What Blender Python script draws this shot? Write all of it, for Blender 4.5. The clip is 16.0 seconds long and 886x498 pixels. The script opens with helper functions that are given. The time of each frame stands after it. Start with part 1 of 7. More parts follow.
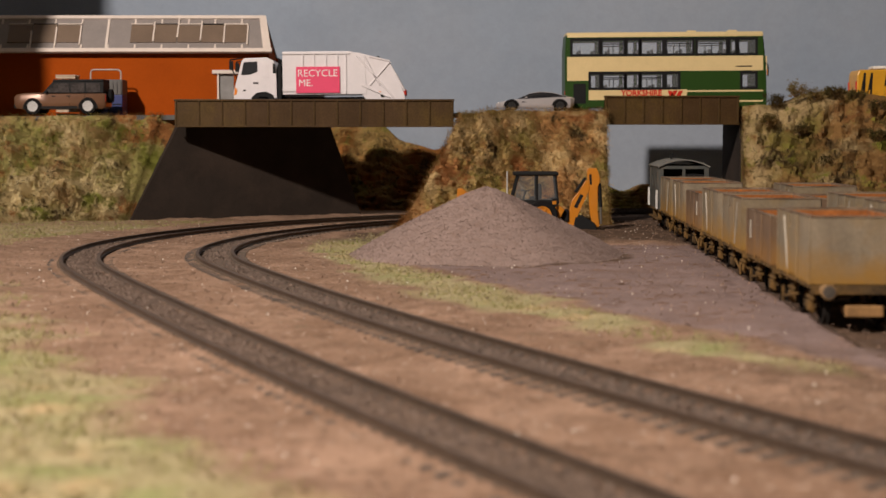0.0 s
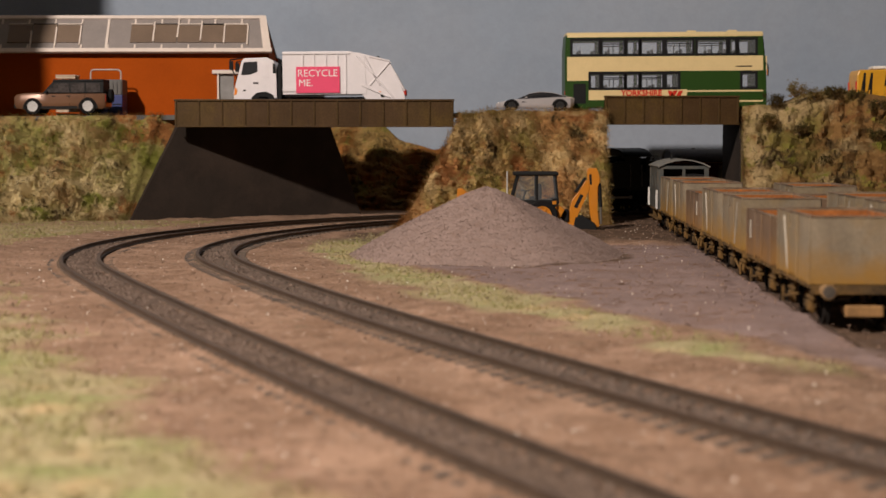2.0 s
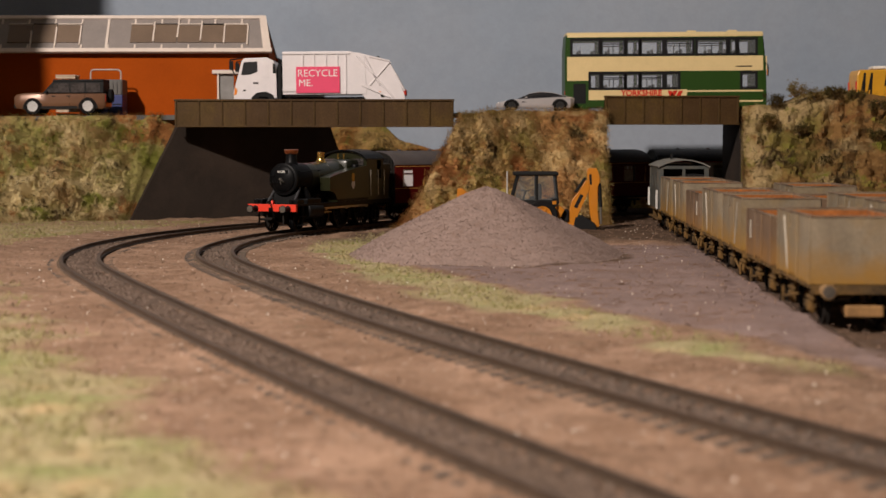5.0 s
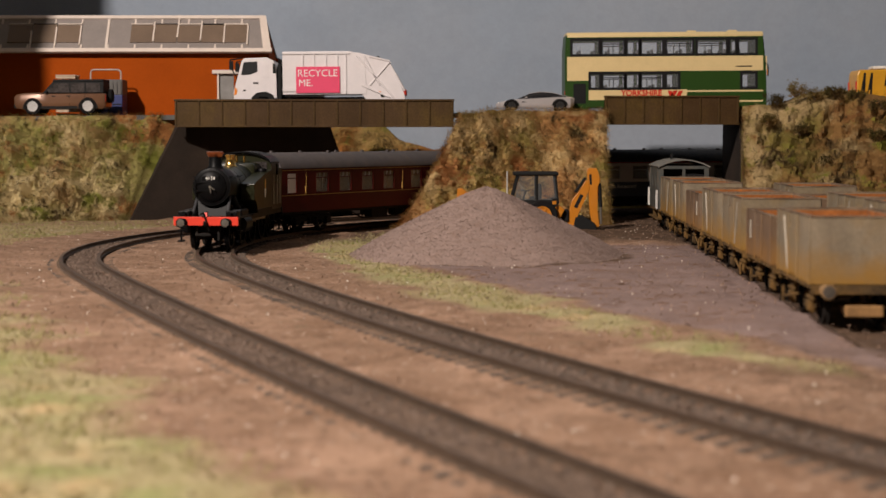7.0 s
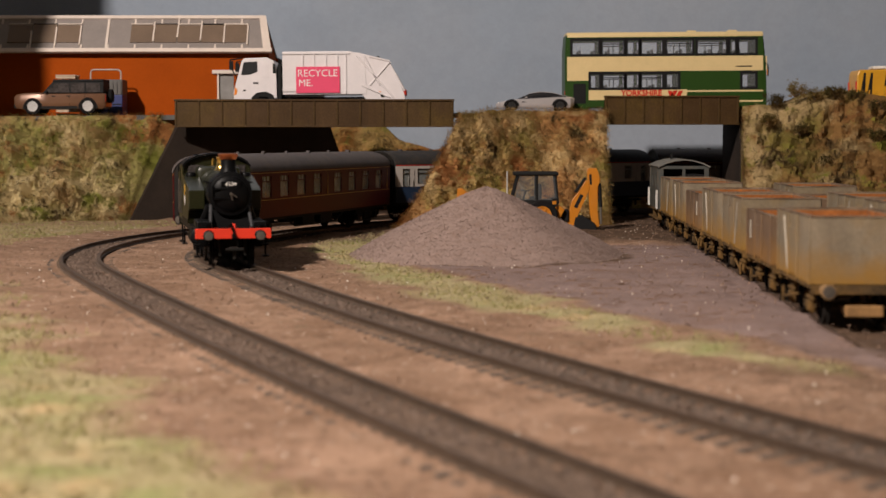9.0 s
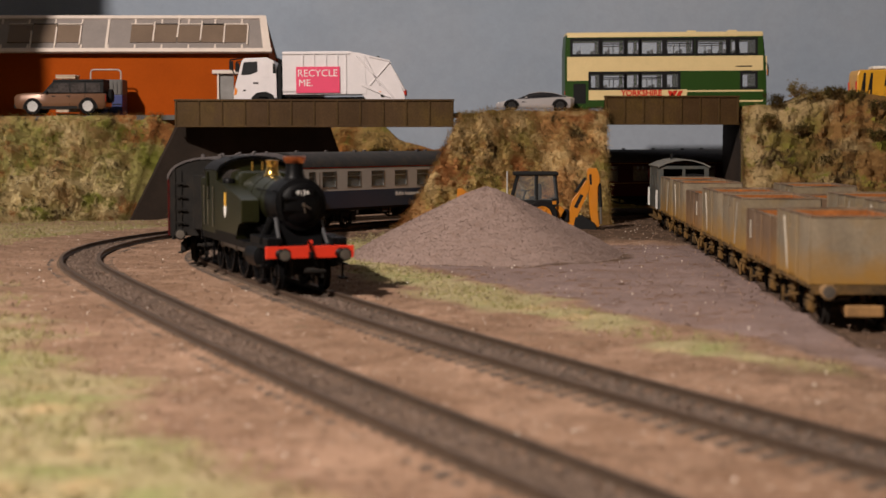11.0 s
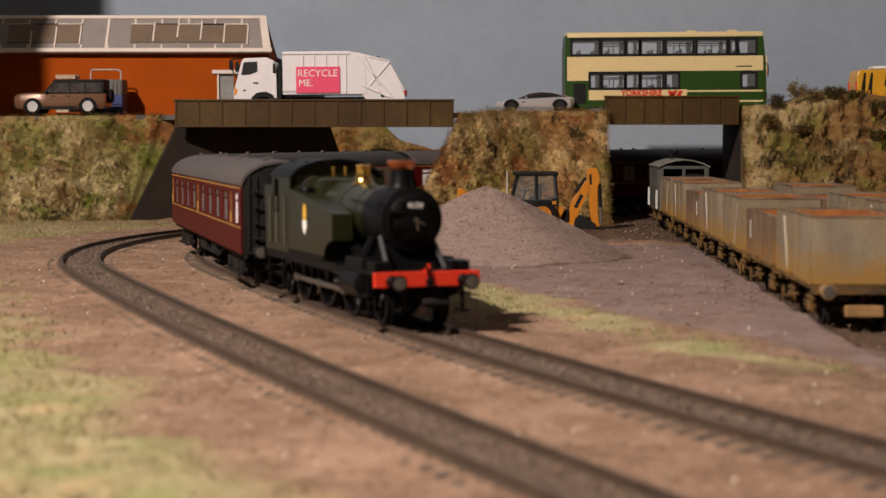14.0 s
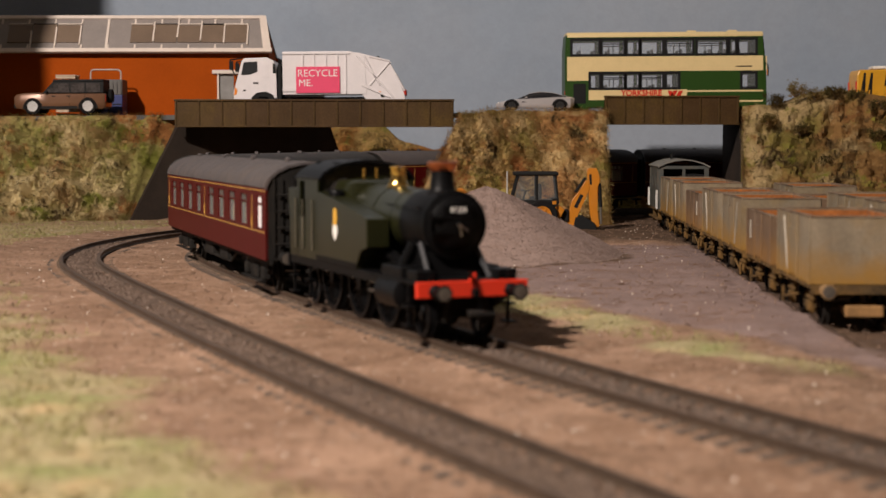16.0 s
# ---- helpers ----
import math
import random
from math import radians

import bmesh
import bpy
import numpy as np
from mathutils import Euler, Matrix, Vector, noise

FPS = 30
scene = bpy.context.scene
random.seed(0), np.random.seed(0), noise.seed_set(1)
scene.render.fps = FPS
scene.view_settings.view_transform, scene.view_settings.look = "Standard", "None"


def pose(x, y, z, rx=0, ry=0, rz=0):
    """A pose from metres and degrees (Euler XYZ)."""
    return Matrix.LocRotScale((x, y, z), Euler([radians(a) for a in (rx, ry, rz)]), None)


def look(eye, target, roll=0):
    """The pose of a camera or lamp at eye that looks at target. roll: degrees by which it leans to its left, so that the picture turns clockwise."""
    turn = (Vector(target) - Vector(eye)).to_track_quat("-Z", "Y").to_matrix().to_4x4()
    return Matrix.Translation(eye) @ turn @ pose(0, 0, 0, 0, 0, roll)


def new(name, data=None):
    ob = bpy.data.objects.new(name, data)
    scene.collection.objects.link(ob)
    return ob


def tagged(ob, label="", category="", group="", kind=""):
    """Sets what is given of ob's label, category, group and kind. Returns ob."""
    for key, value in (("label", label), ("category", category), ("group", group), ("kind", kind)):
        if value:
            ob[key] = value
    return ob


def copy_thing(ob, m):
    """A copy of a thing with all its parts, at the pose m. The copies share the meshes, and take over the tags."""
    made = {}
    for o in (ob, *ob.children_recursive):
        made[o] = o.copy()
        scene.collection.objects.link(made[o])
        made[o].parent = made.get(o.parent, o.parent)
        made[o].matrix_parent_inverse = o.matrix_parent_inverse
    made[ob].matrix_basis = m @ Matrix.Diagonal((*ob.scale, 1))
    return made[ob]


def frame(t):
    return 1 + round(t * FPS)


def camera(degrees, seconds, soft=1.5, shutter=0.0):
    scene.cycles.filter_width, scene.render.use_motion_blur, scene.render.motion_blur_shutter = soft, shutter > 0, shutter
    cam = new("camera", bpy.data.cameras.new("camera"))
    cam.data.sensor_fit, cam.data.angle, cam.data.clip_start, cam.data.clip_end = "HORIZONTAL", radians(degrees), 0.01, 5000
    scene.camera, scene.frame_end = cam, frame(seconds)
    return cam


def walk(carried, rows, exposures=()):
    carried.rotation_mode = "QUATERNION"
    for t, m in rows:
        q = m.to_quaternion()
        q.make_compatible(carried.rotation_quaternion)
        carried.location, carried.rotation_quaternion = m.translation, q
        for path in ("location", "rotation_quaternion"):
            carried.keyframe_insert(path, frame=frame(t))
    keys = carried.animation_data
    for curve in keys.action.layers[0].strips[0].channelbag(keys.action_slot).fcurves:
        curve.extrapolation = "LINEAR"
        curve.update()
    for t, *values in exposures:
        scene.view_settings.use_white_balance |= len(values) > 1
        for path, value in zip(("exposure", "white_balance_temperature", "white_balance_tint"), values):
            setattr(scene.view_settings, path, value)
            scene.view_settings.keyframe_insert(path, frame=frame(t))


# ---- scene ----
MM = 0.001                     # a model railway in 1:76: sizes below are in millimetres
cam = camera(30.26, 16.0, soft=1.5, shutter=0.3)
EYE = (0.0, 0.0, 57.5 * MM)
VIEW = look(EYE, (0.0, 1.0, 57.5 * MM - 195 / 2900))
walk(cam, [(0.0, VIEW), (16.0, VIEW)])
cam.data.dof.use_dof = True
cam.data.dof.focus_distance = 1.03
cam.data.dof.aperture_fstop = 27.0
scene.view_settings.exposure = 0.0

# ---- light: one warm room lamp up on the near side, its light bounced by the room ----
world = bpy.data.worlds.new("room_air")
scene.world = world
world.use_nodes = True
world.node_tree.nodes["Background"].inputs[0].default_value = (1.0, 0.86, 0.74, 1)
world.node_tree.nodes["Background"].inputs[1].default_value = 0.032
lamp_data = bpy.data.lights.new("ceiling_lamp", "AREA")
lamp_data.shape, lamp_data.size = "DISK", 0.06
lamp_data.energy = 40.0
lamp_data.color = (1.0, 0.87, 0.78)
lamp = new("ceiling_lamp", lamp_data)
lamp.matrix_world = look((-0.73, -0.25, 0.965), (-0.10, 0.60, 0.05))

# ---- materials ----
MATS = {}


def mat(name, color, rough=0.6, metal=0.0, vary=0.15, scale=120.0, bump=0.0, fine=900.0, tint=None, mix=0.35, spec=0.5,
        coat=0.0, rand=0.0, dust=0.0, wash=None, streak=0.0):
    """A procedural surface: a base colour broken up at two scales, with relief; dust: a brown film in patches."""
    if name in MATS:
        return MATS[name]
    m = bpy.data.materials.new(name)
    m.use_nodes = True
    nt = m.node_tree
    N, L = nt.nodes, nt.links
    b = N["Principled BSDF"]
    b.inputs["Roughness"].default_value = rough
    b.inputs["Metallic"].default_value = metal
    b.inputs["Specular IOR Level"].default_value = spec
    b.inputs["Coat Weight"].default_value = coat
    tc = N.new("ShaderNodeTexCoord")

    def tex(sc, detail):
        t = N.new("ShaderNodeTexNoise")
        t.inputs["Scale"].default_value = sc
        t.inputs["Detail"].default_value = detail
        t.inputs["Roughness"].default_value = 0.65
        L.new(tc.outputs["Object"], t.inputs["Vector"])
        return t

    def blend(fac, a, c, kind="MIX"):
        x = N.new("ShaderNodeMix")
        x.data_type, x.blend_type = "RGBA", kind
        for sock, v in ((x.inputs[0], fac), (x.inputs[6], a), (x.inputs[7], c)):
            if isinstance(v, bpy.types.NodeSocket):
                L.new(v, sock)
            else:
                sock.default_value = v if isinstance(v, float) else (*v, 1)
        return x.outputs[2]

    def ramp(src, lo, hi):
        r = N.new("ShaderNodeMapRange")
        r.inputs[1].default_value, r.inputs[2].default_value = lo, hi
        L.new(src, r.inputs[0])
        return r.outputs[0]

    big, small = tex(scale, 4.0), tex(fine, 3.0)
    dark = tuple(max(0.0, c * (1 - vary)) for c in color)
    light = tuple(min(1.0, c * (1 + vary)) for c in color)
    col = blend(ramp(big.outputs[0], 0.3, 0.7), dark, light)
    if tint:
        t2 = tex(scale * 0.43, 5.0)
        col = blend(ramp(t2.outputs[0], 0.62 - mix * 0.5, 0.80 - mix * 0.5), col, tint)
    col = blend(ramp(small.outputs[0], 0.35, 0.65), blend(1.0, col, (1 - vary,) * 3, "MULTIPLY"), col)
    if dust:
        t3 = tex(scale * 1.7, 6.0)
        col = blend(blend(1.0, ramp(t3.outputs[0], 0.45, 0.75), (dust,) * 3, "MULTIPLY"), col, (0.30, 0.19, 0.10))
    if streak:
        sq = N.new("ShaderNodeMapping")
        sq.inputs["Scale"].default_value = (1.0, 1.0, 0.12)
        L.new(tc.outputs["Object"], sq.inputs["Vector"])
        t4 = tex(scale * 2.6, 5.0)
        L.new(sq.outputs[0], t4.inputs["Vector"])
        col = blend(ramp(t4.outputs[0], 0.42, 0.66), blend(1.0, col, (1 - streak,) * 3, "MULTIPLY"), col)
    if wash:
        sep = N.new("ShaderNodeSeparateXYZ")
        L.new(tc.outputs["Object"], sep.inputs[0])
        run = N.new("ShaderNodeMath")
        run.operation = "MULTIPLY_ADD"
        L.new(tex(scale * 1.4, 5.0).outputs[0], run.inputs[0])
        run.inputs[1].default_value = -0.020
        L.new(sep.outputs[2], run.inputs[2])
        col = blend(ramp(run.outputs[0], 0.012, 0.000), col, wash)
    if rand:
        info = N.new("ShaderNodeObjectInfo")
        isl = N.new("ShaderNodeNewGeometry")
        add = N.new("ShaderNodeMath")
        add.operation = "ADD"
        L.new(info.outputs["Random"], add.inputs[0])
        L.new(isl.outputs["Random Per Island"], add.inputs[1])
        hsv = N.new("ShaderNodeHueSaturation")
        L.new(ramp(add.outputs[0], 0.0, 2.0), hsv.inputs["Value"])
        hsv.inputs["Value"].default_value = 1
        mr = hsv.inputs["Value"].links[0].from_node
        mr.inputs[3].default_value, mr.inputs[4].default_value = 1 - rand, 1 + rand
        L.new(col, hsv.inputs["Color"])
        col = hsv.outputs[0]
    L.new(col, b.inputs["Base Color"])
    if bump:
        bp = N.new("ShaderNodeBump")
        bp.inputs["Strength"].default_value = min(1.0, bump)
        bp.inputs["Distance"].default_value = 0.0006
        L.new(small.outputs[0], bp.inputs["Height"])
        L.new(bp.outputs[0], b.inputs["Normal"])
    MATS[name] = m
    return m


def glass(name, color=(0.9, 0.95, 0.95), rough=0.05, alpha=0.25):
    if name in MATS:
        return MATS[name]
    m = bpy.data.materials.new(name)
    m.use_nodes = True
    nt = m.node_tree
    b = nt.nodes["Principled BSDF"]
    b.inputs["Base Color"].default_value = (*color, 1)
    b.inputs["Roughness"].default_value = rough
    b.inputs["Alpha"].default_value = alpha
    MATS[name] = m
    return m


# ---- building helpers ----
def part(name, bm, material, parent=None, label="", smooth=False, mm=True):
    """Links a bmesh, drawn in millimetres, as one mesh object under a thing or part."""
    if mm:
        bmesh.ops.scale(bm, vec=(MM, MM, MM), verts=bm.verts)
    bmesh.ops.recalc_face_normals(bm, faces=bm.faces)
    me = bpy.data.meshes.new(name)
    bm.to_mesh(me)
    bm.free()
    me.materials.append(material)
    if smooth:
        me.polygons.foreach_set("use_smooth", [True] * len(me.polygons))
        me.set_sharp_from_angle(angle=radians(35))
    ob = new(name, me)
    if parent:
        ob.parent = parent
    if label:
        ob["label"] = label
    return ob


def thing(name, m, label, category, group="", kind=""):
    """An Empty at the base of a thing, at the pose m."""
    ob = new(name)
    ob.empty_display_size = 0.01
    ob.matrix_world = m
    return tagged(ob, label, category, group, kind)


def at(x, y, z, rz=0.0, rx=0.0, ry=0.0):
    return pose(x * MM, y * MM, z * MM, rx, ry, rz)


def box(bm, x0, x1, y0, y1, z0, z1, bev=0.0, m=None):
    g = bmesh.ops.create_cube(bm, size=1.0)
    vs = g["verts"]
    bmesh.ops.scale(bm, vec=(x1 - x0, y1 - y0, z1 - z0), verts=vs)
    bmesh.ops.translate(bm, vec=((x0 + x1) / 2, (y0 + y1) / 2, (z0 + z1) / 2), verts=vs)
    if bev:
        es = list({e for v in vs for e in v.link_edges})
        r = bmesh.ops.bevel(bm, geom=es, offset=bev, segments=2, profile=0.5, affect="EDGES")
        vs = list({v for f in r["faces"] for v in f.verts} | {v for v in vs if v.is_valid})
    if m is not None:
        bmesh.ops.transform(bm, matrix=m, verts=[v for v in vs if v.is_valid])
    return bm


def cyl(bm, r0, r1, h, m, seg=20, cap=True):
    """A cone or cylinder from z=0 to h in the frame m."""
    bmesh.ops.create_cone(bm, cap_ends=cap, segments=seg, radius1=r0, radius2=r1, depth=h, matrix=m @ Matrix.Translation((0, 0, h / 2)))
    return bm


def rod(bm, a, b, r, seg=6):
    a, b = Vector(a), Vector(b)
    d = b - a
    return cyl(bm, r, r, d.length, Matrix.Translation(a) @ d.to_track_quat("Z", "Y").to_matrix().to_4x4(), seg)


def sweep(bm, loops, closed=False, caps=True):
    """Skins a list of rings of points, each ring closed."""
    rings = [[bm.verts.new(p) for p in ring] for ring in loops]
    n = len(rings[0])
    pairs = list(zip(rings, rings[1:])) + ([(rings[-1], rings[0])] if closed else [])
    for a, b in pairs:
        for i in range(n):
            bm.faces.new((a[i], a[(i + 1) % n], b[(i + 1) % n], b[i]))
    if caps and not closed:
        bm.faces.new(rings[0][::-1])
        bm.faces.new(rings[-1])
    return bm


def prism(bm, outline, y0, y1, bev=0.0):
    """An outline of (x, z) points, given thickness from y0 to y1."""
    a = [bm.verts.new((x, y0, z)) for x, z in outline]
    b = [bm.verts.new((x, y1, z)) for x, z in outline]
    n = len(a)
    fs = [bm.faces.new(a), bm.faces.new(b[::-1])]
    for i in range(n):
        fs.append(bm.faces.new((a[i], b[i], b[(i + 1) % n], a[(i + 1) % n])))
    if bev:
        bmesh.ops.bevel(bm, geom=list({e for f in fs for e in f.edges}), offset=bev, segments=2, profile=0.5, affect="EDGES")
    return bm


def lathe(bm, prof, m, seg=24):
    """A profile of (radius, height) turned round the z axis of the frame m."""
    loops = []
    for r, h in prof:
        loops.append([m @ Vector((r * math.cos(2 * math.pi * k / seg), r * math.sin(2 * math.pi * k / seg), h)) for k in range(seg)])
    return sweep(bm, loops)


def B():
    return bmesh.new()


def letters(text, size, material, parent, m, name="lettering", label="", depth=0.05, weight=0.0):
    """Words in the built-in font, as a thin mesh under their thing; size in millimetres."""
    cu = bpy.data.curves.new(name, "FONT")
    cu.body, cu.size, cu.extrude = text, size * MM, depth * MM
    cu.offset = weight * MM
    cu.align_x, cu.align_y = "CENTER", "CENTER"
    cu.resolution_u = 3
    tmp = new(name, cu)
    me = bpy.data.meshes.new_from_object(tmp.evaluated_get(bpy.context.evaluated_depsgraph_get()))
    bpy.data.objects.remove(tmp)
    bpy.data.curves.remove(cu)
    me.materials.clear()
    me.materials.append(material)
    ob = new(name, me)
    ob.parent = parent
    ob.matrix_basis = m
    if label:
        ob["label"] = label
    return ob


# ---- the two running lines: arcs that ease into one another ----
def line_path(x, y, h, k1, l1, k2, l2, k3, l3, n=1600):
    s = np.linspace(0, l1 + l2 + l3, n)
    ds = s[1] - s[0]
    ease = lambda a: 1 / (1 + np.exp(-a / 15.0))
    k = k1 + (k2 - k1) * ease(s - l1) + (k3 - k2) * ease(s - l1 - l2)
    hh = h + np.concatenate([[0], np.cumsum((k[1:] + k[:-1]) / 2 * ds)])
    mid = (hh[1:] + hh[:-1]) / 2
    return s, x + np.concatenate([[0], np.cumsum(np.cos(mid) * ds)]), y + np.concatenate([[0], np.cumsum(np.sin(mid) * ds)]), hh


# the inner line starts far round the back, so that the whole train stands on it from the beginning
BACK_K = 0.00205
BACK = 1120.0


def back_up(x, y, h, k, run):
    """The start of an arc that reaches (x, y, h) after the length run."""
    h0 = h - k * run
    r = 1 / k
    cx, cy = x - r * math.sin(h), y + r * math.cos(h)
    return cx + r * math.sin(h0), cy - r * math.cos(h0), h0


LINE_B = line_path(*back_up(386.99, 1357.43, 3.10111, BACK_K, BACK), BACK_K, 720.6 + BACK, 0.00244, 182.1, 0.00025, 760.0, n=2800)
def eased_aside(line, s0, s1, off):
    """A line moved sideways to its left by off, eased in between the lengths s0 and s1."""
    s, x, y, h = line
    u = np.clip((s - s0) / (s1 - s0), 0, 1)
    e = off * u * u * (3 - 2 * u)
    return s, x - np.sin(h) * e, y + np.cos(h) * e, h


LINE_B = eased_aside(LINE_B, 1880.0, 2060.0, 2.9)
LINE_A = line_path(372.2, 1380.2, 3.05267, 0.00194, 706.6, 0.00224, 280.9, 0.00015, 760.0)


def on_line(line, s):
    """Place and heading at the length s along a line."""
    return tuple(float(np.interp(s, line[0], line[i])) for i in (1, 2, 3))
# ---- the setting ----
def signed(line, X, Y):
    """Distance from a line, positive on its left (the inner side), for arrays of points."""
    px, py, ph = line[1][::6], line[2][::6], line[3][::6]
    best = np.full(X.shape, 1e9)
    sign = np.zeros(X.shape)
    for a, b, h in zip(px, py, ph):
        d = (X - a) ** 2 + (Y - b) ** 2
        m = d < best
        best[m] = d[m]
        sign[m] = (-(X - a) * math.sin(h) + (Y - b) * math.cos(h))[m]
    return np.sqrt(best) * np.sign(sign)


def lump(X, Y, scale, seed):
    """Cheap smooth noise for arrays, about -1 to 1."""
    rng = np.random.RandomState(seed)
    out = np.zeros(X.shape)
    for i in range(7):
        a = rng.uniform(0, 2 * np.pi)
        k = rng.uniform(0.6, 1.8) * 2 * np.pi / scale
        out += np.sin(k * (X * np.cos(a) + Y * np.sin(a)) + rng.uniform(0, 6.28))
    return out / 3.2


def ground_material():
    m = bpy.data.materials.new("scenic_ground")
    m.use_nodes = True
    nt = m.node_tree
    N, L = nt.nodes, nt.links
    b = N["Principled BSDF"]
    b.inputs["Roughness"].default_value = 0.95
    b.inputs["Specular IOR Level"].default_value = 0.2
    tc = N.new("ShaderNodeTexCoord")

    def tex(sc, d=4.0):
        t = N.new("ShaderNodeTexNoise")
        t.inputs["Scale"].default_value, t.inputs["Detail"].default_value, t.inputs["Roughness"].default_value = sc, d, 0.68
        L.new(tc.outputs["Object"], t.inputs["Vector"])
        return t.outputs[0]

    def rng(src, lo, hi, a=0.0, c=1.0):
        r = N.new("ShaderNodeMapRange")
        r.inputs[1].default_value, r.inputs[2].default_value, r.inputs[3].default_value, r.inputs[4].default_value = lo, hi, a, c
        L.new(src, r.inputs[0])
        return r.outputs[0]

    def blend(fac, a, c, kind="MIX"):
        x = N.new("ShaderNodeMix")
        x.data_type, x.blend_type = "RGBA", kind
        for sock, v in ((x.inputs[0], fac), (x.inputs[6], a), (x.inputs[7], c)):
            if isinstance(v, bpy.types.NodeSocket):
                L.new(v, sock)
            else:
                sock.default_value = v if isinstance(v, float) else (*v, 1)
        return x.outputs[2]

    def zone(name):
        at_ = N.new("ShaderNodeAttribute")
        at_.attribute_name = name
        s = N.new("ShaderNodeMath")
        s.operation = "ADD"
        L.new(at_.outputs["Fac"], s.inputs[0])
        L.new(rng(tex(55.0, 6.0), 0.25, 0.75, -0.38, 0.38), s.inputs[1])
        return rng(s.outputs[0], 0.22, 0.78)

    grain = tex(1100.0, 3.0)
    earth = blend(rng(tex(22.0, 6.0), 0.36, 0.64), (0.235, 0.140, 0.088), (0.39, 0.248, 0.168))
    earth = blend(rng(tex(75.0, 6.0), 0.50, 0.72), earth, (0.185, 0.108, 0.066))
    earth = blend(rng(tex(230.0, 4.0), 0.55, 0.70), earth, (0.16, 0.094, 0.056))
    earth = blend(rng(tex(330.0, 2.0), 0.62, 0.70), earth, (0.52, 0.39, 0.30))
    ballast = blend(rng(tex(300.0), 0.3, 0.7), (0.092, 0.063, 0.046), (0.190, 0.130, 0.094))
    ballast = blend(rng(tex(520.0, 3.0), 0.60, 0.70), ballast, (0.38, 0.30, 0.25))
    ballast = blend(rng(tex(45.0, 5.0), 0.48, 0.66), ballast, (0.165, 0.110, 0.078))
    grass = blend(rng(tex(70.0), 0.3, 0.7), (0.315, 0.270, 0.135), (0.47, 0.395, 0.225))
    grass = blend(rng(tex(48.0, 6.0), 0.54, 0.66), grass, (0.52, 0.38, 0.20))
    grass = blend(rng(tex(170.0, 5.0), 0.56, 0.70), grass, (0.21, 0.180, 0.080))
    grass = blend(rng(tex(30.0, 5.0), 0.52, 0.66), grass, (0.30, 0.310, 0.125))
    yard = blend(rng(tex(40.0), 0.3, 0.7), (0.215, 0.150, 0.133), (0.295, 0.213, 0.193))
    yard = blend(rng(tex(26.0, 6.0), 0.50, 0.70), yard, (0.235, 0.150, 0.120))
    yard = blend(rng(tex(110.0, 7.0), 0.57, 0.70), yard, (0.20, 0.125, 0.10))
    # dark brown for real dirt, and for the dimmer near right painted with it
    dirt_shade = blend(rng(tex(90.0), 0.3, 0.7), (0.060, 0.036, 0.022), (0.150, 0.092, 0.058))
    col = blend(zone("grass"), earth, grass)
    col = blend(zone("yard"), col, yard)
    col = blend(zone("dirt_shade"), col, dirt_shade)
    col = blend(zone("ballast"), col, ballast)
    col = blend(rng(grain, 0.35, 0.65), blend(1.0, col, (0.70, 0.70, 0.70), "MULTIPLY"), col)
    L.new(col, b.inputs["Base Color"])
    bp = N.new("ShaderNodeBump")
    bp.inputs["Strength"].default_value, bp.inputs["Distance"].default_value = 0.8, 0.0008
    L.new(grain, bp.inputs["Height"])
    L.new(bp.outputs[0], b.inputs["Normal"])
    return m


GROUND_Z = -3.0
PILE = (22.5, 848.0, 69.5, 38.0)


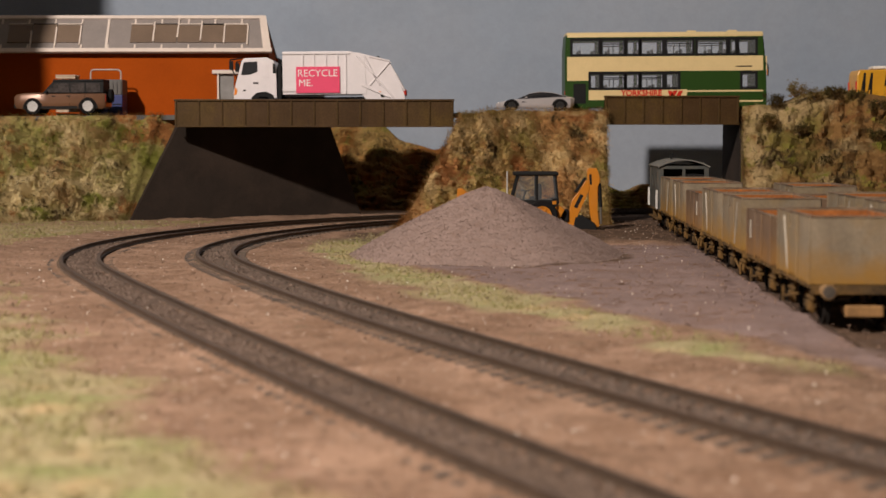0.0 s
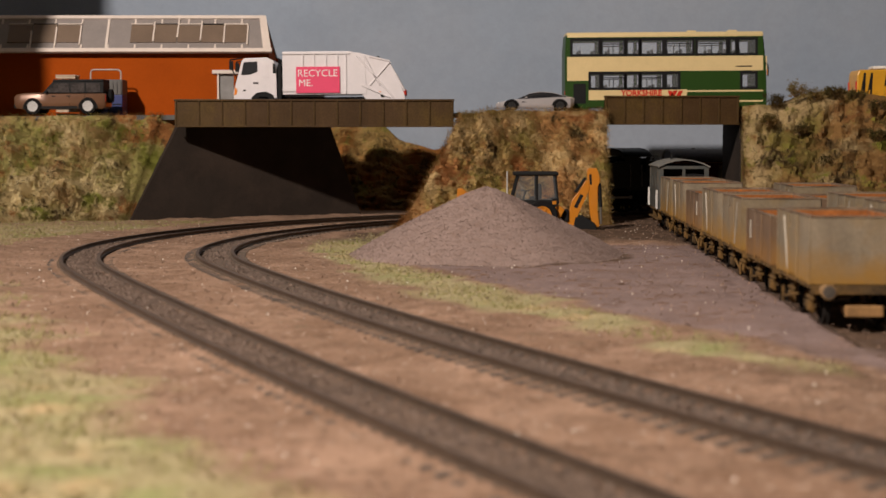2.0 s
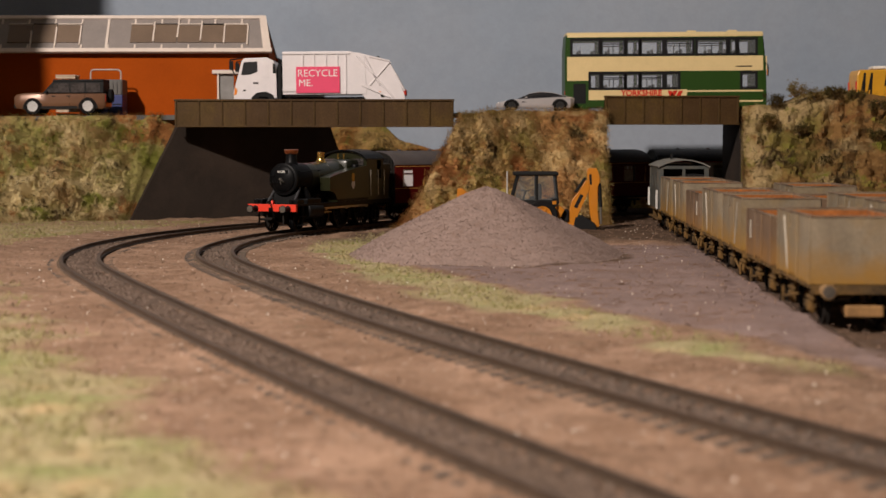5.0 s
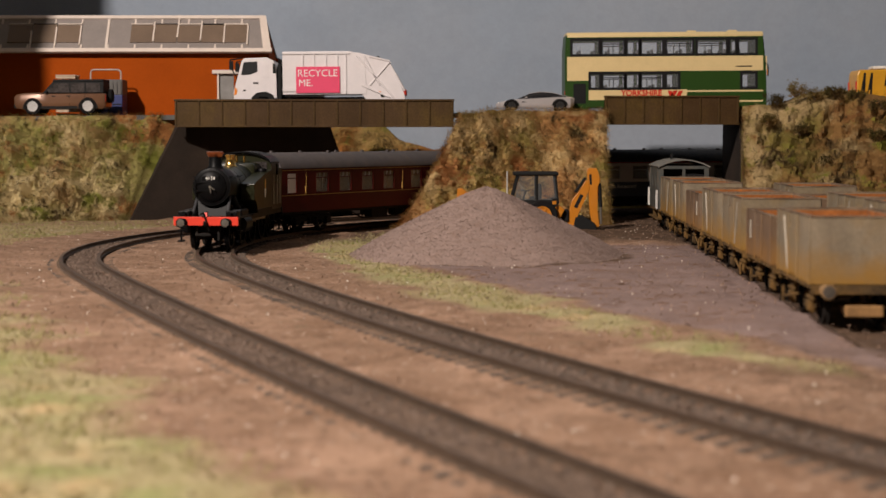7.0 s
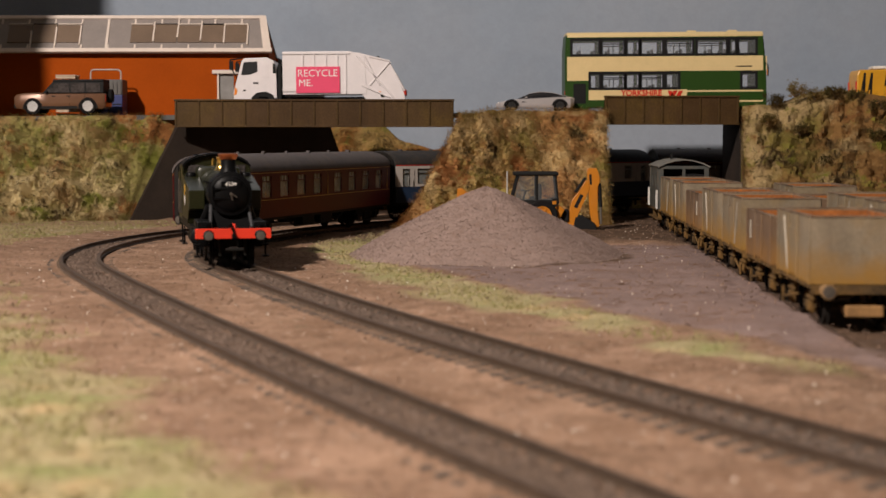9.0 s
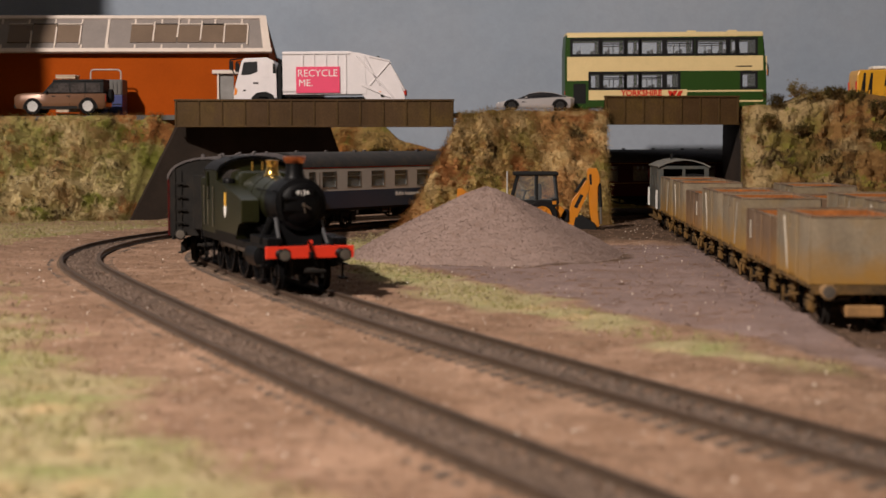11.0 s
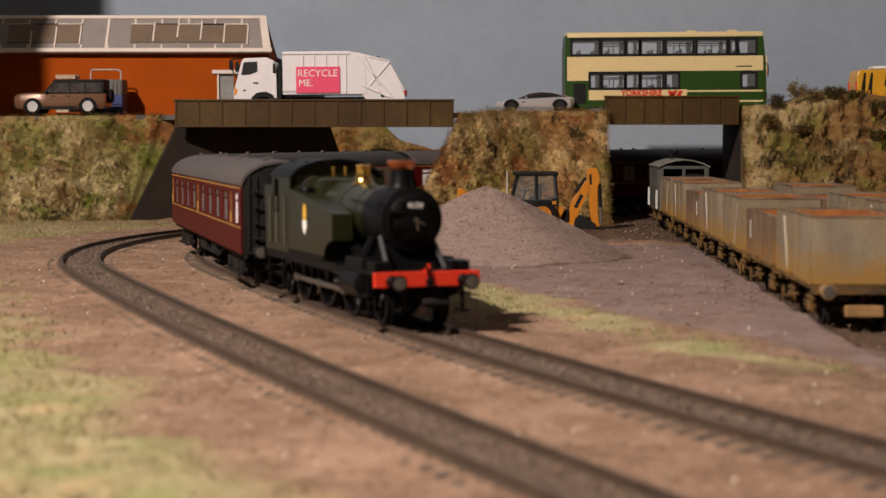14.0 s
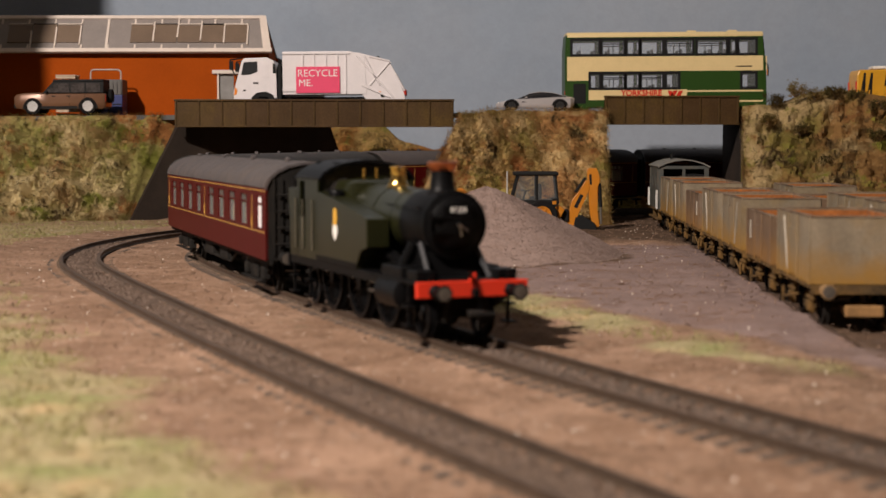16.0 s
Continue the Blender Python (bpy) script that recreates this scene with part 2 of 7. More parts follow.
def build_ground():
    xs = np.unique(np.concatenate([np.arange(-760, -220, 10), np.arange(-220, 260, 3.0), np.arange(260, 1101, 10)]))
    ys = np.unique(np.concatenate([np.arange(-420, 200, 12), np.arange(200, 1300, 3.2), np.arange(1300, 1441, 7)]))
    X, Y = np.meshgrid(xs, ys)
    dB, dA = signed(LINE_B, X, Y), signed(LINE_A, X, Y)
    Z = GROUND_Z + 0.55 * lump(X, Y, 60, 1) + 0.35 * lump(X, Y, 17, 2) + 0.28 * lump(X, Y, 7, 3)
    near = np.minimum(np.abs(dA), np.abs(dB))
    bed = np.clip((19 - near) / 7, 0, 1)
    Z = Z * (1 - bed) + bed * (-2.3 + 0.12 * lump(X, Y, 5, 4))
    Z = Z - 1.3 * np.clip((X - 110.7 - 0.0455 * Y + 30) / 14, 0, 1) * np.clip((1200 - Y) / 40, 0, 1)
    wob = 7 * lump(X, Y, 70, 5)
    ballast = np.clip((8.4 - near) / 1.2, 0, 1)
    left_grass = np.clip((-dA - 34 + wob * 1.3) / 34, 0, 1) * np.clip((790 - Y) / 60, 0, 1)
    far_left = np.clip((-dA - 62 + wob) / 14, 0, 1) * np.clip((Y - 900) / 60, 0, 1) * np.clip((1180 - Y) / 60, 0, 1) * 0.6
    strip = np.clip(1.35 - np.abs(dB - 67 + wob * 0.9) / (11 + 11 * np.exp(-((Y - 640) / 130) ** 2) + 16 * np.clip((Y - 830) / 90, 0, 1)), 0, 1) * np.clip((Y - 405) / 40, 0, 1) * np.clip((1080 - Y) / 80, 0, 1) * np.clip(np.abs(Y - 502) / 26, 0.25, 1)
    grass = np.clip(left_grass + far_left + strip, 0, 1)
    yard = np.clip((dB - 84 + wob * 0.6) / 12, 0, 1) * np.clip((960 - Y + 2 * wob) / 40, 0, 1) * np.clip((215 - X) / 40, 0, 1)
    dirt_shade = np.clip((dB - 22) / 16, 0, 1) * np.clip((Y - 940 + 2 * wob) / 60, 0, 1) * 0.8
    dirt_shade = np.maximum(dirt_shade, np.clip((Y - 1070 + 2 * wob) / 60, 0, 1) * np.clip((dB - 5) / 10 + (-dA - 14) / 20, 0, 1) * 0.5)
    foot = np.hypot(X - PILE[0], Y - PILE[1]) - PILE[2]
    dirt_shade = np.maximum(dirt_shade, 0.75 * np.clip(1.3 - np.abs(foot - 3 + 0.5 * wob) / 6, 0, 1) * np.clip((X - PILE[0] + 50) / 30, 0, 1))
    # near right: browner earth, with the lamp's fall-off painted into the colour
    dirt_shade = np.maximum(dirt_shade, 0.34 * np.clip((X - 40) / 50, 0, 1) * np.clip((520 - Y + wob) / 80, 0, 1))
    # darker ground from the first siding rightwards
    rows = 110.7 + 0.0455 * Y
    dirt_shade = np.maximum(dirt_shade, np.clip((X - rows + 13 + 0.2 * wob) / 6, 0, 1) * np.clip((Y - 380) / 160, 0, 1))
    n, w = X.size, len(xs)
    verts = np.stack([X.ravel(), Y.ravel(), Z.ravel()], 1) * MM
    i = np.arange((len(ys) - 1) * (w - 1))
    r, c = i // (w - 1), i % (w - 1)
    a = r * w + c
    faces = np.stack([a, a + 1, a + w + 1, a + w], 1)
    me = bpy.data.meshes.new("ground")
    me.from_pydata(verts.tolist(), [], faces.tolist())
    for name, arr in (("grass", grass), ("yard", yard), ("dirt_shade", dirt_shade), ("ballast", ballast)):
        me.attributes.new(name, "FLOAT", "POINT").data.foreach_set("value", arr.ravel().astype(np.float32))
    me.materials.append(ground_material())
    me.polygons.foreach_set("use_smooth", [True] * len(me.polygons))
    return tagged(new("ground", me), "brown earth scenic ground with faded grass and fine ballast", "ground", kind="structure")


build_ground()

wallpaint = mat("room_plaster", (0.25, 0.225, 0.20), 0.9, vary=0.04, scale=6, fine=60)
skyboard = mat("painted_blue_grey_board", (0.262, 0.312, 0.382), 0.75, vary=0.06, scale=9, fine=160, bump=0.3, tint=(0.29, 0.33, 0.39), mix=0.4)


def slab(name, x0, x1, y0, y1, z0, z1, material, label, category):
    ob = part(name, box(B(), x0, x1, y0, y1, z0, z1), material)
    return tagged(ob, label, category, kind="structure")


slab("backdrop", -1500, 1500, 1441, 1453, -60, 900, skyboard, "plain blue-grey painted backdrop board behind the layout", "backdrop")
# unseen board, added only to block the lamp and shade the left end
slab("backdrop_wing", -790, -396, 1040, 1052, -8, 420, skyboard, "added unseen blue-grey board that shades the left end of the layout", "backdrop")
slab("baseboard", -800, 1110, -430, 1440, -30, -8, mat("plywood_board", (0.36, 0.25, 0.15), 0.8, scale=20), "plywood baseboard under the scenery", "baseboard")
for lx, ly in ((-760, -390), (1070, -390), (-760, 1400), (1070, 1400)):
    slab("baseboard_leg", lx - 25, lx + 25, ly - 25, ly + 25, -1000, -30, MATS["plywood_board"], "plain timber leg under the baseboard", "leg")
slab("wall_west", -1900, -1800, -2200, 1700, -1000, 1500, wallpaint, "plain grey plaster room wall", "wall")
slab("wall_east", 2000, 2100, -2200, 1700, -1000, 1500, wallpaint, "plain grey plaster room wall", "wall")
slab("wall_south", -1900, 2100, -2300, -2200, -1000, 1500, wallpaint, "plain grey plaster room wall", "wall")
slab("wall_north", -1900, 2100, 1600, 1700, -1000, 1500, wallpaint, "plain grey plaster room wall", "wall")
slab("ceiling", -1900, 2100, -2300, 1700, 1500, 1560, mat("ceiling_white", (0.42, 0.39, 0.36), 0.9, vary=0.03, scale=5), "plain dim room ceiling", "ceiling")
slab("floor", -1900, 2100, -2300, 1700, -1040, -1000, mat("room_carpet", (0.20, 0.15, 0.11), 0.95, scale=30), "brown carpeted room floor", "floor")


# ---- banks ----
def bank_material(name, greens, browns, pale):
    m = bpy.data.materials.new(name)
    m.use_nodes = True
    nt = m.node_tree
    N, L = nt.nodes, nt.links
    b = N["Principled BSDF"]
    b.inputs["Roughness"].default_value = 0.95
    b.inputs["Specular IOR Level"].default_value = 0.15
    tc = N.new("ShaderNodeTexCoord")

    def tex(sc, d, off):
        t = N.new("ShaderNodeTexNoise")
        mp = N.new("ShaderNodeMapping")
        mp.inputs["Location"].default_value = (off, off * 0.7, off * 1.3)
        t.inputs["Scale"].default_value, t.inputs["Detail"].default_value, t.inputs["Roughness"].default_value = sc, d, 0.7
        L.new(tc.outputs["Object"], mp.inputs["Vector"])
        L.new(mp.outputs[0], t.inputs["Vector"])
        return t.outputs[0]

    def mixc(fac, a, c):
        x = N.new("ShaderNodeMix")
        x.data_type = "RGBA"
        L.new(fac, x.inputs[0])
        for sock, v in ((x.inputs[6], a), (x.inputs[7], c)):
            if isinstance(v, bpy.types.NodeSocket):
                L.new(v, sock)
            else:
                sock.default_value = (*v, 1)
        return x.outputs[2]

    def rng(src, lo, hi):
        r = N.new("ShaderNodeMapRange")
        r.inputs[1].default_value, r.inputs[2].default_value = lo, hi
        L.new(src, r.inputs[0])
        return r.outputs[0]

    col = mixc(rng(tex(17, 5, 0.1), 0.44, 0.56), greens[0], browns[0])
    col = mixc(rng(tex(24, 6, 0.5), 0.49, 0.60), col, pale)
    col = mixc(rng(tex(27, 6, 0.9), 0.54, 0.62), col, browns[1])
    col = mixc(rng(tex(31, 6, 1.4), 0.55, 0.63), col, greens[1])
    col = mixc(rng(tex(46, 7, 3.1), 0.56, 0.64), col, (0.055, 0.034, 0.014))
    col = mixc(rng(tex(190, 6, 2.0), 0.58, 0.72), col, (0.070, 0.042, 0.018))
    col = mixc(rng(tex(420, 4, 2.6), 0.62, 0.74), col, pale)
    geo = N.new("ShaderNodeNewGeometry")
    hsv = N.new("ShaderNodeHueSaturation")
    r = N.new("ShaderNodeMapRange")
    r.inputs[3].default_value, r.inputs[4].default_value = 0.80, 1.25
    L.new(geo.outputs["Random Per Island"], r.inputs[0])
    L.new(r.outputs[0], hsv.inputs["Value"])
    L.new(col, hsv.inputs["Color"])
    L.new(hsv.outputs[0], b.inputs["Base Color"])
    bp = N.new("ShaderNodeBump")
    bp.inputs["Strength"].default_value, bp.inputs["Distance"].default_value = 1.0, 0.001
    L.new(tex(700, 3, 0.0), bp.inputs["Height"])
    L.new(bp.outputs[0], b.inputs["Normal"])
    return m


BANK_L = bank_material("turf_left", ((0.250, 0.220, 0.075), (0.155, 0.160, 0.030)), ((0.280, 0.185, 0.080), (0.255, 0.110, 0.036)), (0.47, 0.375, 0.195))
BANK_M = bank_material("turf_middle", ((0.330, 0.235, 0.080), (0.290, 0.235, 0.065)), ((0.370, 0.200, 0.075), (0.300, 0.125, 0.042)), (0.52, 0.370, 0.175))
BANK_R = bank_material("turf_right", ((0.160, 0.125, 0.034), (0.150, 0.145, 0.022)), ((0.180, 0.098, 0.034), (0.14, 0.062, 0.020)), (0.31, 0.225, 0.11))
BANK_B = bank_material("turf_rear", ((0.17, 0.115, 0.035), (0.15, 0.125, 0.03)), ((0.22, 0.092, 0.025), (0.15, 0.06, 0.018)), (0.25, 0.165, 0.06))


def road_z(x):
    return 77.0 + 0.008 * x


def make_bank(name, x0, x1, foot, crest, back, top_z, left_skew, right_skew, material, label, rough=3.2, seed=1,
              tufts=5000, tuft_len=3.6, step=1.9, bushes=0, bow=1.12):
    """A turfed bank: stations along x, each with a rough front slope, a top and a back. foot(x), crest(x), top_z(x) in millimetres;
    the skews shift an end by that much for each millimetre of depth behind the crest."""
    body = thing(name, at(0, 0, 0), label, "embankment", kind="structure")
    nu, nv = max(8, int((x1 - x0) / step)), 52
    rng = np.random.RandomState(seed)
    U, V = np.meshgrid(np.linspace(0, 1, nu), np.linspace(0, 1, nv))
    Xb = x0 + (x1 - x0) * U
    F, C, T = foot(Xb), crest(Xb), top_z(Xb)
    Y = F + (C - F) * V
    Zs = -6 + (T + 6) * (V ** bow)
    el = 1 - U
    X = Xb + el * left_skew * (Y - C) * (1 - U) ** 2 + U ** 6 * right_skew * (Y - C)
    amp = rough * np.clip(V * 6, 0, 1) * np.clip((1.02 - V) * 9, 0.12, 1) * np.clip(np.minimum(U, 1 - U) * 30, 0.1, 1)
    nz = lump(X * 1.0, Zs * 1.25 + Y, 46, seed) * 0.9 + lump(X, Zs * 1.2 + Y, 19, seed + 1) * 0.7 + lump(X * 1.3, Zs * 1.6 + Y * 0.4, 7, seed + 2) * 0.3 + rng.uniform(-0.22, 0.22, X.shape)
    Y = Y - amp * nz * 0.8 - amp * 0.4
    Zs = Zs + amp * 0.35 * nz
    bm = B()
    grid = [[bm.verts.new((X[j, i], Y[j, i], Zs[j, i])) for i in range(nu)] for j in range(nv)]
    bx = Xb[0]
    rows = [grid[-1]]
    for zz in (None, -6.0):
        row = []
        for i in range(nu):
            u = i / (nu - 1)
            cy = float(C[0, i])
            yy = float(back(bx[i])) if callable(back) else back
            sh = 0.0 if callable(back) else (1 - u) ** 3 * left_skew * (yy - cy) + u ** 6 * right_skew * (yy - cy)
            row.append(bm.verts.new((float(bx[i]) + sh, yy, float(T[0, i]) if zz is None else zz)))
        rows.append(row)
    for rs in (grid, rows):
        for a, c in zip(rs, rs[1:]):
            for i in range(nu - 1):
                bm.faces.new((a[i], a[i + 1], c[i + 1], c[i]))
    for i in (0, nu - 1):
        bm.faces.new([g[i] for g in grid] + [rows[1][i], rows[2][i]])
    part("turf", bm, material, body, smooth=True)
    # loose fibres of static grass
    verts, faces = [], []
    for _ in range(tufts):
        j, i = rng.randint(1, nv), rng.randint(0, nu)
        edge = rng.uniform()
        if edge < 0.06:
            i = (0, nu - 1)[rng.randint(0, 2)]
        elif edge < 0.075:
            j = nv - 1
        elif edge < 0.16:
            j = rng.randint(2, 7)
        x, y, z = X[j, i] + rng.uniform(-1.5, 1.5), Y[j, i], Zs[j, i] + rng.uniform(-1.5, 1.5)
        ln = tuft_len * rng.uniform(0.5, 1.4)
        k = len(verts)
        for _q in range(2):
            d = np.array([rng.uniform(-1, 1), -rng.uniform(0.2, 1.0), rng.uniform(-0.3, 1.0)])
            d *= ln / np.linalg.norm(d)
            w = rng.uniform(0.06, 0.15)
            k = len(verts)
            verts += [(x - w, y + 0.8, z), (x + w, y + 0.8, z + w), (x + d[0], y + d[1], z + d[2])]
            faces.append((k, k + 1, k + 2))
    me = bpy.data.meshes.new("static_grass")
    me.from_pydata((np.array(verts) * MM).tolist(), [], faces)
    me.materials.append(material)
    g = new("static_grass", me)
    g.parent = body
    tagged(g, "loose fibres of static grass", kind="stuff")
    # clumps of scatter and dead leaves
    if bushes:
        verts, faces = [], []
        for _ in range(bushes):
            j, i = rng.randint(4, nv), rng.randint(1, nu - 1)
            c0 = np.array([X[j, i], Y[j, i] - 0.3, Zs[j, i]])
            rad = rng.uniform(0.6, 2.2)
            for _q in range(int(6 + rad * 10)):
                p = c0 + rng.normal(0, 0.55, 3) * rad
                a, c = rng.normal(0, 0.55, 3), rng.normal(0, 0.55, 3)
                k = len(verts)
                verts += [tuple(p), tuple(p + a), tuple(p + c)]
                faces.append((k, k + 1, k + 2))
        me = bpy.data.meshes.new("leaf_scatter")
        me.from_pydata((np.array(verts) * MM).tolist(), [], faces)
        me.materials.append(mat("leaf_scatter", (0.085, 0.052, 0.020), 0.9, vary=0.4, scale=60, tint=(0.14, 0.125, 0.04), rand=0.5))
        g = new("leaf_scatter", me)
        g.parent = body
        tagged(g, "dark brown and olive leaf scatter", kind="stuff")
    return body


const = lambda v: (lambda x: np.full(np.shape(x), float(v)))
make_bank("bank_left", -520, -212, lambda x: 1112 + (x + 520) * 0.335, const(1236), 1300, road_z, 0.0, 1.25, BANK_L,
          "grassy embankment of faded green and rust-brown turf under the road", seed=11, tufts=30000, bushes=260, rough=6.0)
def behind(x):
    """The back of the middle bank, clear of the inner line that passes behind it."""
    return np.interp(x, (-40, 10, 61, 121), (1111, 1170, 1219, 1262))


make_bank("bank_middle", 12, 121, lambda x: np.minimum(behind(x), 1226) - 84, lambda x: np.minimum(behind(x), 1226) - 7, behind,
          lambda x: road_z(x) + 0.5 - 3.0 * np.clip((34 - x) / 22, 0, 1), 0.62, 0.06, BANK_M,
          "straw-brown turfed embankment between the two bridges", seed=23, tufts=26000, bushes=110, rough=4.4, bow=1.3)
make_bank("bank_right", 223, 620, lambda x: 1196 - 0.33 * (x - 223), lambda x: 1230 - 0.10 * (x - 223), 1302,
          lambda x: 79.5 + 12 * np.clip((x - 228) / 55, 0, 1) + 2.5 * np.sin(x * 0.09), 0.0, 0.0, BANK_R,
          "rough brown and olive embankment with dark scrub and a stony slope", seed=37, tufts=22000, bushes=420, rough=4.8)
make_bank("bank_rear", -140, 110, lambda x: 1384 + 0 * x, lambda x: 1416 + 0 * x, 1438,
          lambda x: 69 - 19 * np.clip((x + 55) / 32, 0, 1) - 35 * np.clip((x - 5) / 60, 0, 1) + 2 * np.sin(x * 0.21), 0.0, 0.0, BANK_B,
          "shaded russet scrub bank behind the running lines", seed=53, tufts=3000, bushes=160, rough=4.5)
make_bank("bank_far", 70, 420, lambda x: 1402 + 0 * x, const(1422), 1439, lambda x: 17 + 3 * np.sin(x * 0.07) + 2 * np.sin(x * 0.19), 0.0, 0.0, BANK_R,
          "low olive turf along the foot of the backdrop", seed=61, tufts=1200, rough=2.5)

# ---- road, abutments and girder bridges ----
asphalt = mat("road_grey", (0.10, 0.095, 0.088), 0.9, vary=0.12, scale=60, bump=0.3)
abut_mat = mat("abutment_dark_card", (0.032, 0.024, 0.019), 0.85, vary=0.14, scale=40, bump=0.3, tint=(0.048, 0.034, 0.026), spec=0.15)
girder_mat = mat("girder_rusty_brown", (0.128, 0.078, 0.021), 0.42, vary=0.42, scale=30, bump=0.3, tint=(0.078, 0.042, 0.016), mix=0.55, dust=0.08, spec=0.15, streak=0.22)


def build_road():
    road = B()
    sec = []
    for x in (-700, -240, 12, 121, 222, 700):
        z = road_z(x)
        yb = 1292 if x < 100 else 1312
        sec.append([(x, 1236, z - 3.5), (x, yb, z - 3.5), (x, yb, z), (x, 1236, z)])
    sweep(road, sec)
    return tagged(part("road", road, asphalt), "grey road deck running over both bridges", "road", kind="structure")


build_road()
slab("town_base", -700, -132, 1306, 1440, 66, 73.5, mat("town_base_grey", (0.16, 0.14, 0.12), 0.9, scale=30), "flat grey ground behind the road", "ground").matrix_world = Matrix()


def abutment(name, p0, p1, t0, t1, zt, thick, label):
    """A wall whose ends lean in: bottom from p0 to p1, top from t0 to t1 along the same plane."""
    d = Vector((p1[0] - p0[0], p1[1] - p0[1], 0)).normalized()
    nrm = Vector((-d.y, d.x, 0)) * thick
    ring = [Vector((*p0, -5)), Vector((*p1, -5)), Vector((*t1, zt)), Vector((*t0, zt))]
    bm = B()
    sweep(bm, [ring, [v + nrm for v in ring]])
    return tagged(part(name, bm, abut_mat), label, "abutment", kind="structure")


abutment("abutment_west", (-233, 1216), (-66, 1331), (-197, 1241), (-92, 1313), 73, 5, "dark brown card abutment with sloping ends")
abutment("abutment_mid", (122, 1222), (122, 1262), (122, 1222), (122, 1262), 74, 3, "dark card abutment at the side of the opening")
abutment("abutment_east", (222, 1304), (222, 1226), (222, 1304), (222, 1228), 74, 4, "dark card abutment at the side of the opening")


def plate_girder(x0, x1, y, z0, z1, ribs, tilt=0.0):
    g = thing("girder_bridge", at(x0, y, z0, 0, 0, tilt), "weathered brown plate girder with stiffening ribs", "bridge girder")
    w, h = x1 - x0, z1 - z0
    part("web_plate", box(B(), 0, w, 1.2, 3.2, 0.8, h - 0.8), girder_mat, g)
    part("top_flange", box(B(), -0.4, w + 0.4, 0, 5, h - 1.4, h, 0.2), girder_mat, g)
    part("bottom_flange", box(B(), -0.4, w + 0.4, 0, 5, 0, 1.2, 0.2), girder_mat, g)
    first = None
    for i in range(ribs):
        x = 1.0 + (w - 2.0) * i / (ribs - 1)
        if first is None:
            first = part("rib", box(B(), -0.6, 0.6, 0.3, 1.3, 1.3, h - 1.5, 0.15), girder_mat, g)
            first.location = (x * MM, 0, 0)
        else:
            r = first.copy()
            scene.collection.objects.link(r)
            r.location = (x * MM, 0, 0)
    return g


plate_girder(-200, 8.0, 1224, 66.2, 87.0, 13)
plate_girder(120.5, 220.8, 1224, 68.0, 89.6, 8)

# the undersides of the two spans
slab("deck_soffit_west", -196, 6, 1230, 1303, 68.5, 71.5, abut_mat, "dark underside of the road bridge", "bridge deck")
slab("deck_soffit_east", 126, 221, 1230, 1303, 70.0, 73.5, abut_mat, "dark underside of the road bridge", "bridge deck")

# ---- track ----
rail_mat = mat("rail_steel_rusted", (0.105, 0.070, 0.048), 0.55, 0.5, vary=0.2, scale=80)
sleeper_mat = mat("sleeper_dark", (0.075, 0.056, 0.044), 0.9, vary=0.2, scale=200, bump=0.3, dust=0.35, rand=0.2)


def sleeper_mesh():
    bm = box(B(), -1.65, 1.65, -15.5, 15.5, -1.4, 0.0, 0.25)
    for y in (-8.9, 8.9):
        for d in (-1.5, 1.5):
            box(bm, -1.0, 1.0, y + d - 0.55, y + d + 0.55, -0.1, 0.55)
    bmesh.ops.scale(bm, vec=(MM, MM, MM), verts=bm.verts)
    me = bpy.data.meshes.new("sleeper")
    bm.to_mesh(me)
    bm.free()
    me.materials.append(sleeper_mat)
    return me


SLEEPER = sleeper_mesh()


def lay_track(line, s0, s1, label, pitch=7.4, level=0.0, sunk=0.0):
    tr = thing("railway_track", at(0, 0, level), label, "track", "model railway tracks")
    ss = np.arange(s0, s1, 6.0)
    for side in (-8.9, 8.9):
        loops = []
        for s in ss:
            x, y, h = on_line(line, s)
            nx, ny = -math.sin(h), math.cos(h)
            ring = []
            for o, z in ((-1.1, -2.0), (1.1, -2.0), (0.35, -1.5), (0.35, -0.75), (0.75, -0.55), (0.75, 0.0), (-0.75, 0.0), (-0.75, -0.55), (-0.35, -0.75), (-0.35, -1.5)):
                ring.append((x + nx * (side + o), y + ny * (side + o), z))
            loops.append(ring)
        part("rail", sweep(B(), loops), rail_mat, tr)
    for s in np.arange(s0 + 4, s1 - 4, pitch):
        x, y, h = on_line(line, s)
        o = new("sleeper", SLEEPER)
        o.parent = tr
        o.matrix_basis = at(x, y, -2.12 - sunk + random.uniform(-0.16, 0.08), math.degrees(h) + random.uniform(-0.6, 0.6))
    return tr


def straight(x0, y0, x1, y1):
    n = 60
    s = np.linspace(0, math.hypot(x1 - x0, y1 - y0), n)
    h = math.atan2(y1 - y0, x1 - x0)
    return s, np.linspace(x0, x1, n), np.linspace(y0, y1, n), np.full(n, h)


SIDING_1 = straight(132.5, 480.0, 165.9, 1215.0)
SIDING_2 = straight(181.0, 430.0, 210.6, 1080.0)
B0 = BACK
lay_track(LINE_B, B0 - 60, B0 + 1640, "curved dark weathered model track in fine ballast")
lay_track(LINE_A, 0, LINE_A[0][-1], "curved outer model track in fine brown ballast", sunk=0.34)
lay_track(SIDING_1, 0, SIDING_1[0][-1], "straight siding track beneath the grey wagons", level=-3.6)
lay_track(SIDING_2, 0, SIDING_2[0][-1], "straight siding track beneath the second row of wagons", level=-3.6)

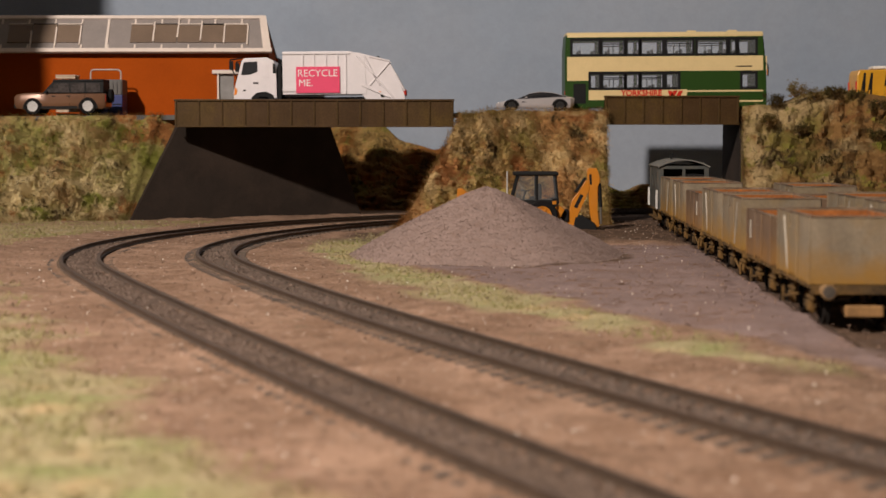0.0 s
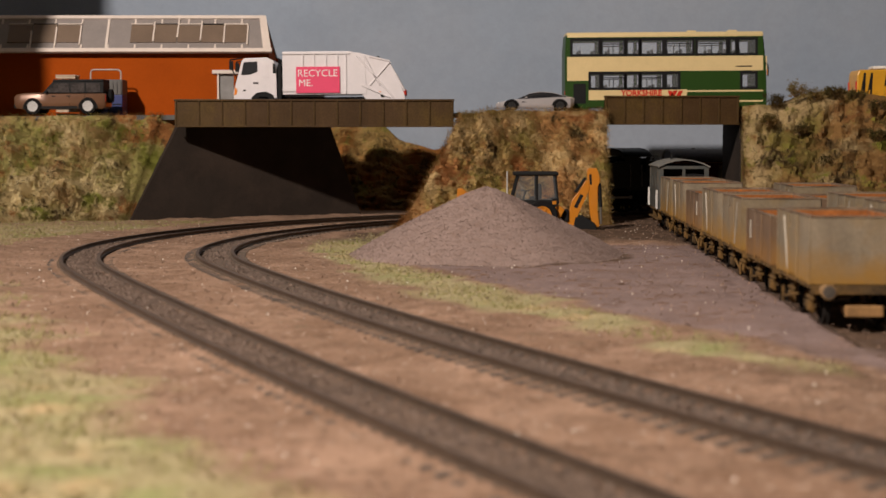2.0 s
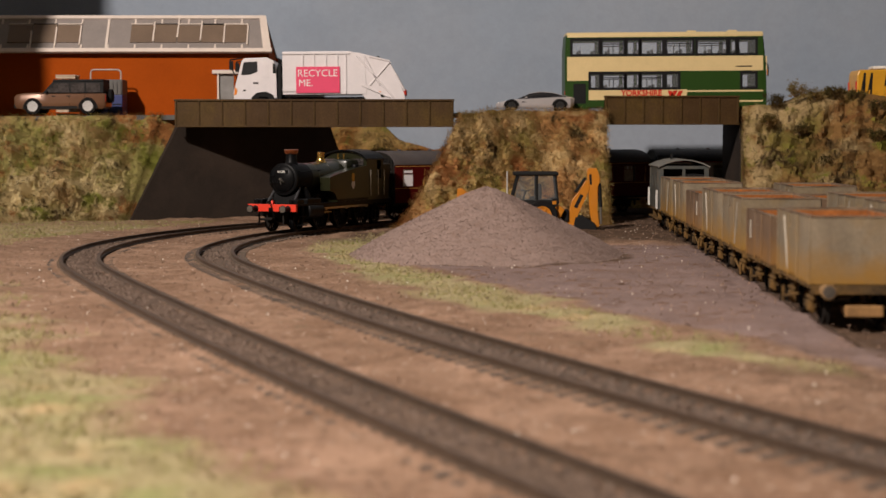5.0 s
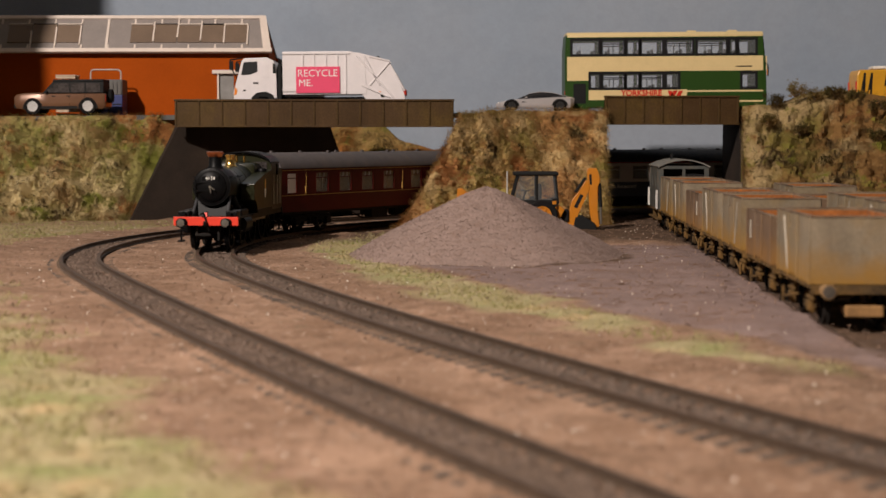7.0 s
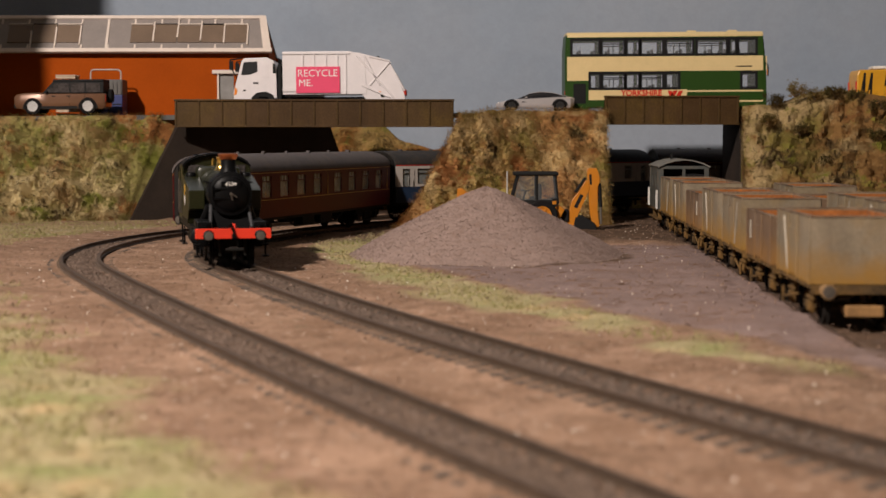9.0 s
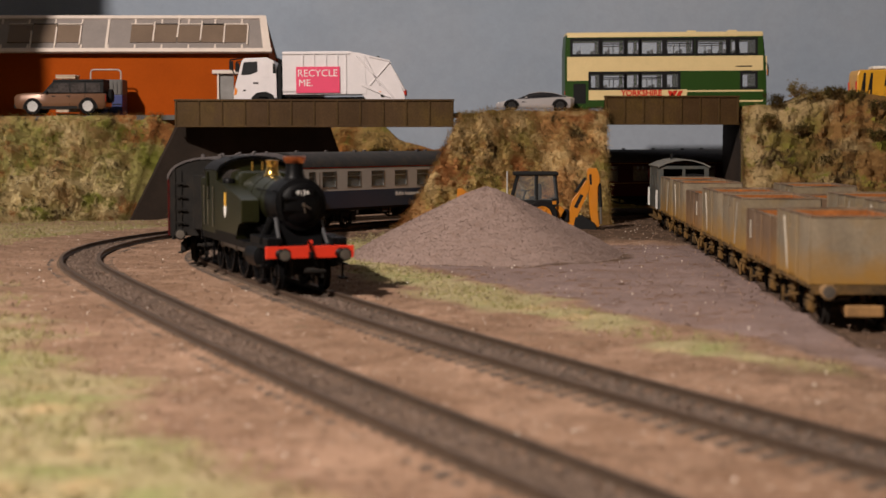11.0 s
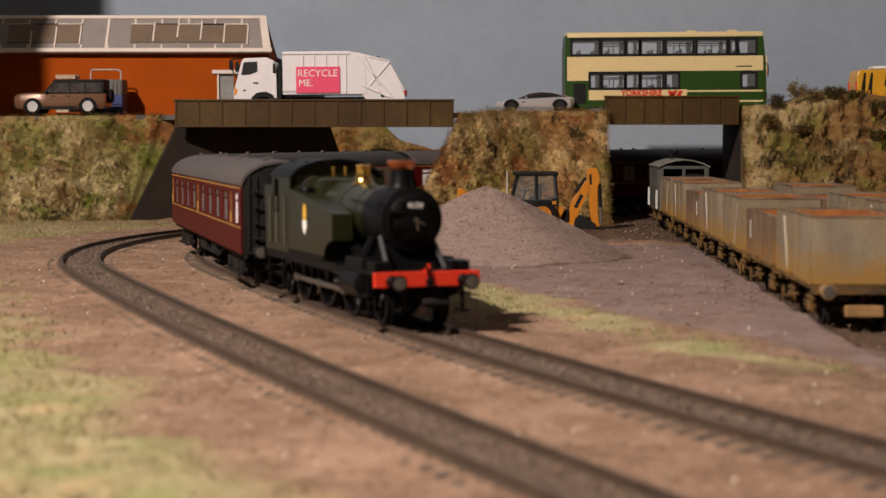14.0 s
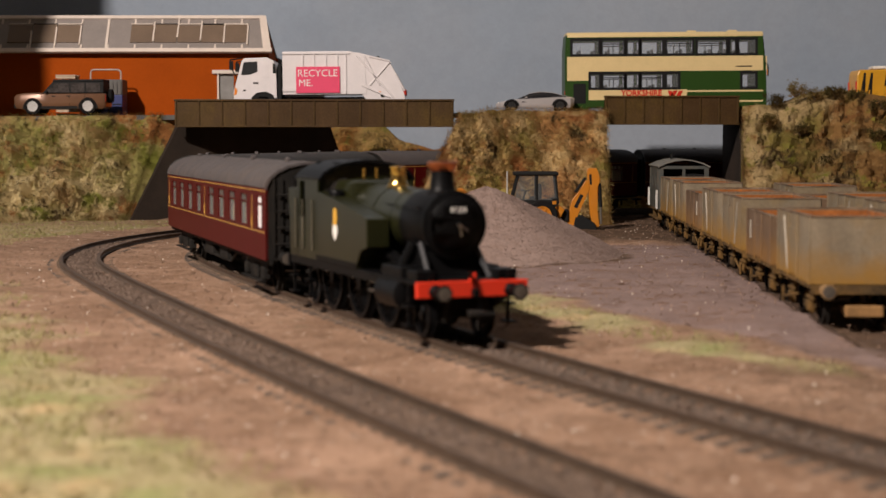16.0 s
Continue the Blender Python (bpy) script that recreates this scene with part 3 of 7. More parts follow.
# ---- things: shared helpers ----
def cells(bm, x0, x1, z0, z1, y0, y1, holes):
    """A flat wall from x0 to x1 and z0 to z1, of one skin, with rectangular openings (x0, x1, z0, z1) that go right through."""
    xs = sorted({x0, x1, *[v for h in holes for v in h[:2] if x0 < v < x1]})
    zs = sorted({z0, z1, *[v for h in holes for v in h[2:] if z0 < v < z1]})
    nx, nz = len(xs) - 1, len(zs) - 1
    made = {}

    def vert(i, k, y):
        if (i, k, y) not in made:
            made[i, k, y] = bm.verts.new((xs[i], y, zs[k]))
        return made[i, k, y]

    def solid(i, k):
        if not (0 <= i < nx and 0 <= k < nz):
            return False
        mx, mz = (xs[i] + xs[i + 1]) / 2, (zs[k] + zs[k + 1]) / 2
        return not any(h[0] < mx < h[1] and h[2] < mz < h[3] for h in holes)

    for i in range(nx):
        for k in range(nz):
            if not solid(i, k):
                continue
            for y in (y0, y1):
                bm.faces.new((vert(i, k, y), vert(i + 1, k, y), vert(i + 1, k + 1, y), vert(i, k + 1, y)))
            for di, dk, a, b in ((-1, 0, (i, k), (i, k + 1)), (1, 0, (i + 1, k), (i + 1, k + 1)), (0, -1, (i, k), (i + 1, k)), (0, 1, (i, k + 1), (i + 1, k + 1))):
                if not solid(i + di, k + dk):
                    bm.faces.new((vert(*a, y0), vert(*b, y0), vert(*b, y1), vert(*a, y1)))
    return bm


def ring_frame(bm, h, t, y0, y1):
    """A frame of width t round the opening h."""
    return cells(bm, h[0] - t, h[1] + t, h[2] - t, h[3] + t, y0, y1, [h])


YAX = Matrix.Rotation(radians(-90), 4, "X")       # z axis of the frame turned to +y
XAX = Matrix.Rotation(radians(90), 4, "Y")        # z axis of the frame turned to +x


def shift(x, y, z):
    return Matrix.Translation((x, y, z))


black = mat("loco_black", (0.0042, 0.0042, 0.0046), 0.42, vary=0.25, scale=90, spec=0.10)
under = mat("underframe_black", (0.010, 0.009, 0.008), 0.8, vary=0.3, scale=90, dust=0.03, spec=0.2)
green = mat("brunswick_green", (0.0138, 0.0146, 0.0050), 0.30, vary=0.12, scale=60, spec=0.35)
red = mat("buffer_beam_red", (0.64, 0.032, 0.010), 0.5, vary=0.06, scale=70)
copper = mat("copper_cap", (0.62, 0.22, 0.10), 0.32, 1.0, vary=0.08, scale=200)
brass = mat("polished_brass", (0.80, 0.52, 0.16), 0.22, 1.0, vary=0.05, scale=200)
steel = mat("bright_steel", (0.42, 0.40, 0.37), 0.35, 1.0, vary=0.15, scale=200)
white = mat("white_transfer", (0.80, 0.78, 0.74), 0.6, vary=0.03)
maroon = mat("coach_maroon", (0.074, 0.0050, 0.0046), 0.42, vary=0.10, scale=50, spec=0.12)
lining = mat("lining_yellow", (0.50, 0.28, 0.06), 0.6, vary=0.05)
roofgrey = mat("coach_roof_grey", (0.066, 0.056, 0.056), 0.75, vary=0.15, scale=60, dust=0.10)
railblue = mat("coach_blue", (0.018, 0.036, 0.075), 0.4, vary=0.08, scale=50)
railgrey = mat("coach_pale_grey", (0.50, 0.46, 0.42), 0.5, vary=0.05, scale=50)
curtain = mat("coach_inside_tan", (0.30, 0.20, 0.11), 0.8, vary=0.2, scale=80)
frost = mat("frosted_white_glass", (0.88, 0.86, 0.88), 0.35, vary=0.02)
pane_mat = glass("window_glass", (0.55, 0.58, 0.56), 0.06, 0.22)
MOVERS = []                    # (part, kind, data) for the turning wheels and rods


def spoked_wheel(parent, x, y, r, spokes, width=2.2, name="wheel"):
    """A rail wheel: tyre, flange, hub and spokes, about the y axis; inner is the side of the flange."""
    bm = B()
    seg = 30
    sgn = 1 if y > 0 else -1
    prof = [(r - 1.3, 0), (r - 1.3, width), (r, width), (r + 0.05, 0.7), (r + 0.9, 0.6), (r + 0.9, 0.0)]
    m = shift(0, 0, 0) @ (YAX if sgn > 0 else Matrix.Rotation(radians(90), 4, "X"))
    loops = []
    for k in range(seg):
        a = 2 * math.pi * k / seg
        loops.append([m @ Vector((p * math.cos(a), p * math.sin(a), h)) for p, h in prof])
    sweep(bm, loops, closed=True)
    cyl(bm, r * 0.20, r * 0.20, width * 1.05, m, 12)
    for k in range(spokes):
        a = 2 * math.pi * k / spokes
        d = Vector((math.cos(a), 0, math.sin(a)))
        rod(bm, d * r * 0.15 + Vector((0, sgn * width * 0.5, 0)), d * (r - 1.0) + Vector((0, sgn * width * 0.5, 0)), 0.42 if spokes > 9 else 0.55, 5)
    w = part(name, bm, black if spokes > 9 else under, parent, smooth=False)
    w.location = (x * MM, y * MM, r * MM)
    return w


def wheel_pair(parent, x, r, spokes, name="wheelset"):
    """An axle with its two wheels, as one part that turns."""
    ax = part(name, cyl(B(), 1.1, 1.1, 17, shift(0, -8.5, 0) @ YAX, 10), under, parent)
    ax.location = (x * MM, 0, r * MM)
    for y in (-8.0, 8.0):
        w = spoked_wheel(ax, 0, y, r, spokes)
        w.location = (0, y * MM, 0)
    MOVERS.append((ax, "turn", (x, r)))
    return ax


def buffer_pair(parent, x, z, d, material=None):
    """Two sprung buffers on a headstock at x, looking along d (+1 or -1)."""
    for y in (-11.5, 11.5):
        bm = B()
        m = shift(x, y, z) @ (XAX if d > 0 else Matrix.Rotation(radians(-90), 4, "Y"))
        lathe(bm, [(2.0, 0), (2.0, 0.6), (1.5, 1.0), (1.3, 4.2), (0.8, 4.3), (0.8, 6.2), (2.45, 6.4), (2.55, 6.9), (2.1, 7.2)], m, 16)
        buf = part("buffer", bm, material or under, parent, smooth=True)
        part("buffer_head", lathe(B(), [(2.0, 0), (2.0, 0.1), (0.4, 0.22)], m @ shift(0, 0, 7.15), 16), mat("buffer_head_worn", (0.10, 0.085, 0.07), 0.45, 0.3, vary=0.2, scale=200), buf, smooth=True)


def coupling(parent, x, z, d):
    bm = B()
    box(bm, min(x, x + d * 7), max(x, x + d * 7), -2.0, 2.0, z - 0.8, z + 0.8, 0.3)
    rod(bm, (x + d * 6.5, -4, z), (x + d * 6.5, 4, z), 0.7)
    rod(bm, (x + d * 4, 0, z), (x + d * 4, 0, z - 4.5), 0.8)
    part("coupling", bm, under, parent)


# ---- the tank engine ----
def build_engine():
    e = thing("tank_engine", at(0, 0, 0), "dark green prairie tank engine with copper-capped chimney and red buffer beam", "locomotive", kind="")
    # frames and running plate
    bm = B()
    for y in (-6.2, 5.2):
        box(bm, -58, 67, y, y + 1, 5.0, 16)
    box(bm, -56, -20, -9, 9, 12, 17)
    box(bm, 34, 62, -7, 7, 8, 17.0)
    part("frames", bm, under, e)
    bm = B()
    box(bm, -58.5, 30, -16.5, 16.5, 16.2, 17.2, 0.2)
    box(bm, 30, 69.4, -16.2, 16.2, 16.2, 17.2, 0.2)
    box(bm, -58, 44, -16.5, -15.7, 14.4, 16.4)
    box(bm, -58, 44, 15.7, 16.5, 14.4, 16.4)
    part("running_plate", bm, black, e)
    for x, d in ((69.0, 1), (-60.6, -1)):
        part("buffer_beam", box(B(), x, x + 2.0, -16.9, 16.9, 12.9, 17.4, 0.15), red if d > 0 else black, e, "bright red buffer beam" if d > 0 else "")
        buffer_pair(e, x + (2.0 if d > 0 else 0), 14.6, d, black)
        coupling(e, x + (2 if d > 0 else 0), 8.5, d)
    bm = B()
    rod(bm, (71.8, 2.0, 10), (71.8, -1.0, 19.5), 0.42)
    rod(bm, (71.8, -1.0, 19.5), (72.8, -2.4, 18.6), 0.5)
    part("vacuum_pipe", bm, black, e)
    part("beam_bracket", prism(B(), [(69.2, 17.4), (71.4, 17.4), (70.8, 19.6), (69.8, 19.6)], -0.8, 0.8), red, e)
    part("drawhook", box(B(), 71.0, 73.9, -0.8, 0.8, 13.0, 15.4, 0.3), black, e)
    # boiler, smokebox, firebox
    m = shift(-26, 0, 33.0) @ XAX
    part("boiler", lathe(B(), [(10.6, 0), (10.4, 12), (9.3, 50), (9.0, 62)], m, 36), green, e, smooth=True)
    bm = B()
    for xx, rr in ((-8, 10.3), (10, 9.9), (26, 9.4)):
        lathe(bm, [(rr, 0), (rr, 0.8)], shift(xx, 0, 33) @ XAX, 36)
    part("boiler_band", bm, green, e)
    part("firebox", box(B(), -36, -8, -10.8, 10.8, 20, 44.0, 2.5), green, e, smooth=True)
    m = shift(35.5, 0, 32.6) @ XAX
    part("smokebox", lathe(B(), [(9.5, 0), (9.8, 0.4), (9.8, 20.6), (9.5, 21.2), (8.8, 21.5)], m, 40), black, e, smooth=True)
    m = shift(57.0, 0, 32.6) @ XAX
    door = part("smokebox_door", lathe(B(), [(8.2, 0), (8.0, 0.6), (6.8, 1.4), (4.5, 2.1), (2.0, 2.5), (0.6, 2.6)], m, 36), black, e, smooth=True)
    bm = B()
    box(bm, 58.6, 59.6, -7.8, 2.5, 34.4, 35.1)
    box(bm, 58.6, 59.6, -7.8, 2.5, 30.1, 30.8)
    rod(bm, (58.6, -8.2, 29), (58.6, -8.2, 36.4), 0.45)
    part("door_hinge", bm, black, door)
    bm = B()
    rod(bm, (59, 0, 32.6), (61.2, 0, 32.6), 0.6)
    rod(bm, (60.8, 0, 32.6), (60.8, 0.6, 29.4), 0.3)
    rod(bm, (60.8, 0, 32.6), (60.8, 2.6, 31.0), 0.3)
    part("door_handle", bm, steel, door)
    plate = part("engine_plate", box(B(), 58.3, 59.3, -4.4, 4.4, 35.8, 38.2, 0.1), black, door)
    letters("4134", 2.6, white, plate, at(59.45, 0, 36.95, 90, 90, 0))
    bm = B()
    lathe(bm, [(10.0, 0), (10.0, 1.2)], shift(55.4, 0, 32.6) @ XAX, 40)
    for k in range(20):
        a = 2 * math.pi * k / 20
        bmesh.ops.create_icosphere(bm, subdivisions=1, radius=0.28, matrix=shift(56.7, 9.1 * math.cos(a), 32.6 + 9.1 * math.sin(a)))
    part("smokebox_ring", bm, black, e)
    bm = B()
    prism(bm, [(37, 16.8), (56, 16.8), (53.5, 25), (39.5, 25)], -8.6, 8.6)
    part("saddle", bm, black, e)
    # chimney and bonnet
    m = shift(46.5, 0, 41.2)
    ch = part("chimney", lathe(B(), [(5.4, -0.4), (4.3, 0.8), (3.6, 2.2), (3.3, 7.0)], m, 28), black, e, smooth=True)
    part("chimney_cap", lathe(B(), [(3.5, 0), (3.9, 0.5), (4.5, 1.9), (4.6, 2.5), (3.9, 2.9), (3.2, 2.9)], m @ shift(0, 0, 6.8), 28), copper, ch, "copper chimney cap", smooth=True)
    part("chimney_bore", lathe(B(), [(3.1, 0), (3.0, 0.2)], m @ shift(0, 0, 9.6), 20), under, ch)
    m = shift(8, 0, 42.2)
    part("safety_valve_bonnet", lathe(B(), [(4.0, 0), (3.0, 0.9), (2.6, 2.5), (2.35, 5.4), (2.7, 6.0), (2.7, 6.6), (1.8, 6.7)], m, 28), brass, e, "polished brass safety valve bonnet", smooth=True)
    bm = B()
    for y in (-2.2, 2.2):
        rod(bm, (-20, y, 43.4), (-20, y, 47.8), 0.7, 8)
    part("whistle", bm, brass, e)
    for y in (-10.6, 10.6):
        bm = B()
        rod(bm, (24, y * 0.97, 37.9), (55, y, 37.4), 0.17, 6)
        for xx in (28, 40, 52):
            rod(bm, (xx, y * 0.80, 37.4), (xx, y, 37.6), 0.3, 5)
        part("handrail", bm, black, e)
        s = 1 if y > 0 else -1
        bm = B()
        rod(bm, (51, s * 8.5, 27.0), (61, s * 9.4, 17.2), 0.8, 8)
        part("front_strut", bm, mat("strut_grey", (0.045, 0.045, 0.048), 0.4, vary=0.1), e)
        bm = B()
        rod(bm, (47, s * 9, 27), (43, s * 12.5, 17.0), 1.7, 12)
        part("steam_pipe", bm, black, e)
    # side tanks with sloping fronts, and their emblems
    for s in (-1, 1):
        y0, y1 = (9.6, 17.0) if s > 0 else (-17.0, -9.6)
        out = [(-25.5, 17.2), (17.0, 17.2), (17.5, 19.4), (19.2, 21.9), (21.6, 23.6), (24.4, 24.3), (27.0, 24.4), (27.0, 33.2), (22, 34.2), (8, 36.2), (-8, 38.4), (-18, 39.5), (-25.5, 40.0)]
        tank = part("side_tank", prism(B(), out, y0, y1, 0.35), green, e, smooth=False)
        part("tank_band", box(B(), -25.5, 17, min(s * 16.9, s * 17.15), max(s * 16.9, s * 17.15), 17.3, 19.0), black, tank)
        part("tank_filler", lathe(B(), [(2.6, 0), (2.6, 1.6), (2.2, 2.2), (0.5, 2.4)], shift(-14, s * 13.5, 38.6), 14), black, tank, smooth=True)
        yy = s * 17.08
        a, b = min(yy, yy + s * 0.12), max(yy, yy + s * 0.12)
        em = part("emblem", prism(B(), [(-5.9, 29.8), (-3.1, 29.8), (-2.5, 32.2), (-3.3, 35.2), (-5.7, 35.2), (-6.5, 32.2)], a, b), mat("emblem_gold", (0.72, 0.40, 0.05), 0.5), tank, "gold and white lion emblem transfer")
        part("emblem_wheel", prism(B(), [(-5.1, 25.0), (-3.9, 25.0), (-2.1, 27.4), (-2.4, 29.8), (-6.6, 29.8), (-6.9, 27.4)], a, b), white, em)
    # cab and bunker
    cab = part("cab", B_cab(), green, e)
    for y in (-10.5, 10.5):
        part("cab_window", box(B(), -36.5, -36.2, y - 3.8, y + 3.8, 40.2, 44.4), mat("car_window_grey", (0.060, 0.052, 0.050), 0.08, vary=0.45, scale=140, coat=0.8), cab, "dark cab window")
    roof = []
    for x in (-62.5, -61.5, -36, -34.5):
        lo = []
        n = 18
        for k in range(n + 1):
            a = -1 + 2 * k / n
            lo.append((x, 17.2 * a, 44.2 + 6.2 * (1 - a * a) ** 0.62))
        inner = [(x, p[1] * 0.97, p[2] - 0.9) for p in reversed(lo)]
        roof.append(lo + inner)
    bm = box(B(), -59.5, -39, -15.2, 15.2, 17.4, 33.5)
    box(bm, -45, -37.2, -10, 10, 33, 43.5, 1.5)
    part("cab_interior", bm, mat("cab_dark", (0.006, 0.005, 0.004), 0.9, spec=0.1), e, "dark footplate and backhead")
    part("cab_roof", sweep(B(), roof), black, e, smooth=True)
    bm = B()
    for x in (-60, -40):
        rod(bm, (x, -10, 49.3), (x, 10, 49.3), 0.35, 5)
    part("roof_rib", bm, black, e)
    bm = prism(B(), [(-69, 17.2), (-58, 17.2), (-58, 38), (-60, 40.5), (-71, 40.5), (-71, 35), (-69, 31)], -17.0, 17.0, 0.3)
    bk = part("bunker", bm, green, e)
    bm = B()
    for z in (42.2, 43.8):
        rod(bm, (-70.3, -15.5, z), (-70.3, 15.5, z), 0.35, 5)
    part("coal_rail", bm, black, bk)
    bm = B()
    rng = random.Random(5)
    for _ in range(60):
        bmesh.ops.create_icosphere(bm, subdivisions=1, radius=rng.uniform(0.8, 1.7), matrix=shift(rng.uniform(-69, -61), rng.uniform(-13, 13), 40.0 + rng.uniform(-0.5, 1.6)))
    part("coal", bm, mat("coal_black", (0.018, 0.017, 0.016), 0.5, vary=0.4, scale=400), bk)
    # cylinders, steps, motion brackets
    for s in (-1, 1):
        m = shift(36, s * 13.4, 12.6) @ XAX
        part("cylinder", lathe(B(), [(3.8, 0), (4.6, 0.3), (4.6, 17.7), (3.9, 18), (2.0, 18.4)], m, 24), black, e, smooth=True)
        bm = B()
        prism(bm, [(35, 12), (55, 12), (54, 20.5), (36, 20.5)], s * 9 if s < 0 else 8.0, s * 8 if s < 0 else 9.0)
        box(bm, 36, 54, min(s * 9, s * 15.5), max(s * 9, s * 15.5), 16.0, 20.5, 0.6)
        part("valve_chest", bm, black, e)
        bm = B()
        box(bm, 20, 36, min(s * 12.6, s * 14.2), max(s * 12.6, s * 14.2), 13.6, 14.2)
        box(bm, 20, 36, min(s * 12.6, s * 14.2), max(s * 12.6, s * 14.2), 10.8, 11.4)
        part("slide_bar", bm, steel, e)
        for x in (-57, -38, 60):
            bm = B()
            box(bm, x - 0.4, x + 0.4, min(s * 15, s * 15.8), max(s * 15, s * 15.8), 4.0, 16.4)
            box(bm, x - 3, x + 3, min(s * 14.2, s * 16.8), max(s * 14.2, s * 16.8), 4.0, 4.7)
            box(bm, x - 2.6, x + 2.6, min(s * 14.2, s * 16.8), max(s * 14.2, s * 16.8), 9.4, 10.0)
            part("footstep", bm, black, e)
        bm = B()
        for x in (-61, -52, -41):
            rod(bm, (x, s * 17.5, 20), (x, s * 17.5, 37), 0.3, 5)
        part("cab_handrail", bm, steel, e)
    # lamp irons and front platform detail
    bm = B()
    for y in (-12, 0, 12):
        box(bm, 67.6, 68.2, y - 0.5, y + 0.5, 17, 20)
    box(bm, 58, 66.5, -15.5, -9.5, 17.0, 20.2, 0.4)
    box(bm, 58, 66.5, 9.5, 15.5, 17.0, 20.2, 0.4)
    part("front_platform_box", bm, black, e)
    # wheels
    for x in (27, -1, -30):
        wheel_pair(e, x, 11.3, 18, "driving_wheelset")
    for x in (56, -50):
        wheel_pair(e, x, 6.6, 10, "pony_wheelset")
    for s in (-1, 1):
        bm = B()
        y = s * 11.6
        box(bm, -31, 28, min(y, y + s * 0.9), max(y, y + s * 0.9), -0.8, 0.8, 0.2)
        for x in (-30, -1, 27):
            cyl(bm, 1.5, 1.5, 1.2, shift(x, y - 0.1, 0) @ (YAX if s > 0 else Matrix.Rotation(radians(90), 4, "X")), 12)
        cr = part("coupling_rod", bm, steel, e, "bright steel coupling rod")
        cr.location = (0, 0, 11.3 * MM)
        MOVERS.append((cr, "rod", (11.3, 3.6, 0 if s > 0 else 90)))
    # the cab and bunker sit close up behind the tanks
    for ob in e.children:
        if ob.name.split(".")[0] in ("cab", "cab_interior", "cab_roof", "roof_rib", "bunker", "cab_handrail"):
            ob.location.x += 12.0 * MM
    return e


def B_cab():
    """Cab sides with their door cut-outs, and the front and back sheets with windows."""
    bm = B()
    for s in (-1, 1):
        y0, y1 = (16.2, 17.0) if s > 0 else (-17.0, -16.2)
        cells(bm, -60, -36, 17.2, 44.6, y0, y1, [(-57.2, -51.0, 31.0, 43.2)])
    for x0, holes in ((-36.8, [(-14.0, -7.0, 40.4, 44.3), (7.0, 14.0, 40.4, 44.3)]), (-60.6, [(-12.0, -4.0, 41.2, 46.0), (4.0, 12.0, 41.2, 46.0)])):
        top = 44.4
        sub = B()
        cells(sub, -16.4, 16.4, 17.4, top, 0, 0.8, holes)
        arch = [(-16.4, top), (-13.5, 45.6), (-9, 48.0), (0, 49.2), (9, 48.0), (13.5, 45.6), (16.4, top)]
        pr = [(a, z) for a, z in arch]
        prism(sub, pr, 0.0, 0.8)
        bmesh.ops.transform(sub, matrix=shift(x0, 0, 0) @ Matrix.Rotation(radians(90), 4, "Z"), verts=sub.verts)
        me = bpy.data.meshes.new("sheet")
        sub.to_mesh(me)
        sub.free()
        bm.from_mesh(me)
        bpy.data.meshes.remove(me)
    return bm


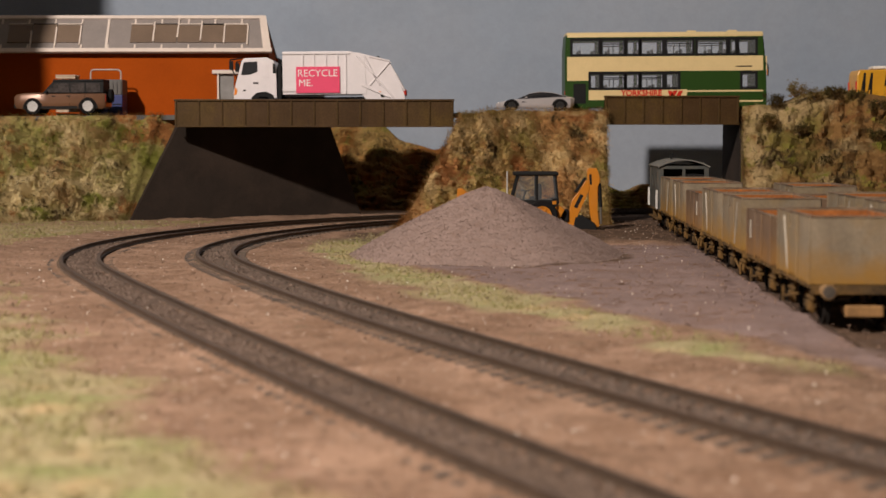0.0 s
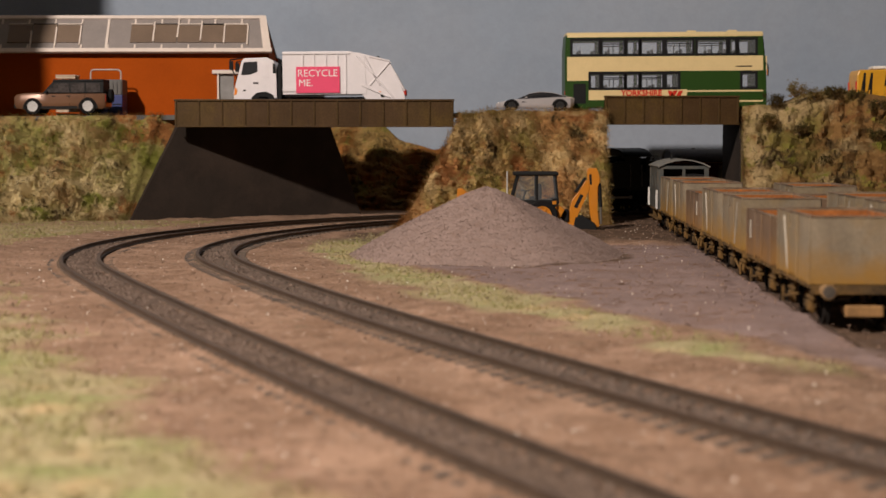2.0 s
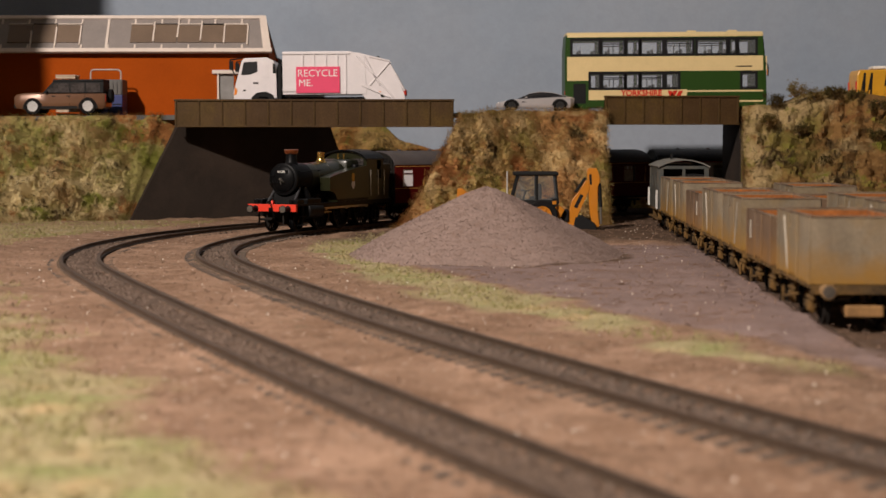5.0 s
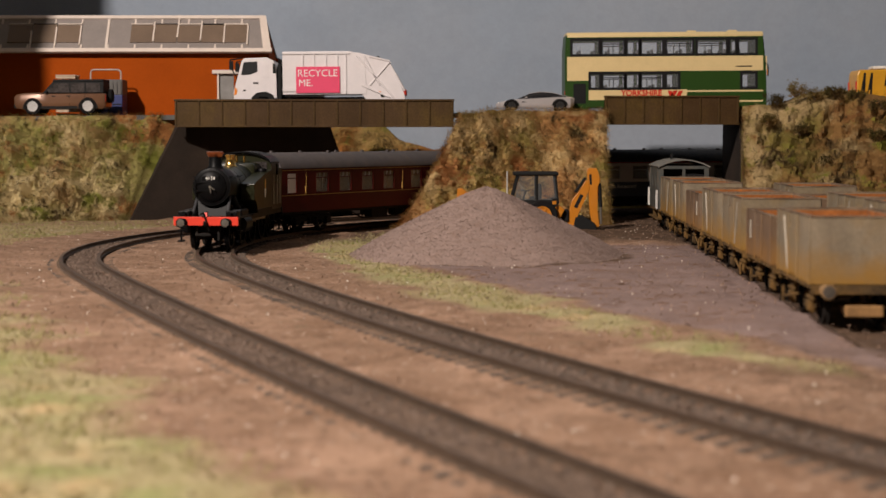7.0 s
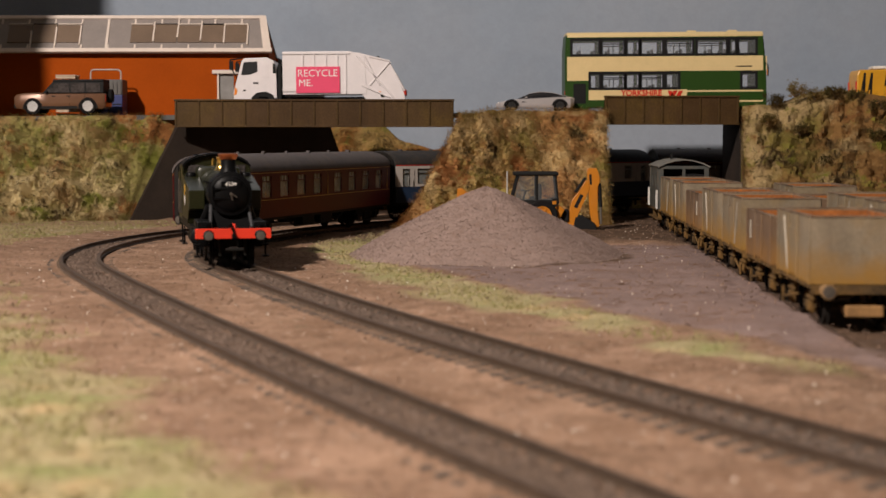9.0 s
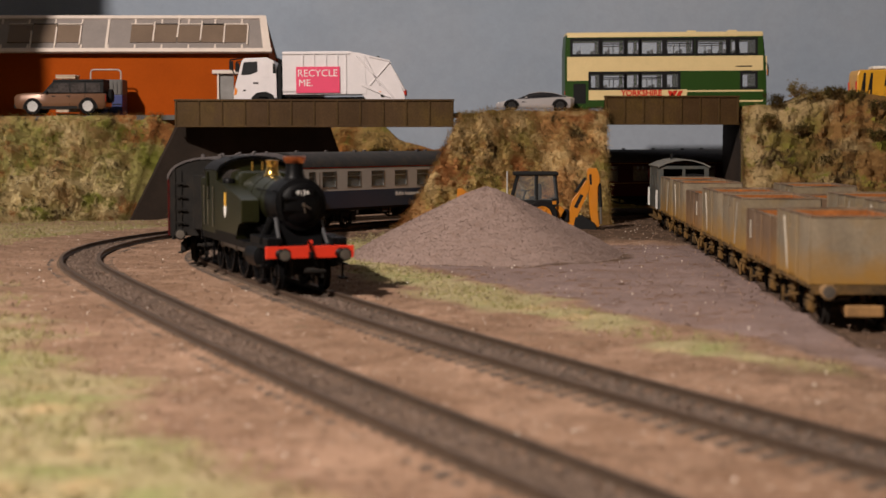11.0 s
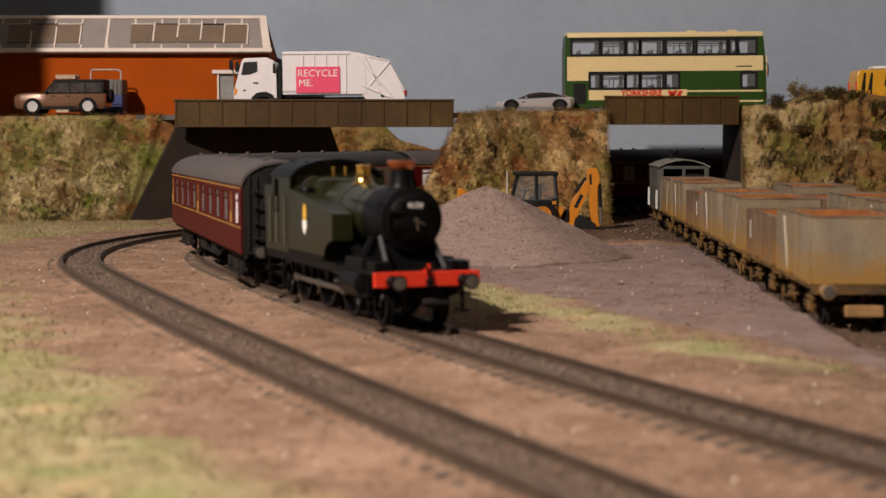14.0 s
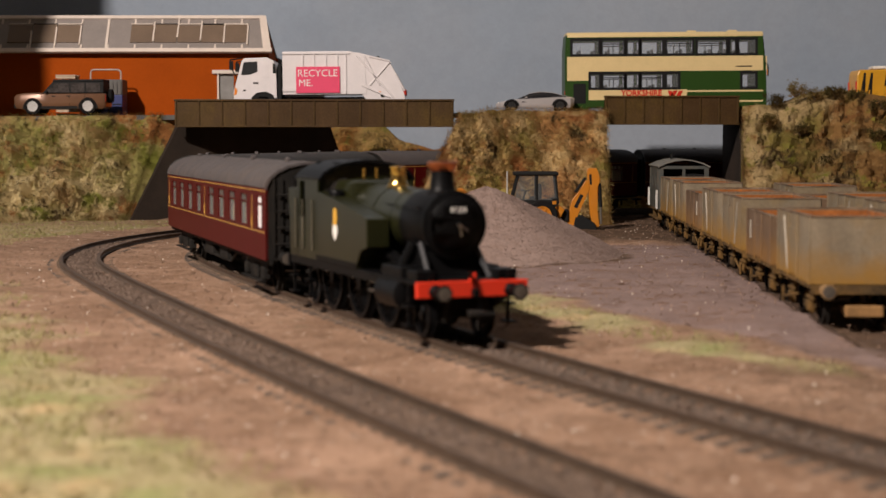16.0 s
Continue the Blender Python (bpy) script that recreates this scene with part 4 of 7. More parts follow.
# ---- coaches ----
def build_coach(style):
    blue = style == "blue"
    label = ("blue and pale grey restaurant coach with a dark roof" if blue else "lined maroon passenger coach with a grey ribbed roof")
    c = thing("railway_coach", at(0, 0, 0), label, "railway coach", "coaches of the train")
    L = 130.5
    z0, z1 = 13.0, 40.0
    # window layout, mirrored on both sides
    wins = []
    if blue:
        for x in range(-104, 105, 26):
            wins.append((x - 7.0, x + 7.0, 26.5, 36.5))
        wins[0] = (-108, -100, 26.5, 36.5)
    else:
        for mid in (47.0, -67.5):
            for x in (39.5, 13.2, -13.2, -39.5):
                wins.append((mid + x - 6.8, mid + x + 6.8, 24.5, 36.5))
    holes = wins + ([(118.6, 124.4, 24.5, 36.5), (-124.4, -118.6, 24.5, 36.5)] if blue else [(114.5, 124.0, 24.5, 36.5)])
    for s in (-1, 1):
        y0, y1 = (17.2, 18.2) if s > 0 else (-18.2, -17.2)
        if blue:
            side = part("body_side", cells(B(), -L, L, z0, 24.2, y0, y1, []), railblue, c, "blue lower body side")
            part("upper_panel", cells(B(), -L, L, 24.2, 38.6, y0, y1, holes), railgrey, side, "pale grey window band")
            part("cantrail", cells(B(), -L, L, 38.6, z1, y0, y1, []), railblue, side)
            part("cantrail_stripe", box(B(), -L, L, min(s * 18.2, s * 18.3), max(s * 18.2, s * 18.3), 38.9, 39.5), red, side)
        else:
            side = part("body_side", cells(B(), -L, L, z0, z1, y0, y1, holes), maroon, c)
            bm = B()
            for z in (23.0, 38.2):
                box(bm, -L, L, min(s * 18.2, s * 18.3), max(s * 18.2, s * 18.3), z, z + 0.32)
            part("lining", bm, lining, side)
        for h in holes:
            fr = part("window_frame", ring_frame(B(), (h[0] + 0.1, h[1] - 0.1, h[2] + 0.1, h[3] - 0.1), 0.35, min(s * 17.6, s * 18.36), max(s * 17.6, s * 18.36)), steel if blue else maroon, side)
            toil = h[0] > 90 or (blue and h[0] < -118)
            part("pane", box(B(), h[0] + 0.05, h[1] - 0.05, min(s * 17.5, s * 17.8), max(s * 17.5, s * 17.8), h[2], h[3]), frost if toil and not blue else pane_mat, fr,
                 "frosted white pane" if toil and not blue else "")
            if not blue and not toil:
                for xv in (h[0] + 0.33 * (h[1] - h[0]), h[0] + 0.67 * (h[1] - h[0])):
                    part("vent_bar", box(B(), xv - 0.22, xv + 0.22, min(s * 17.7, s * 18.25), max(s * 17.7, s * 18.25), h[3] - 2.7, h[3]), steel, fr)
            part("ventilator", box(B(), h[0], h[1], min(s * 17.7, s * 18.3), max(s * 17.7, s * 18.3), h[3] - 3.2, h[3] - 2.7), steel if blue else maroon, fr)
        bm = B()
        for x in (-125.0, -10.2, 104.0) if not blue else (-114, 114):
            box(bm, x - 0.13, x + 0.13, min(s * 18.2, s * 18.34), max(s * 18.2, s * 18.34), 23.2, 36.5)
            rod(bm, (x + 1.2, s * 18.5, 24.2), (x + 1.2, s * 18.5, 28.5), 0.3, 5)
        part("door_strip", bm, lining if not blue else steel, side)
        if blue:
            letters("Buffet Restaurant", 4.0, white, side, pose(0.018, s * 18.35 * MM, 20.8 * MM, 90, 0, 180 if s > 0 else 0))
    # ends
    for d in (-1, 1):
        x0, x1 = (L - 1, L) if d > 0 else (-L, -L + 1)
        bm = B()
        sub = B()
        prism(sub, [(-18.0, z0), (18.0, z0), (18.0, 40), (15, 44), (9, 47), (0, 48.2), (-9, 47), (-15, 44), (-18.0, 40)], 0, 1)
        bmesh.ops.transform(sub, matrix=shift(L if d > 0 else -L + 1, 0, 0) @ Matrix.Rotation(radians(90), 4, "Z"), verts=sub.verts)
        end = part("coach_end", sub, under, c)
        box(bm, x1 if d > 0 else x0 - 4, x1 + 4 if d > 0 else x0, -6, 6, 16, 41, 0.4)
        part("gangway", bm, under, end)
        bm = B()
        for y in (-15, 15, -12, 12):
            box(bm, min(d * L, d * (L + 0.6)), max(d * L, d * (L + 0.6)), y - 0.4, y + 0.4, 15, 43)
        for z in (19, 25, 31, 37):
            rod(bm, (d * (L + 1.4), 9.5, z), (d * (L + 1.4), 14.2, z), 0.45, 5)
            rod(bm, (d * (L + 1.4), -9.5, z), (d * (L + 1.4), -14.2, z), 0.45, 5)
        part("end_step", bm, under, end)
        buffer_pair(c, d * L, 14.0, d)
        coupling(c, d * (L - 2), 9.0, d)
    # roof
    prof = [(-18.5, 39.6), (-18.2, 41.2), (-16.8, 43.6), (-14, 45.9), (-10, 47.7), (-5, 48.8), (0, 49.1), (5, 48.8), (10, 47.7), (14, 45.9), (16.8, 43.6), (18.2, 41.2), (18.5, 39.6)]
    inner = [(y * 0.96, z - 0.9) for y, z in reversed(prof)]
    rf = part("roof", sweep(B(), [[(x, y, z) for y, z in prof + inner] for x in (-L - 0.6, -L * 0.5, 0, L * 0.5, L + 0.6)]), roofgrey if not blue else mat("roof_dark", (0.018, 0.017, 0.017), 0.7, vary=0.15, dust=0.1), c, smooth=True)
    bm = B()
    for x in range(-120, 121, 15):
        for k in range(len(prof) - 1):
            rod(bm, (x, *prof[k]), (x, *prof[k + 1]), 0.045, 4)
    part("roof_rib", bm, MATS["coach_roof_grey"], rf)
    first = None
    for k, x in enumerate(range(-108, 109, 24)):
        y = (-5, 5, 0)[k % 3]
        if first is None:
            first = part("roof_vent", box(B(), -1.2, 1.2, -0.9, 0.9, -0.4, 1.2, 0.3), MATS["coach_roof_grey"], rf)
            o = first
        else:
            o = first.copy()
            scene.collection.objects.link(o)
        o.location = (x * MM, y * MM, 48.9 * MM)
    # inside, floor and underframe
    bm = B()
    box(bm, -L + 2, L - 2, -17, 17, 13.2, 14.4)
    part("coach_floor", bm, under, c)
    bm = B()
    for x in range(-112, 113, 15 if not blue else 26):
        box(bm, x - 0.5, x + 0.5, -16.5, 16.5, 14.4, 39)
        box(bm, x + 1, x + 5, -16.5, 16.5, 14.4, 25, 0.5)
    box(bm, -L + 4, L - 4, -1, 1, 14.4, 39.5)
    part("interior", bm, curtain, c, "tan seats and partitions")
    if not blue:
        for s in (-1, 1):
            part("window_blind", cells(B(), -112, 112, 24.6, 38, min(s * 15.6, s * 16.0), max(s * 15.6, s * 16.0), []), mat("blind_tan", (0.34, 0.26, 0.16), 0.8, vary=0.25, scale=70), c, "tan window blinds")
    bm = B()
    for s in (-1, 1):
        box(bm, -L, L, min(s * 15.5, s * 16.5), max(s * 15.5, s * 16.5), 11.2, 13.6)
        for x0, x1 in ((-50, -34), (34, 50)):
            rod(bm, (x0, s * 14, 11.4), (x1 if x0 < 0 else x0, s * 14, 6.0), 0.6)
            rod(bm, (x1, s * 14, 11.4), (x1 if x0 < 0 else x0, s * 14, 6.0), 0.6)
        rod(bm, (-34, s * 14, 6.0), (34, s * 14, 6.0), 0.6)
    box(bm, -30, -8, -15, -9, 5.6, 12, 0.5)
    box(bm, 4, 24, 9, 15, 5.6, 12, 0.5)
    box(bm, -26, -6, 9, 15, 6.4, 12, 0.5)
    box(bm, 10, 30, -15, -9, 6.4, 12, 0.5)
    part("underframe", bm, under, c)
    for bx in (-92, 92):
        bm = B()
        for s in (-1, 1):
            prism(bm, [(-22, 8.5), (-17, 5.0), (-10, 7), (10, 7), (17, 5.0), (22, 8.5), (20, 10.5), (-20, 10.5)], min(s * 12.5, s * 14), max(s * 12.5, s * 14))
            for x in (-17, 17):
                box(bm, x - 2.6, x + 2.6, min(s * 12.5, s * 15.5), max(s * 12.5, s * 15.5), 4.4, 9.0, 0.5)
            for x in (-4, 0, 4):
                cyl(bm, 1.3, 1.3, 4.4, shift(x, s * 14.4, 4.6), 8)
            box(bm, -20, 20, min(s * 14.6, s * 16.8), max(s * 14.6, s * 16.8), 3.6, 4.1)
        box(bm, -5, 5, -13, 13, 7, 11.5)
        bog = part("bogie", bm, under, c)
        bog.location = (bx * MM, 0, 0)
        for x in (-17, 17):
            wheel_pair(bog, x, 6.0, 8)
    return c


loco = build_engine()
coaches = [build_coach("maroon"), build_coach("blue")]
coaches.append(build_coach("maroon"))
coaches.append(build_coach("maroon"))

# ---- road vehicles ----
tyre = mat("tyre_rubber", (0.010, 0.009, 0.009), 0.9, vary=0.2, scale=200, spec=0.15)
hub_silver = mat("wheel_silver", (0.55, 0.54, 0.53), 0.3, 0.9, vary=0.05)
dark_glass = glass("tinted_glass", (0.02, 0.022, 0.024), 0.06, 0.85)
clear_glass = glass("clear_glass", (0.75, 0.80, 0.82), 0.05, 0.06)
trim_black = mat("black_trim", (0.009, 0.009, 0.009), 0.7, vary=0.1, spec=0.2)
lamp_red = mat("lamp_red", (0.55, 0.03, 0.015), 0.3)
lamp_clear = mat("lamp_clear", (0.75, 0.73, 0.68), 0.15)
lamp_amber = mat("lamp_amber", (0.80, 0.25, 0.02), 0.3)


def road_wheel(parent, x, y, r, w, spokes=6, rim_mat=None):
    """A tyre with a dished, spoked rim; the outside looks along y's sign."""
    s = 1 if y > 0 else -1
    m = YAX if s > 0 else Matrix.Rotation(radians(90), 4, "X")
    bm = B()
    lathe(bm, [(r * 0.60, 0), (r * 0.93, 0), (r, w * 0.15), (r, w * 0.85), (r * 0.93, w), (r * 0.62, w), (r * 0.60, w * 0.8)], shift(0, -s * w, 0) @ m, 26)
    wh = part("wheel", bm, tyre, parent, smooth=True)
    wh.location = (x * MM, y * MM, r * MM)
    bm = B()
    lathe(bm, [(r * 0.61, w * 0.9), (r * 0.61, w), (r * 0.53, w), (r * 0.53, w * 0.75)], shift(0, -s * w, 0) @ m, 26)
    for k in range(spokes):
        a = 2 * math.pi * k / spokes
        d = Vector((math.cos(a), 0, math.sin(a)))
        rod(bm, d * r * 0.08 + Vector((0, -s * w * 0.1, 0)), d * r * 0.57 + Vector((0, -s * w * 0.1, 0)), r * 0.075, 5)
    cyl(bm, r * 0.14, r * 0.14, w * 0.95, shift(0, -s * w, 0) @ m, 12)
    part("rim", bm, rim_mat or hub_silver, wh)
    part("brake_disc", cyl(B(), r * 0.6, r * 0.6, w * 0.83, shift(0, -s * w, 0) @ m, 18), trim_black, wh)
    return wh


def side_panel(parent, name, outline, half, s, material, out=0.12, label=""):
    """A thin panel of that outline on the side s of a body of that half width."""
    a, b = s * (half - 0.15), s * (half + out)
    return part(name, prism(B(), outline, min(a, b), max(a, b)), material, parent, label)


def build_bus(m):
    b = thing("double_decker_bus", m, "green and cream double-decker bus with see-through windows", "bus")
    bgreen = mat("bus_green", (0.019, 0.054, 0.007), 0.4, vary=0.06, spec=0.3)
    cream = mat("bus_cream", (0.66, 0.51, 0.255), 0.4, vary=0.04, coat=0.15)
    k = 1 / 2.32
    X = lambda p: (p - 1001) * k - 75.2
    Z = lambda p: 60.2 - (p - 57) * k
    half = 16.2
    upper = [(1010, 1057), (1063, 1101), (1107, 1127), (1132, 1169), (1176, 1222), (1230, 1281), (1287, 1297), (1303, 1333)]
    lower = [(1042, 1058), (1064, 1101), (1106, 1127), (1132, 1169), (1176, 1197), (1309, 1333)]
    hu = [(X(a), X(c), Z(96), Z(71)) for a, c in upper]
    hl = [(X(a), X(c), Z(155), Z(130)) for a, c in lower]
    x0, x1 = -75.2, 73.5
    for s in (-1, 1):
        y0, y1 = (half - 0.8, half) if s > 0 else (-half, -half + 0.8)
        side = part("body_side", cells(B(), x0, x1, Z(100), Z(66), y0, y1, hu), bgreen, b, "green upper window band")
        part("cream_band", cells(B(), x0, x1, Z(126), Z(100), y0, y1, []), cream, side, "cream waist band")
        part("cream_panel", cells(B(), x0, X(1039), Z(142), Z(126), y0, y1, []), cream, side)
        part("lower_band", cells(B(), X(1039), x1, Z(158), Z(126), y0, y1, hl), bgreen, side)
        part("rear_panel", cells(B(), x0, X(1039), Z(194), Z(142), y0, y1, []), bgreen, side)
        part("skirt", cells(B(), X(1039), X(1212), Z(176), Z(158), y0, y1, []), cream, side, "cream lower skirt")
        part("lower_skirt", cells(B(), X(1039), X(1212), Z(189), Z(176), y0, y1, [(X(1066), X(1096), Z(190), Z(170))]), bgreen, side)
        part("front_skirt", cells(B(), X(1212), x1, Z(190), Z(158), y0, y1, [(X(1252), X(1282), Z(191), Z(172))]), bgreen, side)
        part("cream_line", box(B(), X(1212), x1, min(s * half, s * (half + 0.1)), max(s * half, s * (half + 0.1)), Z(163), Z(160)), cream, side)
        part("cream_line", box(B(), X(1288), x1, min(s * half, s * (half + 0.1)), max(s * half, s * (half + 0.1)), Z(181), Z(178)), cream, side)
        part("grille", box(B(), X(1012), X(1034), min(s * half, s * (half + 0.12)), max(s * half, s * (half + 0.12)), Z(182), Z(147)), trim_black, side)
        for h, vent in [(h, i in (1, 4, 5)) for i, h in enumerate(hu)] + [(h, i in (1, 3)) for i, h in enumerate(hl)]:
            fr = part("window_frame", ring_frame(B(), (h[0] + 0.35, h[1] - 0.35, h[2] + 0.35, h[3] - 0.35), 1.9, min(s * (half - 0.3), s * (half + 0.14)), max(s * (half - 0.3), s * (half + 0.14))), trim_black, side)
            pn = part("pane", box(B(), h[0], h[1], min(s * (half - 0.6), s * (half - 0.45)), max(s * (half - 0.6), s * (half - 0.45)), h[2], h[3]), clear_glass, fr)
            pn.visible_shadow = False
            if vent:
                bm = box(B(), h[0], h[1], min(s * (half - 0.4), s * (half + 0.1)), max(s * (half - 0.4), s * (half + 0.1)), h[3] - 3.4, h[3] - 2.7)
                xm = (h[0] + h[1]) / 2
                box(bm, xm - 0.3, xm + 0.3, min(s * (half - 0.4), s * (half + 0.1)), max(s * (half - 0.4), s * (half + 0.1)), h[2], h[3] - 3)
                part("vent_bar", bm, trim_black, fr)
        yy = s * (half + 0.12)
        letters("YORKSHIRE", 5.9, lamp_red, side, weight=0.24, m= pose(X(1132) * MM, yy * MM, Z(164.6) * MM, 90, 0, 0 if s < 0 else 180))
        for i in range(3):
            xa = X(1178 + i * 10)
            a, c = min(yy, yy + s * 0.06), max(yy, yy + s * 0.06)
            part("flash", prism(B(), [(xa, Z(160.5)), (xa + 3.2, Z(160.5)), (xa + (4.6 if i == 0 else 1.0), Z(170)), (xa + (1.4 if i == 0 else -2.2), Z(170))], a, c), lamp_red, side, "red flash")
        part("name_bar", box(B(), X(1298), X(1326), min(yy, yy + s * 0.05), max(yy, yy + s * 0.05), Z(119.5), Z(117.5)), trim_black, side)
    prof = [(-half, 0), (-half, 1.6), (-half + 1.4, 3.2), (-half + 4, 3.9), (half - 4, 3.9), (half - 1.4, 3.2), (half, 1.6), (half, 0)]
    part("roof", sweep(B(), [[(x, y * f, Z(66) + z) for y, z in prof] for x, f in ((x0, 0.96), (x0 + 1.5, 1), (x1 - 2, 1), (x1, 0.96))]), cream, b, smooth=True)
    for p in (1216, 1288):
        part("roof_vent", box(B(), X(p), X(p) + 7, -5, 5, Z(66) + 3.5, Z(66) + 5.4, 0.6), cream, b)
    # front and rear ends
    fr = part("front_end", prism(B(), [(73.4, 4), (76.4, 4), (76.0, 26), (75.0, 40), (72.8, Z(63)), (72.0, Z(63)), (73.4, 40)], -half + 0.3, half - 0.3), bgreen, b)
    part("windscreen", box(B(), 75.4, 76.3, -14, 14, 17, 31, 0.2), dark_glass, fr)
    part("upper_windscreen", prism(B(), [(75.0, 43), (75.3, 43), (74.0, 55), (73.7, 55)], -14, 14), dark_glass, fr)
    part("front_band", box(B(), 75.6, 76.5, -half + 0.2, half - 0.2, 31, 41.5, 0.2), cream, fr)
    for y in (-12, 12):
        part("headlight", cyl(B(), 1.6, 1.6, 0.6, shift(76.2, y, 9) @ XAX, 12), lamp_clear, fr)
    bm = B()
    rod(bm, (74.5, -half, 36), (77, -half - 2.5, 34.5), 0.3)
    box(bm, 76.3, 77.2, -half - 3.2, -half - 1.4, 26, 34, 0.3)
    part("mirror", bm, trim_black, b)
    part("mirror_back", box(B(), 75.9, 76.4, -half - 3.0, -half - 1.5, 27, 31, 0.2), lamp_amber, b)
    rear = part("rear_end", prism(B(), [(x0 - 1.6, 5), (x0, 5), (x0, Z(62)), (x0 - 0.6, Z(62)), (x0 - 1.6, 45)], -half + 0.3, half - 0.3), bgreen, b)
    part("rear_lamp", box(B(), x0 - 1.9, x0 - 1.5, -15, -13, 9, 16), lamp_red, rear)
    # decks, seats, chassis
    bm = B()
    box(bm, x0 + 0.5, x1, -half + 0.9, half - 0.9, 9.5, 11)
    box(bm, x0 + 0.5, x1, -half + 0.9, half - 0.9, Z(114), Z(110))
    box(bm, -60, 66, -11, 11, 5, 9.6)
    part("deck_floor", bm, trim_black, b)
    seatm = mat("bus_seat", (0.045, 0.045, 0.055), 0.8, vary=0.2)
    for zf, xs in ((11, range(-58, 20, 12)), (Z(110), range(-66, 66, 11))):
        for x in xs:
            for y in (-10.5, 10.5):
                bm = box(B(), x, x + 4.6, y - 4.6, y + 4.6, zf, zf + 4.6, 0.5)
                box(bm, x, x + 1.4, y - 4.6, y + 4.6, zf + 4, zf + 9.6, 0.5)
                part("seat", bm, seatm, b)
    for x in (X(1081), X(1267)):
        for y in (-half + 0.2, half - 0.2):
            road_wheel(b, x, y, 6.4, 3.8, 8)
    return b


def build_truck(m):
    t = thing("refuse_truck", m, "white refuse collection truck with a pink side panel", "truck")
    wht = mat("truck_white", (0.70, 0.66, 0.67), 0.35, vary=0.04, coat=0.2)
    k = 1 / 2.34
    X = lambda p: (560 - p) * k            # front looks along +x
    Z = lambda p: (200 - p) * k
    half = 16.0
    cab = part("cab", prism(B(), [(X(415), Z(186)), (X(414), Z(160)), (X(418), Z(148)), (X(429), Z(106)), (X(434), Z(101)), (X(474), Z(100)), (X(486), Z(106)), (X(490), Z(120)), (X(491), Z(172)), (X(482), Z(172)), (X(478), Z(164)), (X(466), Z(159)), (X(452), Z(163)), (X(446), Z(176)), (X(444), Z(186))], -half, half, 0.6), wht, t, "white cab")
    for s in (-1, 1):
        side_panel(cab, "side_window", [(X(428), Z(131)), (X(433), Z(108)), (X(457), Z(107)), (X(457), Z(125)), (X(444), Z(130))], half, s, dark_glass)
        side_panel(cab, "rear_side_panel", [(X(463), Z(135)), (X(463), Z(106)), (X(474), Z(106)), (X(476), Z(135))], half, s, wht, 0.2)
        side_panel(cab, "cab_rear_window", [(X(484), Z(128)), (X(484), Z(110)), (X(488), Z(112)), (X(490), Z(128))], half, s, trim_black)
        side_panel(cab, "door_handle", [(X(458), Z(146)), (X(458), Z(143.5)), (X(449), Z(143.5)), (X(449), Z(146))], half, s, trim_black, 0.4)
        side_panel(cab, "badge_bar", [(X(436), Z(159)), (X(436), Z(156.5)), (X(431), Z(156.5)), (X(431), Z(159))], half, s, trim_black)
        side_panel(cab, "indicator", [(X(415), Z(166)), (X(417), Z(152)), (X(421), Z(156)), (X(420), Z(164))], half, s, lamp_amber, 0.25)
        side_panel(cab, "wheel_arch", [(X(444), Z(184)), (X(446), Z(170)), (X(455), Z(162)), (X(472), Z(160)), (X(484), Z(166)), (X(488), Z(178)), (X(480), Z(178)), (X(474), Z(169)), (X(458), Z(169)), (X(451), Z(184))], half, s, trim_black, 0.5)
        bm = B()
        yy = s * (half + 2.2)
        rod(bm, (X(430), s * (half - 1), Z(101)), (X(410), yy, Z(104)), 0.5)
        rod(bm, (X(410), yy, Z(104)), (X(409), yy, Z(120)), 0.45)
        rod(bm, (X(411), yy, Z(118)), (X(421), s * half, Z(136)), 0.45)
        box(bm, X(414) - 0.6, X(409) + 0.4, yy - 1.1, yy + 1.1, Z(122), Z(106), 0.4)
        part("mirror", bm, trim_black, cab)
    part("windscreen", prism(B(), [(X(417.2), Z(146)), (X(428.3), Z(107)), (X(427.4), Z(107)), (X(416.2), Z(146))], -13.5, 13.5), dark_glass, cab)
    part("chassis", box(B(), X(700), X(430), -7, 7, Z(186), Z(170)), trim_black, t)
    part("air_stack", box(B(), X(499), X(492), -half + 2, half - 2, Z(178), Z(112), 0.6), trim_black, t)
    # hopper body
    body = part("refuse_body", prism(B(), [(X(501), Z(166)), (X(501), Z(90)), (X(620), Z(90)), (X(646), Z(98)), (X(650), Z(166))], -half, half, 0.5), wht, t, "white refuse body")
    tail = part("tailgate", prism(B(), [(X(650), Z(178)), (X(640), Z(166)), (X(624), Z(92)), (X(632), Z(92)), (X(688), Z(106)), (X(700), Z(128)), (X(716), Z(166)), (X(718), Z(178))], -half + 0.4, half - 0.4, 0.5), wht, t, "white compactor tailgate")
    for s in (-1, 1):
        for p in (536, 556, 577, 597, 612):
            side_panel(body, "rib", [(X(p), Z(164)), (X(p), Z(94)), (X(p + 2), Z(94)), (X(p + 2), Z(164))], half, s, wht, 0.8)
        side_panel(body, "top_rail", [(X(501), Z(95)), (X(501), Z(92)), (X(620), Z(92)), (X(620), Z(95))], half, s, wht, 0.9)
        side_panel(body, "lower_rail", [(X(501), Z(160)), (X(501), Z(154)), (X(526), Z(154)), (X(526), Z(160))], half, s, wht, 1.0)
        pan = side_panel(body, "side_sign", [(X(525), Z(163)), (X(525), Z(117)), (X(602), Z(117)), (X(602), Z(163))], half + 0.7, s, mat("sign_pink", (0.72, 0.055, 0.14), 0.45, vary=0.04), 0.5, "bright pink sign panel")
        yy = s * (half + 1.32)
